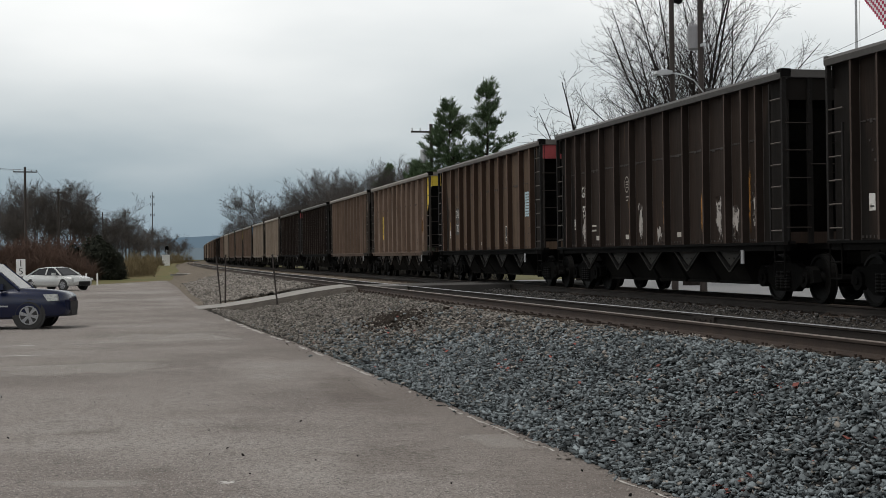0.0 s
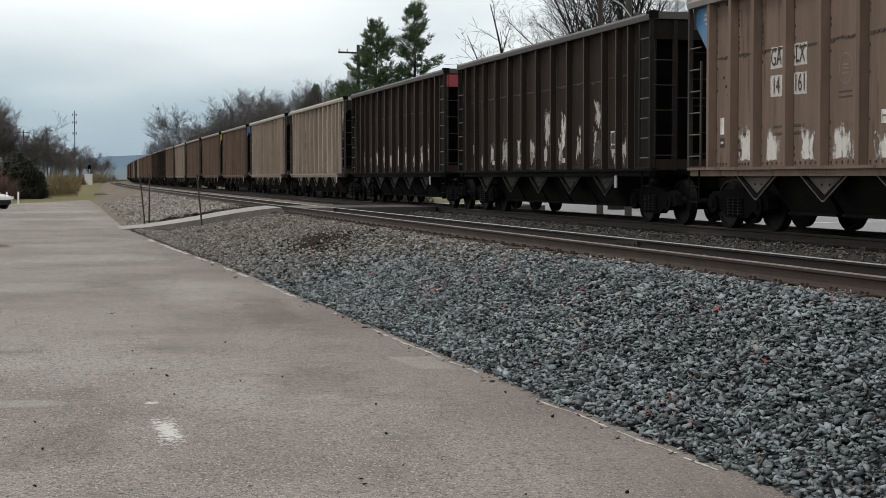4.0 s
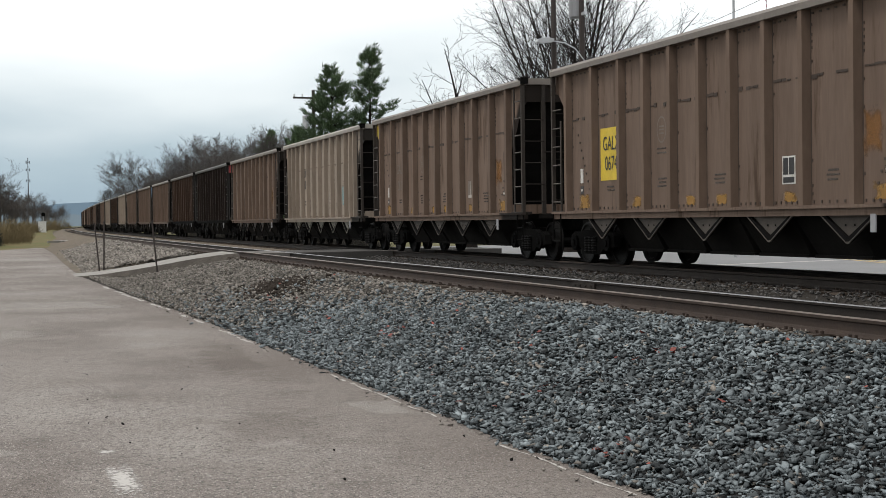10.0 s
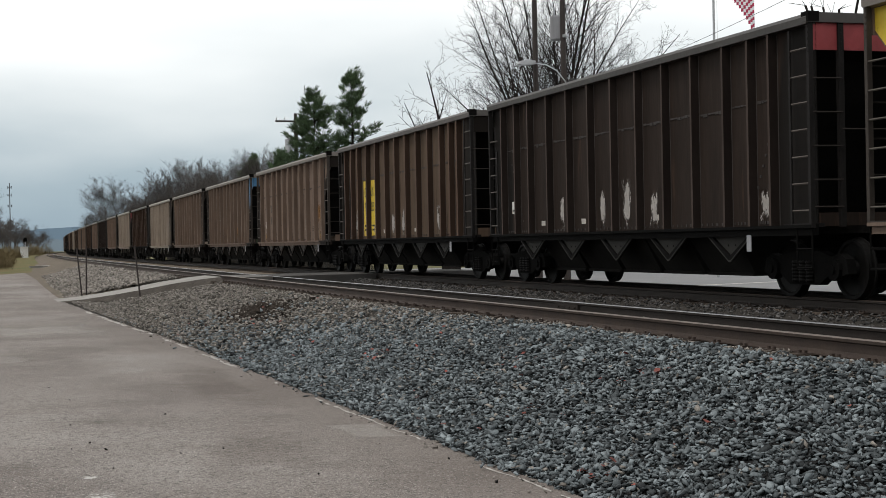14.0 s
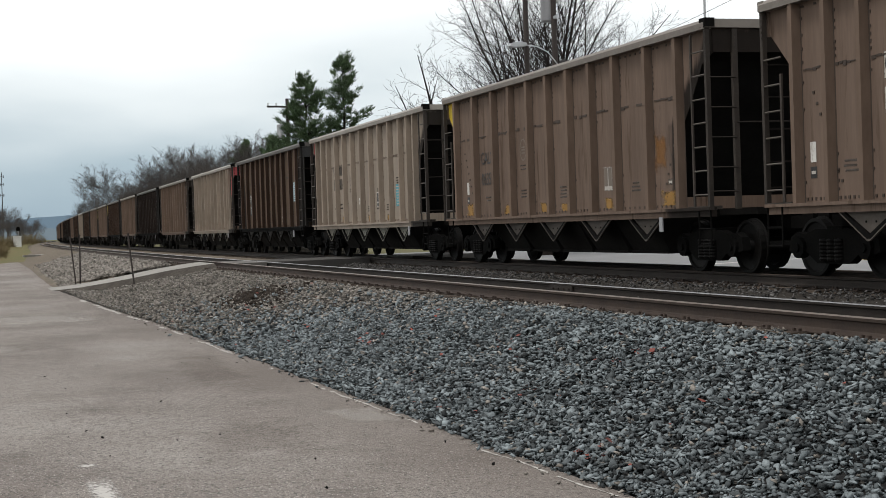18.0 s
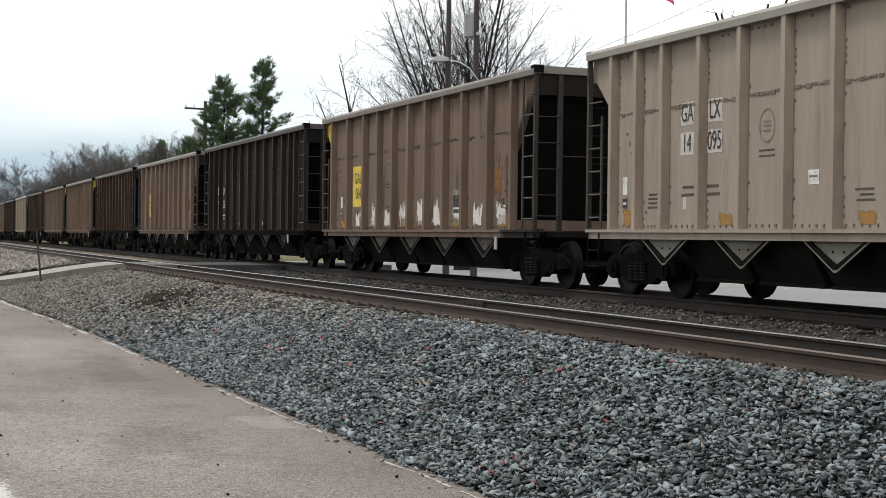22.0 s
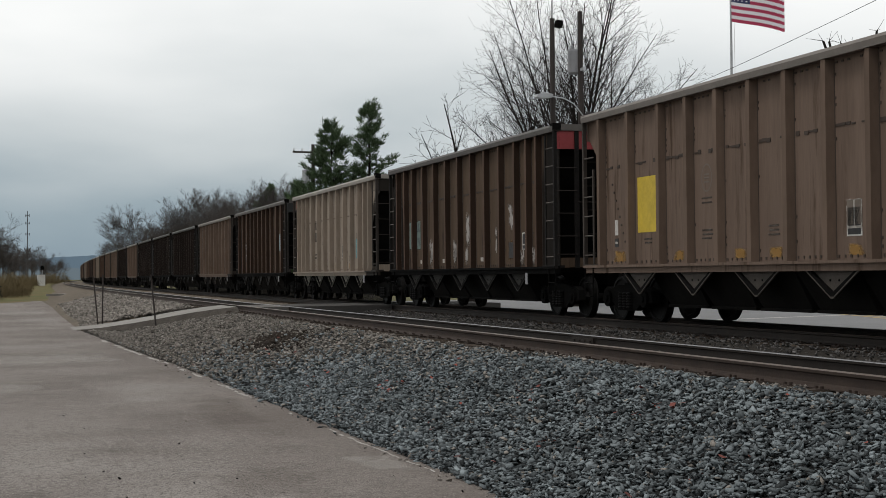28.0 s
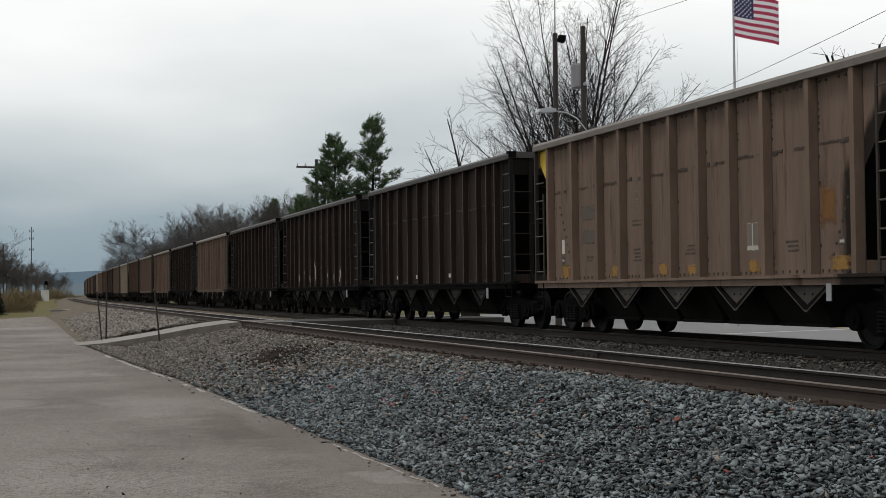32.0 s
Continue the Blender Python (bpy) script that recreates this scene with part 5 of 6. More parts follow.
build_tracks()
build_crossing()
build_train()

# ---- trees ----
def grow(rng, height, spread, stems=1, levels=5, kids=4, thick=0.22, up=0.45, crown_from=0.2, twig=0.008, wob=0.16, fan=0.36, low=0.25, stout=0.0):
    """Trunk and limbs of a leafless tree as tapered tubes: the trunk mesh and the crown mesh."""
    trunk, crown = Mesh(), Mesh()
    def limb(p, d, length, r, level):
        mesh = trunk if level == 0 else crown
        n = 6 if level == 0 else (4 if level < 3 else 3)
        steps = 4 if level < 2 else (3 if level < 4 else 2)
        pts, dirs = [p], [d]
        for i in range(steps):
            d = (d + Vector((rng.gauss(0, wob), rng.gauss(0, wob), rng.gauss(0.06 * up, wob * 0.6)))).normalized()
            p = p + d * (length / steps)
            pts.append(p)
            dirs.append(d)
        for i in range(steps):
            ra, rb = r * (1 - 0.6 * i / steps), r * (1 - 0.6 * (i + 1) / steps)
            mesh.tube(pts[i], pts[i + 1], max(ra, twig), max(rb, twig * 0.7), n, caps=(level == 0))
        if level >= levels:
            return
        m = kids + (2 if level == 0 else 0) + rng.choice((0, 0, 1))
        for k in range(m):
            f = crown_from + (1 - crown_from) * (k + rng.random()) / m if level == 0 else low + (1 - low) * (k + rng.random()) / m
            i = min(int(f * steps), steps - 1)
            q = pts[i].lerp(pts[i + 1], f * steps - i)
            side = Vector((rng.gauss(0, 1), rng.gauss(0, 1), rng.gauss(0, 0.45))).normalized()
            nd = (dirs[i + 1] * (1.0 - spread * 0.55) + side * spread + Vector((0, 0, up * 0.5))).normalized()
            limb(q, nd, length * rng.uniform(0.48, 0.72) * (1.0 if level else 0.85), r * (1 - 0.6 * f) * rng.uniform(0.45 + stout, 0.65 + stout), level + 1)
    for s in range(stems):
        a = s * 2.4 + rng.random()
        tilt = 0.0 if stems == 1 else 0.04 + fan * (s + rng.random()) / stems
        d = Vector((math.cos(a) * tilt, math.sin(a) * tilt, 1)).normalized()
        limb(Vector((math.cos(a) * 0.3 * (stems > 1), math.sin(a) * 0.3 * (stems > 1), 0)), d, height * rng.uniform(0.52, 0.62), thick * (1 if stems == 1 else rng.uniform(0.6, 1)), 0)
    top = max(v[2] for v in trunk.v + crown.v)
    f = height / top
    for m in (trunk, crown):
        m.v = [(x * f, y * f, z * f) for x, y, z in m.v]
    return trunk, crown


def vase(rng, height, limbs, spread, fork=0.24, twig=0.0065, dense=1.0):
    """An upswept leafless tree: long limbs fanning out of a short trunk, each set with finer branches and twigs."""
    trunk, crown = Mesh(), Mesh()
    def branch(p, d, length, r, level):
        steps = (7, 4, 3, 1)[level]
        n = (5, 4, 3, 3)[level]
        pts = [p]
        bow = Vector((rng.gauss(0, 1), rng.gauss(0, 1), 0)) * 0.03
        for i in range(steps):
            d = (d + bow + Vector((rng.gauss(0, 0.06), rng.gauss(0, 0.06), (0.05, 0.07, 0.05, 0.0)[level] * (1 - d.z)))).normalized()
            p = p + d * (length / steps)
            pts.append(p)
        for i in range(steps):
            crown.tube(pts[i], pts[i + 1], max(r * (1 - 0.85 * i / steps), twig), max(r * (1 - 0.85 * (i + 1) / steps), twig * 0.8), n, caps=False)
        if level == 3:
            return
        gap = (0.46, 0.30, 0.21)[level] / dense
        s = length * (0.22, 0.18, 0.1)[level]
        turn = rng.random() * 6.28
        while s < length * 0.98:
            f = s / length
            i = min(int(f * steps), steps - 1)
            q = pts[i].lerp(pts[i + 1], f * steps - i)
            e = (pts[i + 1] - pts[i]).normalized()
            turn += 2.4 + rng.gauss(0, 0.5)
            a = e.orthogonal().normalized()
            side = a * math.cos(turn) + e.cross(a) * math.sin(turn)
            tilt = rng.uniform(0.5, 0.85)
            nd = (e * math.cos(tilt) + side * math.sin(tilt)).normalized()
            ln = ((length * (1 - f) * 0.5 + 0.9), (length * (1 - f) * 0.5 + 0.35), rng.uniform(0.18, 0.55))[level] * rng.uniform(0.6, 1.15)
            branch(q, nd, ln, r * (1 - 0.85 * f) * rng.uniform(0.4, 0.6), level + 1)
            s += gap * rng.uniform(0.6, 1.4)
    top = height * fork
    trunk.tube((0, 0, 0), (0, 0, top * 0.6), 0.42, 0.34, 9)
    trunk.tube((0, 0, top * 0.6), (0.05, 0, top), 0.34, 0.26, 9)
    for i in range(limbs):
        a = i * 2.4 + rng.gauss(0, 0.2)
        lean = spread * math.sqrt((i + 0.5) / limbs)
        d = Vector((math.cos(a) * math.sin(lean), math.sin(a) * math.sin(lean), math.cos(lean)))
        ln = (height - top) * (1.0 - 0.22 * lean / spread) * rng.uniform(0.85, 1.05)
        branch(Vector((0, 0, top * (1.0 - 0.45 * lean / spread))), d, ln, rng.uniform(0.07, 0.115), 0)
    return trunk, crown


def bare_tree(label, m, seed, bark="bark", form=grow, **k):
    t = thing("bare_tree", label, "tree", m)
    a, b = form(random.Random(seed), **k)
    part("trunk", a, bark, t)
    part("crown", b, bark, t, "fine bare twigs")
    return t


def pine_tree(label, m, seed, height, radius, gap=0.0):
    """A white pine: whorls of limbs with upswept tufts of needles."""
    rng = random.Random(seed)
    t = thing("pine_tree", label, "tree", m)
    tr = Mesh()
    for i in range(8):
        tr.tube((0, 0, height * i / 8), (0.05 * rng.gauss(0, 1), 0.05 * rng.gauss(0, 1), height * (i + 1) / 8), 0.22 * (1 - i / 8.3), 0.22 * (1 - (i + 1) / 8.3), 7)
    part("trunk", tr, "bark", t)
    limbs, tufts = Mesh(), Mesh()
    def tuft(c, size, d):
        for _ in range(17):
            w = (d + Vector((rng.gauss(0, 0.5), rng.gauss(0, 0.5), rng.gauss(0.15, 0.4)))).normalized()
            s = w.orthogonal().normalized()
            s.rotate(Matrix.Rotation(rng.random() * 6.28, 3, w))
            s *= size * 0.055
            o = c + Vector((rng.gauss(0, 0.2), rng.gauss(0, 0.2), rng.gauss(0, 0.1))) * size
            tip = o + w * size * rng.uniform(0.5, 1.1)
            tufts.add([o - s, o + s, tip + s * 0.3, tip - s * 0.3], [(0, 1, 2, 3)])
    z = height * 0.12
    while z < height * 0.97:
        f = z / height
        reach = radius * (1 - f) ** 0.85 + 0.25
        for _ in range(rng.choice((6, 7, 8))):
            a = rng.random() * 6.28
            ln = reach * (rng.uniform(0.4, 1.1) if gap else rng.uniform(0.6, 1.05))
            if gap and 0.5 < f < 0.72 and math.cos(a + 0.6) < 0:
                ln *= 0.55
            rise = -0.05 + 0.75 * f * f
            p = Vector((0, 0, z + rng.gauss(0, 0.08)))
            d = Vector((math.cos(a), math.sin(a), rise)).normalized()
            limbs.tube(p, p + d * ln, 0.045 * (1.2 - f), 0.012, 4, caps=False)
            across = Vector((-math.sin(a), math.cos(a), 0))
            m = 4 + int(ln * (10.5 if f < 0.55 else 5.5))
            for j in range(m):
                g = 0.22 + 0.78 * (j + rng.random()) / m
                fan = rng.uniform(-1, 1) * 0.5 * ln * (1.15 - g)
                c = p + d * ln * g + across * fan + Vector((0, 0, 0.16 * g * g * ln + rng.gauss(0, 0.16)))
                tuft(c, 0.35 * rng.uniform(0.7, 1.25), (d + across * fan * 0.4 + Vector((0, 0, 0.55))).normalized())
        z += height * (0.047 if gap else 0.043) * rng.uniform(0.8, 1.25)
    for q in range(3):
        tuft(Vector((0, 0, height - 0.3 * q)), 0.4, Vector((0, 0, 1)))
    part("limb_frame", limbs, "bark", t)
    part("crown", tufts, "needles", t, "upswept tufts of green needles")
    return t


def thicket(rng, w, d, h, count, size=0.9, lean=0.5):
    """A bush of many thin twigs inside a rounded, uneven mass."""
    me = Mesh()
    for _ in range(count):
        a, r = rng.random() * 6.28, math.sqrt(rng.random())
        x, y = math.cos(a) * r * w / 2, math.sin(a) * r * d / 2
        top = h * (1 - 0.75 * r * r) * (0.75 + 0.45 * noise.noise((x * 0.8 + w, y * 0.8, h)))
        z = top * rng.random() ** 0.75
        v = Vector((rng.gauss(0, lean), rng.gauss(0, lean), 1)).normalized() * size * rng.uniform(0.5, 1.2)
        s = v.orthogonal().normalized().cross(v.normalized()) * rng.uniform(0.012, 0.03) * size
        s.rotate(Euler((0, 0, rng.random() * 6.28)))
        p = Vector((x, y, max(z - 0.1, 0)))
        me.add([p - s, p + s, p + v + s * 0.3, p + v - s * 0.3], [(0, 1, 2, 3)])
    return me


def leafy_bush(rng, w, d, h, count, leaf=0.11):
    me = Mesh()
    for _ in range(count):
        u, a = rng.uniform(-0.1, 1), rng.random() * 6.28
        r = math.sqrt(max(0, 1 - u * u)) * (0.8 + 0.3 * noise.noise((math.cos(a) * 2, math.sin(a) * 2, u * 3))) * rng.random() ** 0.25
        c = Vector((math.cos(a) * r * w / 2, math.sin(a) * r * d / 2, max(0.05, u * h * (0.85 + 0.25 * noise.noise((a, u * 2, 5.0))))))
        v = Vector((rng.gauss(0, 1), rng.gauss(0, 1), rng.gauss(0.4, 1))).normalized()
        s = v.orthogonal().normalized() * leaf * 0.5
        me.add([c - s, c + s + v * leaf * 0.3, c + v * leaf * 1.6, c - s + v * leaf], [(0, 1, 2, 3)])
    return me


def build_trees():
    # the great bare tree behind the poles and its darker neighbour
    bare_tree("tall leafless shade tree with a broad crown of fine twigs", pose(24.2, 60, -0.5), 11, form=vase, height=16.6, limbs=16, spread=0.58, dense=1.12, twig=0.0048)
    bare_tree("dark leafless tree with stout crooked branches", pose(18.4, 57, -0.5), 5, form=vase, height=9.2, limbs=7, spread=0.62, fork=0.3, twig=0.007, dense=0.75)
    pine_tree("tall green white pine with an open upper crown", pose(23.9, 95, -0.5), 3, 12.9, 5.2, gap=1)
    pine_tree("green pine with a pointed top", pose(21.1, 94, -0.5), 8, 11.5, 5.0)
    pine_tree("dark young pine beside the taller ones", pose(22.6, 112, -0.5), 21, 8.6, 4.0)
    pine_tree("distant dark pine among bare trees", pose(28.0, 155, -0.5), 15, 11.2, 4.4)
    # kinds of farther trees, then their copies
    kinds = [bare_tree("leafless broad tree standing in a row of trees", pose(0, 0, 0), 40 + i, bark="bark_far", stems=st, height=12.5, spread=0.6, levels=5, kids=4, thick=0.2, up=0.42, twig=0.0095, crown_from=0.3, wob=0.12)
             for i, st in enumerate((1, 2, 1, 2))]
    rng = random.Random(77)
    spots = []
    for i in range(30):
        f = i / 29
        y = 330 - 165 * f + rng.uniform(-14, 14)
        u = 0.080 + 0.115 * f + rng.uniform(-0.004, 0.004)
        top = (0.034 + 0.022 * min(1, f * 3) + 0.006 * math.sin(f * 17) + 0.006 * f + rng.uniform(-0.014, 0.005)) * y + 0.98
        spots.append((u * y, y, top, "far side"))
    for i in range(12):
        f = i / 11
        y = 150 - 30 * f + rng.uniform(-5, 5)
        spots.append(((0.175 + 0.06 * f) * y, y, rng.uniform(8, 10.5), "far side"))
    for i in range(24):
        f = i / 23
        y = 245 + 60 * f * f + rng.uniform(-14, 14)
        u = -0.082 + 0.09 * f + rng.uniform(-0.003, 0.003)
        top = (0.055 - 0.024 * max(0, f - 0.55) / 0.45 + rng.uniform(-0.014, 0.003)) * y + 0.98
        spots.append((u * y, y, top, "lot side"))
    for i in range(14):
        f = i / 13
        y = 330 + 260 * f
        u = 0.008 + 0.03 * f + rng.uniform(-0.002, 0.002)
        spots.append((u * y, y, (0.024 - 0.008 * f + rng.uniform(-0.004, 0.003)) * y + 0.98, "lot side"))
    for x, y, top, where in spots:
        src = kinds[rng.randrange(4)]
        s = max(3.0, top + 1.0) / 12.5
        if not src.get("placed"):
            src["placed"] = 1
            t = src
        else:
            t = copy_thing(src, Matrix())
        t.matrix_basis = pose(x, y, -1.0, 0, 0, rng.random() * 360) @ Matrix.Diagonal((s * rng.uniform(0.95, 1.25), s * rng.uniform(0.95, 1.25), s, 1))
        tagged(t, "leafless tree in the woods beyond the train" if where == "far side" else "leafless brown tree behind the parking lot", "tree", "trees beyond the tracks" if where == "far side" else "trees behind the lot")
    # undergrowth
    rng = random.Random(5)
    red = [thicket(rng, 7, 4, 4.2, 3000, 1.0, 0.9).data("thicket", "brush_red") for _ in range(3)]
    grey = [thicket(rng, 7, 4, 4.2, 3000, 1.0, 0.9).data("thicket", "brush_grey") for _ in range(2)]
    tan = [thicket(rng, 5, 4, 3.4, 1800, 0.9, 0.8).data("thicket", "brush_tan") for _ in range(2)]
    green = [leafy_bush(rng, 4.4, 4, 4.2, 5200, 0.16).data("bush", "evergreen_dark") for _ in range(2)]
    def put(meshes, x, y, z, s, label, cat, name, sz=1.0):
        ob = new(name, meshes[rng.randrange(len(meshes))])
        ob.matrix_basis = pose(x, y, z, 0, 0, rng.random() * 360) @ Matrix.Diagonal((s, s, s * sz, 1))
        tagged(ob, label, cat, "undergrowth")
    for i in range(16):
        u = -0.092 + 0.0036 * i
        y = 128 + rng.uniform(0, 22)
        put(red, u * y, y, -1.0, rng.uniform(0.8, 1.15), "tangled red-brown leafless thicket behind the lot", "thicket", "thicket")
    for i in range(10):
        u = -0.09 + 0.008 * i
        y = 165 + rng.uniform(0, 25)
        put(red, u * y, y, -1.0, rng.uniform(0.9, 1.2), "tall red-brown leafless thicket", "thicket", "thicket")
    for x, y, s in ((-2.6, 139, 0.95), (-1.3, 137, 0.82), (-0.7, 140, 0.72), (-4.3, 141, 0.8), (-1.9, 142, 1.0)):
        put(green, x, y, -1.0, s, "dark evergreen bush, dense and rounded", "bush", "bush")
    for u, y, s in ((0.006, 150, 0.95), (0.010, 165, 0.85), (0.003, 160, 1.0), (0.013, 190, 0.9), (0.016, 230, 0.9), (0.020, 290, 1.1), (0.026, 360, 1.2), (0.033, 430, 1.4), (0.04, 500, 1.5)):
        put(tan, u * y, y, -0.9, s, "straw-coloured leafless shrub on the verge", "shrub", "shrub")
    # added thickets that block the low bright sky from showing under the cars
    for i in range(31):
        y = 80 + 2.6 * i + rng.uniform(-1, 1)
        put(grey, 18.6 + bend(y) + rng.uniform(0, 1.8), y, -0.9, rng.uniform(0.42, 0.6), "added row of low dark undergrowth, screening the light beneath the train", "thicket", "thicket")
    for i in range(22):
        f = i / 21
        y = 325 - 180 * f
        u = 0.077 + 0.115 * f
        put(grey, u * y, y, -0.6, rng.uniform(0.9, 1.35), "grey-brown undergrowth at the foot of the trees", "thicket", "thicket")


def build_distance():
    def ridge(name, y, x0, x1, h0, amp, seed, mname, rise=0.0):
        me = Mesh()
        n = 700
        v, f = [], []
        for i in range(n + 1):
            x = x0 + (x1 - x0) * i / n
            h = h0 + amp * noise.noise((i * 0.019 + seed, seed, 0)) + amp * 0.12 * noise.noise((i * 0.085, seed, 1)) + 2.2 * noise.noise((i * 0.45, seed, 2)) + 1.5 * noise.noise((i * 1.3, seed, 3)) + rise * math.exp(-((x - 420) / 330) ** 2)
            v += [(x, y, -20), (x, y, h), (x, y + 500, -20)]
            if i:
                a = 3 * i - 3
                f += [(a, a + 3, a + 4, a + 1), (a + 1, a + 4, a + 5, a + 2)]
        me.add(v, f)
        solid(name, me, mname, "wooded ridge backdrop, its blue haze painted as an even glow", "hill", "structure")
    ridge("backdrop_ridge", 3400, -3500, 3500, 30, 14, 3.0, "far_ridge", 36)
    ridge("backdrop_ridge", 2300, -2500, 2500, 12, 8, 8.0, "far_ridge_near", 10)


# ---- poles, wires, lamp, tower ----
def utility_pole(label, x, y, base, top, arm=0.0, arm_turn=0.0, r=0.15, second=0.0):
    t = thing("utility_pole", label, "utility pole", pose(x, y, base))
    h = top - base
    part("pole", Mesh().tube((0, 0, 0), (0, 0, h), r * 1.15, r * 0.8, 10), "pole_wood", t)
    for k, dz in enumerate([0.55] + ([second] if second else [])):
        if arm:
            c, s = math.cos(arm_turn), math.sin(arm_turn)
            a = Mesh()
            n = Vector((-s, c, 0)) * 0.06
            w = Vector((c, s, 0)) * arm
            z = h - dz
            a.add([w * i - n * (1 if j else -1) + Vector((0, 0, z + k2)) for k2 in (-0.06, 0.06) for j in (0, 1) for i in (-1, 1)], [(0, 2, 3, 1), (4, 5, 7, 6), (0, 1, 5, 4), (1, 3, 7, 5), (3, 2, 6, 7), (2, 0, 4, 6)])
            part("crossarm", a, "pole_wood", t)
            for q in (-0.95, -0.55, 0.55, 0.95):
                part("insulator", Mesh().lathe([(0.035, 0), (0.055, 0.06), (0.03, 0.1), (0.05, 0.16), (0.02, 0.2)], 2, 8, (w[0] * q, w[1] * q, z + 0.06)), "grey_metal", t)
    return t


def wire(points, sag, r=0.012, label="thin dark overhead wire"):
    me = Mesh()
    a, b = Vector(points[0]), Vector(points[1])
    n = 16
    side = (b - a).cross(Vector((0, 0, 1))).normalized() * r
    for i in range(n + 1):
        f = i / n
        p = a.lerp(b, f) - Vector((0, 0, 4 * sag * f * (1 - f)))
        me.v += [tuple(p + w) for w in (side, Vector((0, 0, r)), -side, Vector((0, 0, -r)))]
        if i:
            for q in range(4):
                u, w = 4 * i - 4 + q, 4 * i - 4 + (q + 1) % 4
                me.f.append((u, w, w + 4, u + 4))
                me.m.append(0)
    return solid("overhead_wire", me, "wire", label, "wire")


def build_poles():
    utility_pole("tall dark wooden pole with a small floodlight at its top", 19.5, 50, -0.5, 10.3, r=0.11)
    part("antenna", Mesh().tube((0, 0, 10.7), (0.03, 0, 13.6), 0.022, 0.016, 6), "wire", bpy.data.objects["utility_pole"])
    f = thing("floodlight", "small dark floodlight on the pole top", "floodlight", pose(19.75, 50, 10.1))
    part("housing", Mesh().prism([(-0.12, -0.1), (0.1, -0.14), (0.16, 0.12), (-0.08, 0.14)], 1, -0.12, 0.12), "frame_black", f)
    part("bracket", Mesh().box(-0.3, -0.08, -0.02, 0.02, -0.03, 0.03), "frame_black", f)
    p = utility_pole("tall dark wooden pole carrying a transformer and street light", 20.6, 50, -0.5, 10.6, r=0.115)
    part("bracket", Mesh().box(-0.06, 0.06, -0.4, -0.1, 8.9, 9.0), "grey_metal", p)
    for z in (9.9, 9.4):
        part("insulator", Mesh().lathe([(0.03, 0), (0.06, 0.06), (0.03, 0.12), (0.05, 0.2)], 2, 8, (0.2, 0, z)), "grey_metal", p)
    k = thing("cable_bundle", "dark coil of spare cable tied to the pole", "cable", pose(20.85, 49.85, 6.7))
    for i in range(5):
        r, w = 0.13 + 0.02 * i, 0.035 * (i - 2)
        me = Mesh().lathe([(r, w - 0.018), (r + 0.02, w), (r, w + 0.018)], 1, 14, (w, 0, 0))
        part("coil", me, "rubber", k)
    t = thing("transformer", "pale grey can-shaped pole transformer", "transformer", pose(20.52, 50.34, 8.35))
    part("tank", Mesh().lathe([(0.02, 0), (0.24, 0.0), (0.27, 0.04), (0.27, 0.82), (0.24, 0.9), (0.02, 0.94)], 2, 16), "grey_dull", t, smooth=False)
    for a in (-0.12, 0.12):
        part("bushing", Mesh().lathe([(0.03, 0), (0.05, 0.08), (0.03, 0.16), (0.045, 0.24), (0.02, 0.3)], 2, 8, (a, 0, 0.93)), "grey_metal", t)
    lamp = thing("street_lamp", "pale cobra-head street light on a curved arm", "street lamp", pose(20.6, 49.8, 6.75))
    arm = Mesh()
    pts = [(0, 0, 0), (-0.35, 0, 0.42), (-0.75, 0, 0.62), (-1.25, 0, 0.68)]
    for a, b in zip(pts, pts[1:]):
        arm.tube(a, b, 0.022, 0.022, 6)
    part("arm", arm, "grey_metal", lamp)
    part("head", Mesh().prism([(-1.2, 0.74), (-1.25, 0.62), (-1.72, 0.58), (-1.86, 0.63), (-1.8, 0.73), (-1.5, 0.80)], 1, -0.13, 0.13), "grey_metal", lamp, "pale grey lamp head")
    utility_pole("wooden utility pole with a crossarm beside the pines", 0.2115 * 100, 100, -0.5, 0.0911 * 100 + 1.0, arm=1.45, arm_turn=0.1)
    t3 = thing("transformer", "grey can transformer on the pole by the pines", "transformer", pose(0.2115 * 100 - 0.55, 99.8, 7.4))
    part("tank", Mesh().lathe([(0.02, 0), (0.26, 0.0), (0.28, 0.05), (0.28, 0.9), (0.02, 1.0)], 2, 14), "grey_metal", t3)
    part("bushing", Mesh().lathe([(0.03, 0), (0.05, 0.1), (0.02, 0.3)], 2, 8, (0, 0, 1.0)), "grey_metal", t3)
    for u, y, top in ((-0.0612, 165, 11.1), (-0.0402, 225, 11.5), (-0.012, 300, 10.4), (0.0029, 330, 11.8)):
        utility_pole("weathered wooden utility pole with a crossarm behind the lot", u * y, y, -1.0, top, arm=1.25, arm_turn=0.2, second=1.4 if y == 300 else 0)
    for dx in (-1.2, 1.2):
        wire([(-10.1 + dx, 165, 10.75), (-9.0 + dx, 225, 11.15)], 0.9, 0.02)
        wire([(-9.0 + dx, 225, 11.15), (1.0 + dx, 330, 11.4)], 1.2, 0.025)
        wire([(-10.1 + dx, 165, 10.75), (-30 + dx, 100, 11)], 0.9, 0.02)
    wire([(20.6, 50, 6.3), (9.6, -2, 6.1)], 0.5, 0.006)
    wire([(20.6, 50, 10.3), (17.4, 26, 8.14)], 0.0, 0.007)
    # far lattice-topped mast
    mast = thing("radio_mast", "slim grey radio mast with antenna rings", "radio mast", pose(14.4, 700, -1.0))
    part("pole", Mesh().tube((0, 0, 0), (0, 0, 33), 0.3, 0.16, 8), "wire", mast)
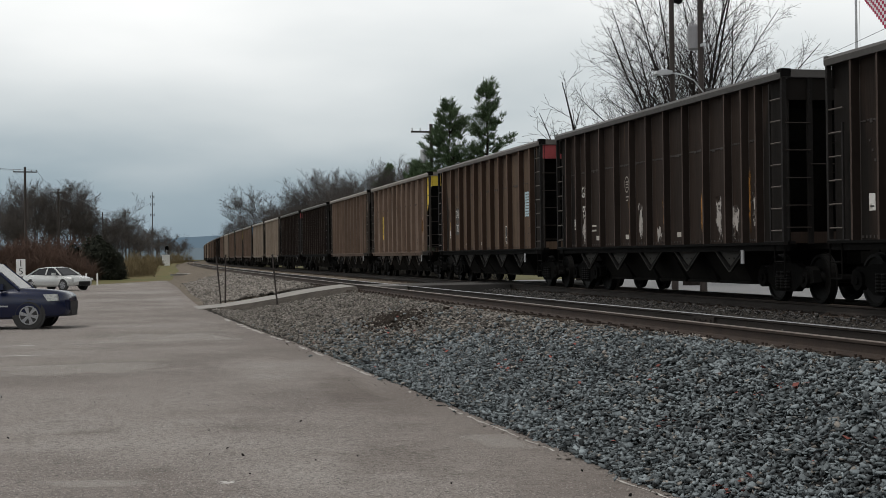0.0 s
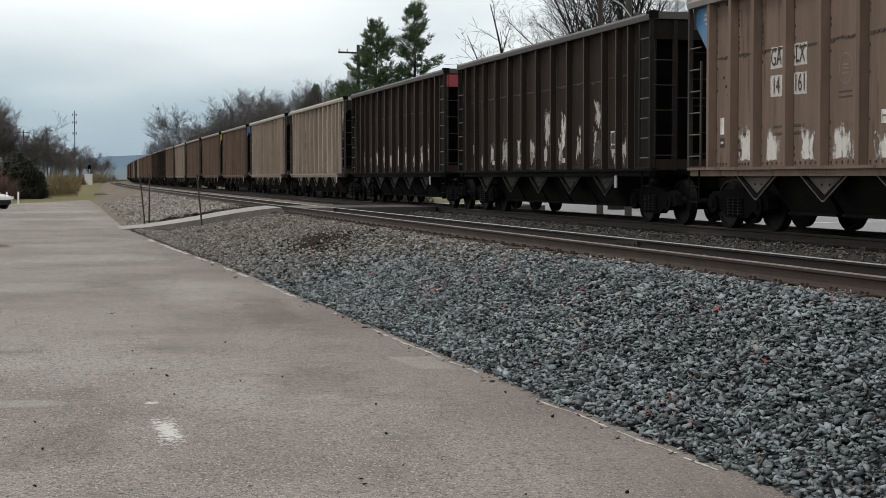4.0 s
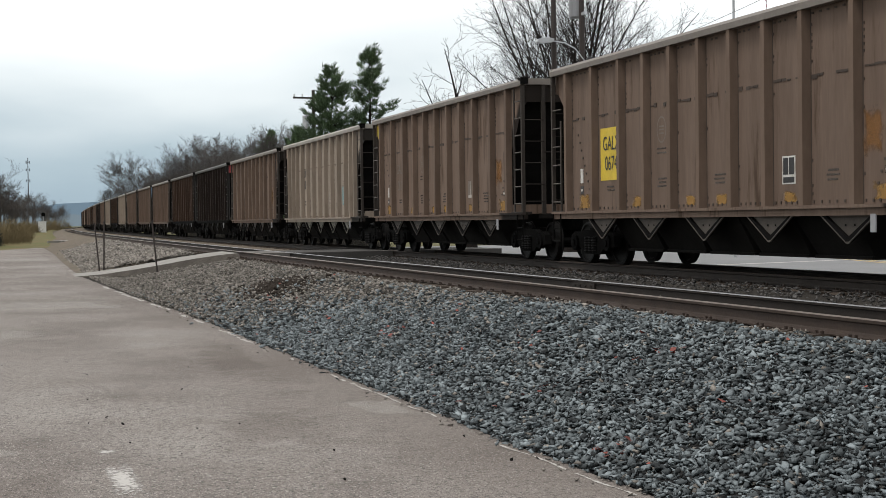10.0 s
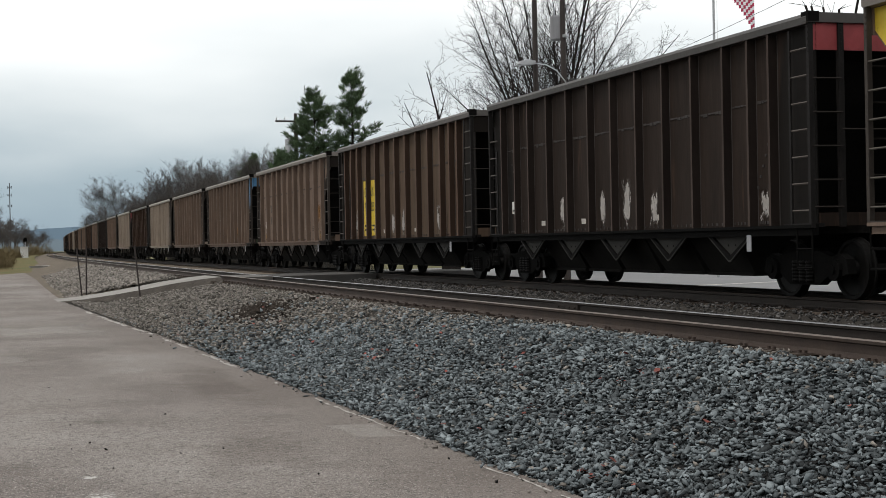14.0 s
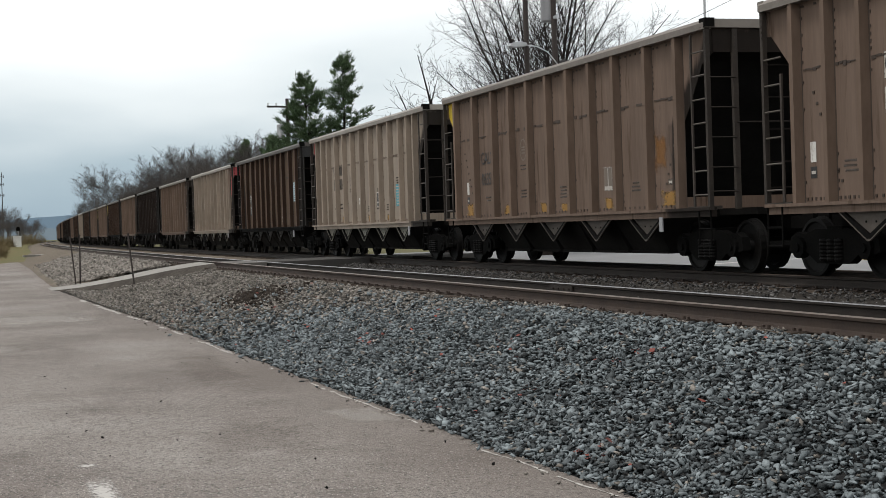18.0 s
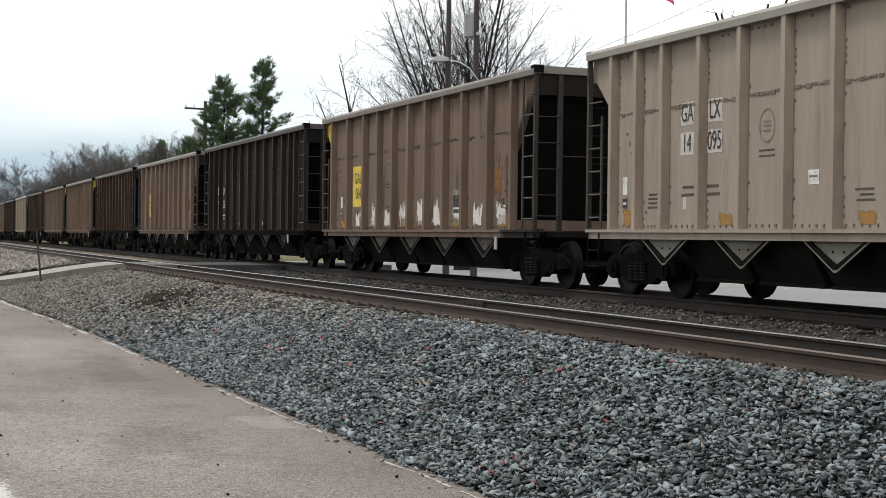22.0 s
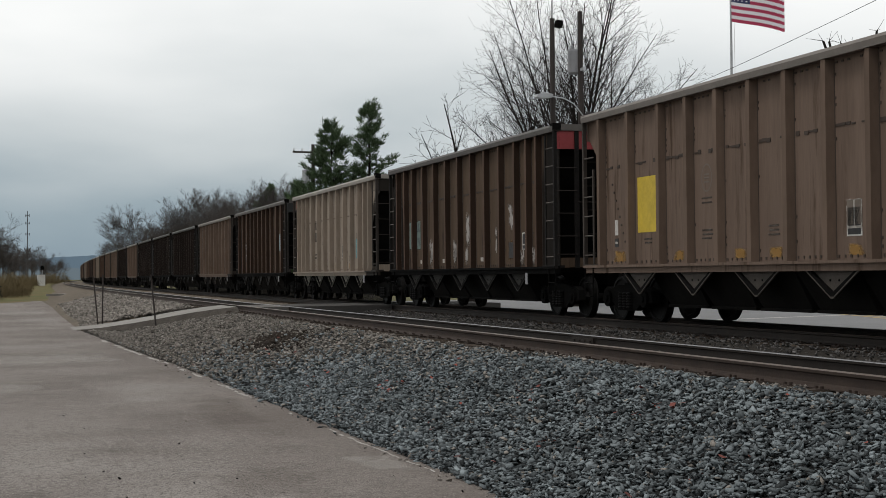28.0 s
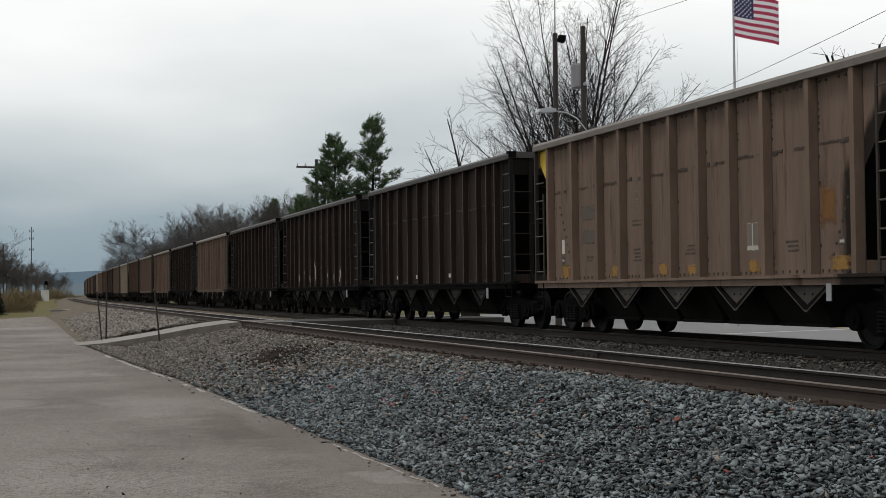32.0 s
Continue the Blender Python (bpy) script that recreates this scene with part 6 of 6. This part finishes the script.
    for z in (22.5, 27.5, 31.0):
        for k in range(8):
            r = Mesh()
            a = k * math.pi / 4
            r.box(math.cos(a) * 0.9 - 0.08, math.cos(a) * 0.9 + 0.08, math.sin(a) * 0.9 - 0.08, math.sin(a) * 0.9 + 0.08, z - 0.6, z + 0.6)
            r.tube((0, 0, z), (math.cos(a) * 0.9, math.sin(a) * 0.9, z), 0.05, 0.07, 4)
            part("antenna", r, "wire", mast)


# ---- flag ----
FLAG = []


def build_flag():
    pole = thing("flagpole", "slim pale metal flagpole with a gold ball", "flagpole", pose(0.5355 * 46, 46, -0.5))
    part("pole", Mesh().tube((0, 0, 0), (0, 0, 12.4), 0.06, 0.035, 10), "grey_metal", pole)
    part("finial", Mesh().lathe([(0.01, 12.4), (0.07, 12.45), (0.09, 12.52), (0.06, 12.6), (0.01, 12.63)], 2, 10), "decal_yellow", pole)
    part("halyard", Mesh().tube((0.12, -0.1, 0.8), (0.08, -0.06, 12.2), 0.008, 0.008, 4), "white_paint", pole)
    flag = thing("flag", "red, white and blue striped flag with white stars, flying", "flag", pose(0.5355 * 46, 46, 9.72))
    n, w, h = 24, 2.0, 1.5
    for i in range(n):
        me = Mesh()
        s = w / n
        for k in range(13):
            z0, z1 = h - h * (k + 1) / 13, h - h * k / 13
            blue = i < n * 0.4 and k < 7
            me.add([(0, -0.004, z0), (s, -0.004, z0), (s, -0.004, z1), (0, -0.004, z1)], [(0, 1, 2, 3)], 2 if blue else k % 2)
            me.add([(0, 0.004, z0), (s, 0.004, z0), (s, 0.004, z1), (0, 0.004, z1)], [(3, 2, 1, 0)], 2 if blue else k % 2)
        if i < n * 0.4 and i < 9:
            for k in range(4 + (i + 1) % 2):
                cx, cz = s * 0.5, h - (k + (0.5 if i % 2 == 0 else 1.0)) * h * 7 / 13 / 5
                pts = [(cx + (0.04 if j % 2 == 0 else 0.017) * math.sin(j * math.pi / 5), -0.007, cz + (0.04 if j % 2 == 0 else 0.017) * math.cos(j * math.pi / 5)) for j in range(10)]
                me.add(pts, [tuple(range(10))[::-1]], 1)
        FLAG.append(part("flag_panel", me, ("flag_red", "flag_white", "flag_blue"), flag))


def flag_rows(times):
    """The panels' poses: a chain that swings round with the wind and ripples."""
    rows = [[] for _ in FLAG]
    n = len(FLAG)
    s = 2.0 / n
    for t in times:
        calm = max(0.0, min(1.0, (t - 15) / 8))
        base = radians(-80 + 44 * calm) - radians(22) * calm * math.cos(math.pi * (t - 30))
        x = y = z = 0.0
        for i in range(n):
            f = i / (n - 1)
            a = base + (0.15 + 0.75 * f) * math.sin(2 * math.pi * (0.85 * t) - 5.2 * f) * (0.5 + 0.5 * calm) + 0.18 * math.sin(5.1 * t - 9 * f)
            droop = radians(12 + 8 * (1 - calm) + 30 * f * (1 - calm) + 12 * f) + 0.10 * math.sin(3 * t + 4 * f)
            rows[i].append((t, Matrix.Translation((x, y, z)) @ Euler((0, 0, a)).to_matrix().to_4x4()))
            x += s * math.cos(a)
            y += s * math.sin(a)
            z -= s * math.tan(droop)
    return rows


# ---- vehicles on the lot ----
def loft(sections):
    """Skin over cross-sections of equal point counts, closed at both ends."""
    me = Mesh()
    n = len(sections[0])
    for s in sections:
        me.v += [tuple(p) for p in s]
    for k in range(len(sections) - 1):
        for i in range(n):
            a, b = k * n + i, k * n + (i + 1) % n
            me.f.append((a, b, b + n, a + n))
            me.m.append(0)
    me.f += [tuple(range(n))[::-1], tuple(range((len(sections) - 1) * n, len(sections) * n))]
    me.m += [0, 0]
    return me


def vehicle(name, label, m, paint, L, W, R, stations, roof, axles, lamps):
    """stations: x, bottom, shoulder height, half width; roof: x, belt, top, half width at belt and top."""
    t = thing(name, label, "car", m)
    secs = []
    for x, zb, zs, w in stations:
        secs.append([(x, -w * 0.92, zb), (x, -w, zb + 0.12), (x, -w, zb + (zs - zb) * 0.65), (x, -w * 0.93, zs), (x, 0, zs + 0.03), (x, w * 0.93, zs), (x, w, zb + (zs - zb) * 0.65), (x, w, zb + 0.12), (x, w * 0.92, zb)][::-1])
    body = loft(secs)
    ob = part("body", body, paint, t)
    for pl in ob.data.polygons:
        pl.use_smooth = True
    secs = [[(x, -wb, zb), (x, -wt, zt - 0.05), (x, -wt * 0.85, zt), (x, wt * 0.85, zt), (x, wt, zt - 0.05), (x, wb, zb)][::-1] for x, zb, zt, wb, wt in roof]
    part("glasshouse", loft(secs), "dark_glass", t, "dark tinted windows")
    # roof skin and pillars
    top = [r for r in roof if r[2] - r[1] > 0.3]
    rs = Mesh()
    for (xa, _, za, _, wa), (xb, _, zb2, _, wb2) in zip(top, top[1:]):
        rs.add([(xa, -wa * 0.98, za - 0.03), (xb, -wb2 * 0.98, zb2 - 0.03), (xb, -wb2 * 0.8, zb2 + 0.02), (xa, -wa * 0.8, za + 0.02), (xb, wb2 * 0.8, zb2 + 0.02), (xa, wa * 0.8, za + 0.02), (xb, wb2 * 0.98, zb2 - 0.03), (xa, wa * 0.98, za - 0.03)],
               [(0, 1, 2, 3), (3, 2, 4, 5), (5, 4, 6, 7)])
    part("roof", rs, paint, t)
    for s in (-1, 1):
        for r0, r1 in ((roof[0], top[0]), (roof[-1], top[-1])):
            part("pillar", Mesh().tube((r0[0], s * r0[3] * 0.99, r0[1]), (r1[0], s * r1[4] * 0.99, r1[2] - 0.03), 0.045, 0.04, 6), paint, t)
        mid = top[len(top) // 2]
        part("pillar", Mesh().tube((mid[0], s * mid[3] * 1.005, mid[1]), (mid[0], s * mid[4] * 1.0, mid[2] - 0.03), 0.05, 0.045, 6), paint, t)
        part("mirror", Mesh().box(roof[-1][0] - 0.55, roof[-1][0] - 0.38, s * (W / 2) - 0.02 if s > 0 else s * (W / 2) - 0.18, s * (W / 2) + 0.18 if s > 0 else s * (W / 2) + 0.02, roof[-1][1] + 0.02, roof[-1][1] + 0.17), paint, t)
        part("side_trim", Mesh().box(-L * 0.22, L * 0.18, s * W / 2 - 0.012, s * W / 2 + 0.012, R * 1.6, R * 1.6 + 0.04), "grey_metal", t)
        for ax in axles:
            wl = part("wheel", Mesh().lathe([(R * 0.62, -0.09), (R * 0.95, -0.11), (R, -0.07), (R, 0.07), (R * 0.95, 0.11), (R * 0.62, 0.09)], 1, 28, (ax, s * (W / 2 - 0.11), R)), "rubber", t, "black tyre on an alloy rim")
            rim = Mesh()
            yo = s * (W / 2 - 0.005)
            rim.lathe([(R * 0.66, min(yo, yo - s * 0.12)), (R * 0.66, max(yo, yo - s * 0.12) - (0.03 if s > 0 else 0.0))], 1, 24, (ax, 0, R), 1)
            for k in range(6):
                a = k * 2 * math.pi / 6 + 0.3
                c, sn = math.cos(a), math.sin(a)
                p = [(-0.03, 0.04), (0.03, 0.04), (0.055, R * 0.66), (-0.055, R * 0.66)]
                q = [(ax + u * c - v * sn, R + u * sn + v * c) for u, v in p]
                rim.add([(x, yo - s * 0.03, z) for x, z in q] + [(x, yo + s * 0.012, z) for x, z in q], [(0, 1, 2, 3), (4, 7, 6, 5), (0, 4, 5, 1), (1, 5, 6, 2), (2, 6, 7, 3), (3, 7, 4, 0)])
            for k in range(24):
                a0, a1 = k * math.pi / 12, (k + 1) * math.pi / 12
                rim.add([(ax + r * math.cos(a), yo + s * 0.008, R + r * math.sin(a)) for a, r in ((a0, R * 0.6), (a1, R * 0.6), (a1, R * 0.68), (a0, R * 0.68))], [(0, 1, 2, 3) if s < 0 else (3, 2, 1, 0)])
            rim.lathe([(R * 0.17, min(yo - s * 0.03, yo + s * 0.02)), (R * 0.17, max(yo - s * 0.03, yo + s * 0.02))], 1, 12, (ax, 0, R))
            part("rim", rim, ("alloy", "rubber"), wl, "bright six-spoke alloy rim")
            arch = Mesh().lathe([(R * 1.16, -0.02), (R * 1.16, 0.02)], 1, 24, (ax, s * (W / 2 - 0.03), R * 1.02))
            part("wheel_arch", arch, "rubber", t)
        for x, z, a, b in lamps:
            part("headlight" if x > 0 else "tail_light", Mesh().prism([(x - a, z - b), (x + 0.02, z - b * 0.8), (x - 0.02, z + b), (x - a * 1.5, z + b * 0.9)], 1, s * W / 2 - 0.3 if s > 0 else s * W / 2 - 0.012, s * W / 2 + 0.012 if s > 0 else s * W / 2 + 0.3), "car_silver" if x > 0 else "decal_red", t)
    xf = stations[-1][0]
    part("grille", Mesh().box(xf - 0.02, xf + 0.03, -W * 0.26, W * 0.26, stations[-1][2] - 0.32, stations[-1][2] - 0.08), "rubber", t)
    part("bumper", Mesh().prism([(xf - 0.3, -W * 0.36), (xf - 0.06, -W * 0.3), (xf + 0.03, -W * 0.2), (xf + 0.03, W * 0.2), (xf - 0.06, W * 0.3), (xf - 0.3, W * 0.36)], 2, stations[-1][1] - 0.08, stations[-1][1] + 0.12), "rubber", t)
    return t


def build_vehicles():
    vehicle("suv", "dark blue sport utility car with bright alloy wheels, parked", pose(-3.75, 42.95, LOT + 0.006, 0, 0, -9), "car_navy", 4.8, 1.95, 0.385,
            [(-2.35, 0.45, 0.85, 0.85), (-2.25, 0.32, 1.02, 0.95), (-1.0, 0.28, 1.08, 0.975), (0.6, 0.28, 1.08, 0.975), (1.0, 0.28, 1.10, 0.975), (1.75, 0.30, 1.05, 0.965), (2.08, 0.33, 1.01, 0.92), (2.28, 0.35, 0.96, 0.82), (2.40, 0.38, 0.9, 0.66), (2.45, 0.42, 0.82, 0.5)],
            [(-2.2, 1.02, 1.06, 0.9, 0.86), (-1.95, 1.05, 1.76, 0.92, 0.74), (-0.5, 1.07, 1.84, 0.93, 0.76), (0.35, 1.08, 1.8, 0.93, 0.75), (1.15, 1.08, 1.12, 0.9, 0.8)], (-1.42, 1.42), [(2.2, 0.86, 0.26, 0.1)])
    vehicle("sedan", "silver four-door sedan parked at the lot's far side", pose(-3.95, 95, LOT + 0.006, 0, 0, -44), "car_silver", 4.7, 1.8, 0.33,
            [(-2.32, 0.42, 0.82, 0.74), (-2.15, 0.28, 0.95, 0.86), (-1.0, 0.24, 0.97, 0.9), (0.7, 0.24, 0.95, 0.9), (1.7, 0.26, 0.86, 0.88), (2.15, 0.28, 0.76, 0.8), (2.35, 0.36, 0.64, 0.66)],
            [(-1.75, 0.93, 0.97, 0.8, 0.74), (-0.95, 0.95, 1.38, 0.84, 0.62), (-0.1, 0.95, 1.44, 0.85, 0.64), (0.45, 0.95, 1.40, 0.85, 0.62), (1.2, 0.93, 0.97, 0.82, 0.72)], (-1.38, 1.4), [(2.2, 0.68, 0.3, 0.08)])


# ---- small things of the lot and verge ----
def build_small():
    for (x, y, z), (tx, ty, tz), lab in (((3.74, 57.0, -0.9), (3.56, 57.0, 1.0), "thin dark leaning metal post"), ((3.88, 57.1, -0.9), (3.92, 57.1, 1.055), "thin dark upright metal post"), ((5.18, 50.1, -0.68), (5.02, 50.1, 1.03), "thin dark metal post with a pale cap")):
        p = thing("metal_post", lab + " beside the crossing path", "post", pose(x, y, z), "posts at the crossing")
        d = Vector((tx - x, ty - y, tz - z))
        part("post", Mesh().tube((0, 0, -0.15), d, 0.03, 0.028, 6), "pole_wood", p)
        part("cap", Mesh().lathe([(0.028, -0.02), (0.034, 0.0), (0.034, 0.04), (0.015, 0.05)], 2, 8, tuple(d)), "pole_wood", p)
    s = thing("number_sign", "white upright sign with a black 1 above a 5", "sign", pose(-6.45, 100, LOT))
    part("post", Mesh().box(-0.04, 0.04, 0.02, 0.08, 0, 2.0), "grey_metal", s)
    part("board", Mesh().box(-0.29, 0.29, -0.02, 0.02, 0.86, 1.98), "white_paint", s)
    for ch, z in (("1", 1.68), ("5", 1.16)):
        me = letters(ch, 0.42)
        me.transform(Matrix(((1.1, 0, 0, 0), (0, 0, -1, -0.03), (0, 1, 0, z), (0, 0, 0, 1))))
        me.materials.append(M["decal_black"])
        part("figure", me, "", s)
    for x in (-2.55, -1.75):
        solid("marker_post", Mesh().lathe([(0.06, 0), (0.06, 0.85), (0.03, 0.92)], 2, 8), "white_paint", "short white marker post at the lot's edge", "post", m=pose(x, 111, LOT - 0.02), group="marker posts")
    c = thing("signal_cabinet", "white metal trackside signal cabinet", "cabinet", pose(8.7, 300, -0.75))
    part("body", Mesh().box(-0.75, 0.75, -0.5, 0.5, 0.15, 2.35), "white_paint", c)
    part("roof", Mesh().prism([(-0.85, 2.35), (0.85, 2.35), (0.7, 2.5), (-0.7, 2.5)], 1, -0.6, 0.6), "white_paint", c)
    part("door", Mesh().box(-0.35, 0.35, -0.53, -0.5, 0.3, 2.2), "white_paint", c)
    part("plinth", Mesh().box(-0.8, 0.8, -0.55, 0.55, 0, 0.15), "concrete", c)
    g = thing("railway_signal", "black railway signal head on a slim mast", "signal", pose(9.0, 303, -0.75))
    part("mast", Mesh().tube((0, 0, 0), (0, 0, 4.2), 0.08, 0.07, 8), "grey_metal", g)
    part("head", Mesh().prism([(-0.35, 3.5), (0.35, 3.5), (0.35, 4.1), (0.2, 4.3), (-0.2, 4.3), (-0.35, 4.1)], 1, -0.12, 0.12), "frame_black", g)
    for q in (-0.17, 0.17):
        part("hood", Mesh().lathe([(0.11, -0.3), (0.11, -0.12)], 1, 12, (q, 0, 3.85)), "frame_black", g)
    # broken ties dumped on the verge
    for i, (x, y, r) in enumerate(((5.6, 150, 30), (6.3, 152, -15), (6.9, 149, 8))):
        solid("old_tie", Mesh().box(-0.9, 0.9, -0.12, 0.12, 0, 0.2), "concrete", "pale broken railway tie lying on the verge", "tie", m=pose(x, y, -0.75, 4 * i, 0, r), group="dumped ties")
    # paint and patches on the lot
    rng = random.Random(9)
    def sheet(points, mname, label, cat="paint mark", name="paint_mark", lift=0.004):
        solid(name, Mesh().add([(x, y, LOT + lift) for x, y in points], [tuple(range(len(points)))]), mname, label, cat, "structure")
    sheet([(0.72, 12.38), (0.98, 12.36), (0.98, 12.62), (0.72, 12.64)], "lot_white", "worn white paint mark on the asphalt")
    sheet([(0.70, 10.1), (1.04, 10.1), (0.99, 10.9), (0.96, 12.05), (0.78, 12.05), (0.76, 10.9)], "lot_white", "worn white paint smear widening over the asphalt", lift=0.006)
    sheet([(-0.9, 12.5), (0.6, 12.4), (0.6, 12.95), (-0.9, 13.1)], "lot_pale", "pale scuffed band on the asphalt")
    sheet([(3.3, 13.5), (4.05, 13.6), (4.1, 15.3), (3.35, 15.2)], "lot_pale", "pale patch in the asphalt near its edge", "patch", "asphalt_patch")
    sheet([(-1.3, 33.0), (3.0, 33.0), (3.3, 38.6), (-1.3, 38.0)], "lot_pale", "broad pale concrete-like patch across the lot", "patch", "asphalt_patch")
    sheet([(-3.2, 24.5), (1.4, 24.2), (1.6, 27.6), (-3.0, 28.2)], "lot_pale", "pale worn area of the lot", "patch", "asphalt_patch")
    sheet([(-0.6, 9.3), (0.75, 9.2), (0.7, 11.9), (-0.7, 12.2)], "lot_brown", "brown stained area of the asphalt", "stain", "asphalt_stain")
    sheet([(1.3, 11.2), (3.2, 11.2), (3.4, 14.5), (1.5, 15.5)], "lot_brown", "faint brown stain across the asphalt", "stain", "asphalt_stain")
    sheet([(2.4, 16.5), (3.8, 16.5), (3.7, 25.0), (2.6, 23.0)], "lot_brown", "brown stain along the lot's edge", "stain", "asphalt_stain")
    # a thin broken line of white paint along the lot's edge
    me = Mesh()
    y = 8.6
    while y < 46:
        step = 0.10 + 0.006 * y
        if noise.noise((y * 0.55, 4.4, 0.0)) > -0.22 and rng.random() < 0.88:
            x, x2 = lot_edge(y) - 0.11, lot_edge(y + step) - 0.11
            w = (0.014 + 0.0018 * max(0.0, y - 14)) * rng.uniform(0.4, 1.25)
            me.add([(x - w, y, LOT + 0.0045), (x + w, y, LOT + 0.0045), (x2 + w, y + step * 0.97, LOT + 0.0045), (x2 - w, y + step * 0.97, LOT + 0.0045)], [(0, 1, 2, 3)])
        y += step
    solid("edge_line", me, "smear", "broken white line along the lot's edge", "painted line", "structure")
    for y, x0, x1 in ((33.8, -3.4, -1.9), (30.3, -2.9, -1.6), (37.6, -4.5, -2.9)):
        solid("bay_line", Mesh().add([(x0, y - 0.05, LOT + 0.004), (x1, y + 0.05, LOT + 0.004), (x1, y + 0.16, LOT + 0.004), (x0, y + 0.06, LOT + 0.004)], [(0, 1, 2, 3)]), "line_white", "faded white parking bay line", "painted line", "structure")
    # small dark pebbles strewn over the lot, fallen leaves over the stones
    def strew(r, n):
        return np.array([(r.uniform(-3, 3.9), 8 + 22 * r.random() ** 1.3, LOT + 0.01) for _ in range(n)])
    stones("pebbles", 60, strew, lambda p, r: 0.006 + 0.011 * r.random(len(p)), "grime", "small dark pebbles strewn over the asphalt", 21)
    stones("pebbles", 220, lambda r, n: np.array([(lot_edge(y) - abs(r.normal()) * 0.12, y, LOT + 0.012) for y in 8 + 35 * r.random(n)]), lambda p, r: 0.006 + 0.014 * r.random(len(p)), "stone_tan", "stray stones along the lot's edge", 22)
    lf = Mesh()
    for _ in range(150):
        y = 9 + 26 * rng.random() ** 1.2
        x = rng.uniform(lot_edge(y) + 0.1, 6.9)
        if rng.random() < 0.45:
            cx, cy = rng.choice(((5.2, 19.5), (5.0, 13.2), (4.6, 10.6), (5.9, 12.6), (5.6, 15.2)))
            x, y = cx + rng.gauss(0, 0.12), cy + rng.gauss(0, 0.2)
        z = max(bed_height(x, y), LOT) + 0.05
        a, s = rng.random() * 6.28, rng.uniform(0.016, 0.042)
        c, n2 = math.cos(a) * s, math.sin(a) * s
        lf.add([(x - c, y - n2, z), (x + n2, y - c, z + rng.uniform(0, s)), (x + c, y + n2, z + rng.uniform(0, s)), (x - n2, y + c, z)], [(0, 1, 2, 3)])
    solid("fallen_leaves", lf, "leaf_red", "dry red-brown leaves scattered over the ballast", "leaves", "stuff")
    # clods of dark earth on the shoulder
    stones("dark_clods", 900, lambda r, n: np.array([(x, y, bed_height(x, y) + 0.02) for x, y in zip(5.75 + 0.3 * r.normal(size=n), 31 + 0.95 * r.normal(size=n))]), lambda p, r: 0.02 + 0.04 * r.random(len(p)), "soil", "heap of dark earth clods on the shoulder", 23)


def build_far_side():
    """A pollarded tree, a kerb and low buildings glimpsed beyond the road."""
    t = thing("pollard_tree", "cut-back tree with bare stub branches", "tree", pose(31.0, 48, -0.5))
    rng = random.Random(3)
    part("trunk", Mesh().tube((0, 0, 0), (0, 0, 7.6), 0.3, 0.22, 8), "bark", t)
    st = Mesh()
    for i in range(11):
        a = rng.random() * 6.28
        b = Vector((math.cos(a) * 0.2, math.sin(a) * 0.2, 6.5 + rng.random() * 0.9))
        e = b + Vector((math.cos(a) * rng.uniform(0.3, 1.6), math.sin(a) * rng.uniform(0.3, 1.6), rng.uniform(2.4, 3.7)))
        st.tube(b, e, 0.07, 0.045, 6)
        for q in range(3):
            w = e + Vector((rng.gauss(0, 0.3), rng.gauss(0, 0.3), rng.uniform(0.0, 0.4)))
            st.tube(e, w, 0.012, 0.006, 3)
    part("stub_crown", st, "bark", t)
    bare_tree("small leafless tree beyond the road", pose(0.566 * 60, 60, -0.5), 31, stems=2, height=11.4, spread=0.6, levels=4, kids=4, thick=0.14, up=0.5, twig=0.01)
    solid("kerb", strip(lambda y: 16.0, lambda y: 16.15, -40, 47, -0.30, 8, thick=0.3), "concrete", "pale concrete kerb along the road", "kerb", "structure")


build_trees()
build_distance()
build_poles()
build_flag()
build_vehicles()
build_small()
build_far_side()

build_stones()


def motions():
    """The train rolls by at an even pace along the bend; its wheels turn with it."""
    def spot(k, t):
        y = FIRST + PITCH * k - BODY / 2 - SPEED * t - (AHEAD[k] if k < len(AHEAD) else 0.08)
        return pose(FAR_C + bend(y), y, 0, 0, 0, -math.degrees(math.atan(max(y, 0) / RADIUS)))
    for k, car in enumerate(TRAIN):
        walk(car, [(t, spot(k, t)) for t in (0, 4, 8, 12, 16, 20, 24, 28, 32)])
    for ob, rows in zip(FLAG, flag_rows([i * 0.25 for i in range(129)])):
        walk(ob, rows)
    wheels = [o for car in TRAIN for b in car.children if b.name.startswith("bogie") for o in b.children if o.name.startswith("wheelset")]
    turn = math.degrees(SPEED / WHEEL / FPS)
    walk(wheels[0], [(i / FPS, pose(0, 0, 0, turn * i)) for i in range(32 * FPS + 1)])
    keys = wheels[0].animation_data
    for o in wheels[1:]:
        o.rotation_mode = "QUATERNION"
        o.animation_data_create()
        o.animation_data.action = keys.action
        o.animation_data.action_slot = keys.action_slot


motions()
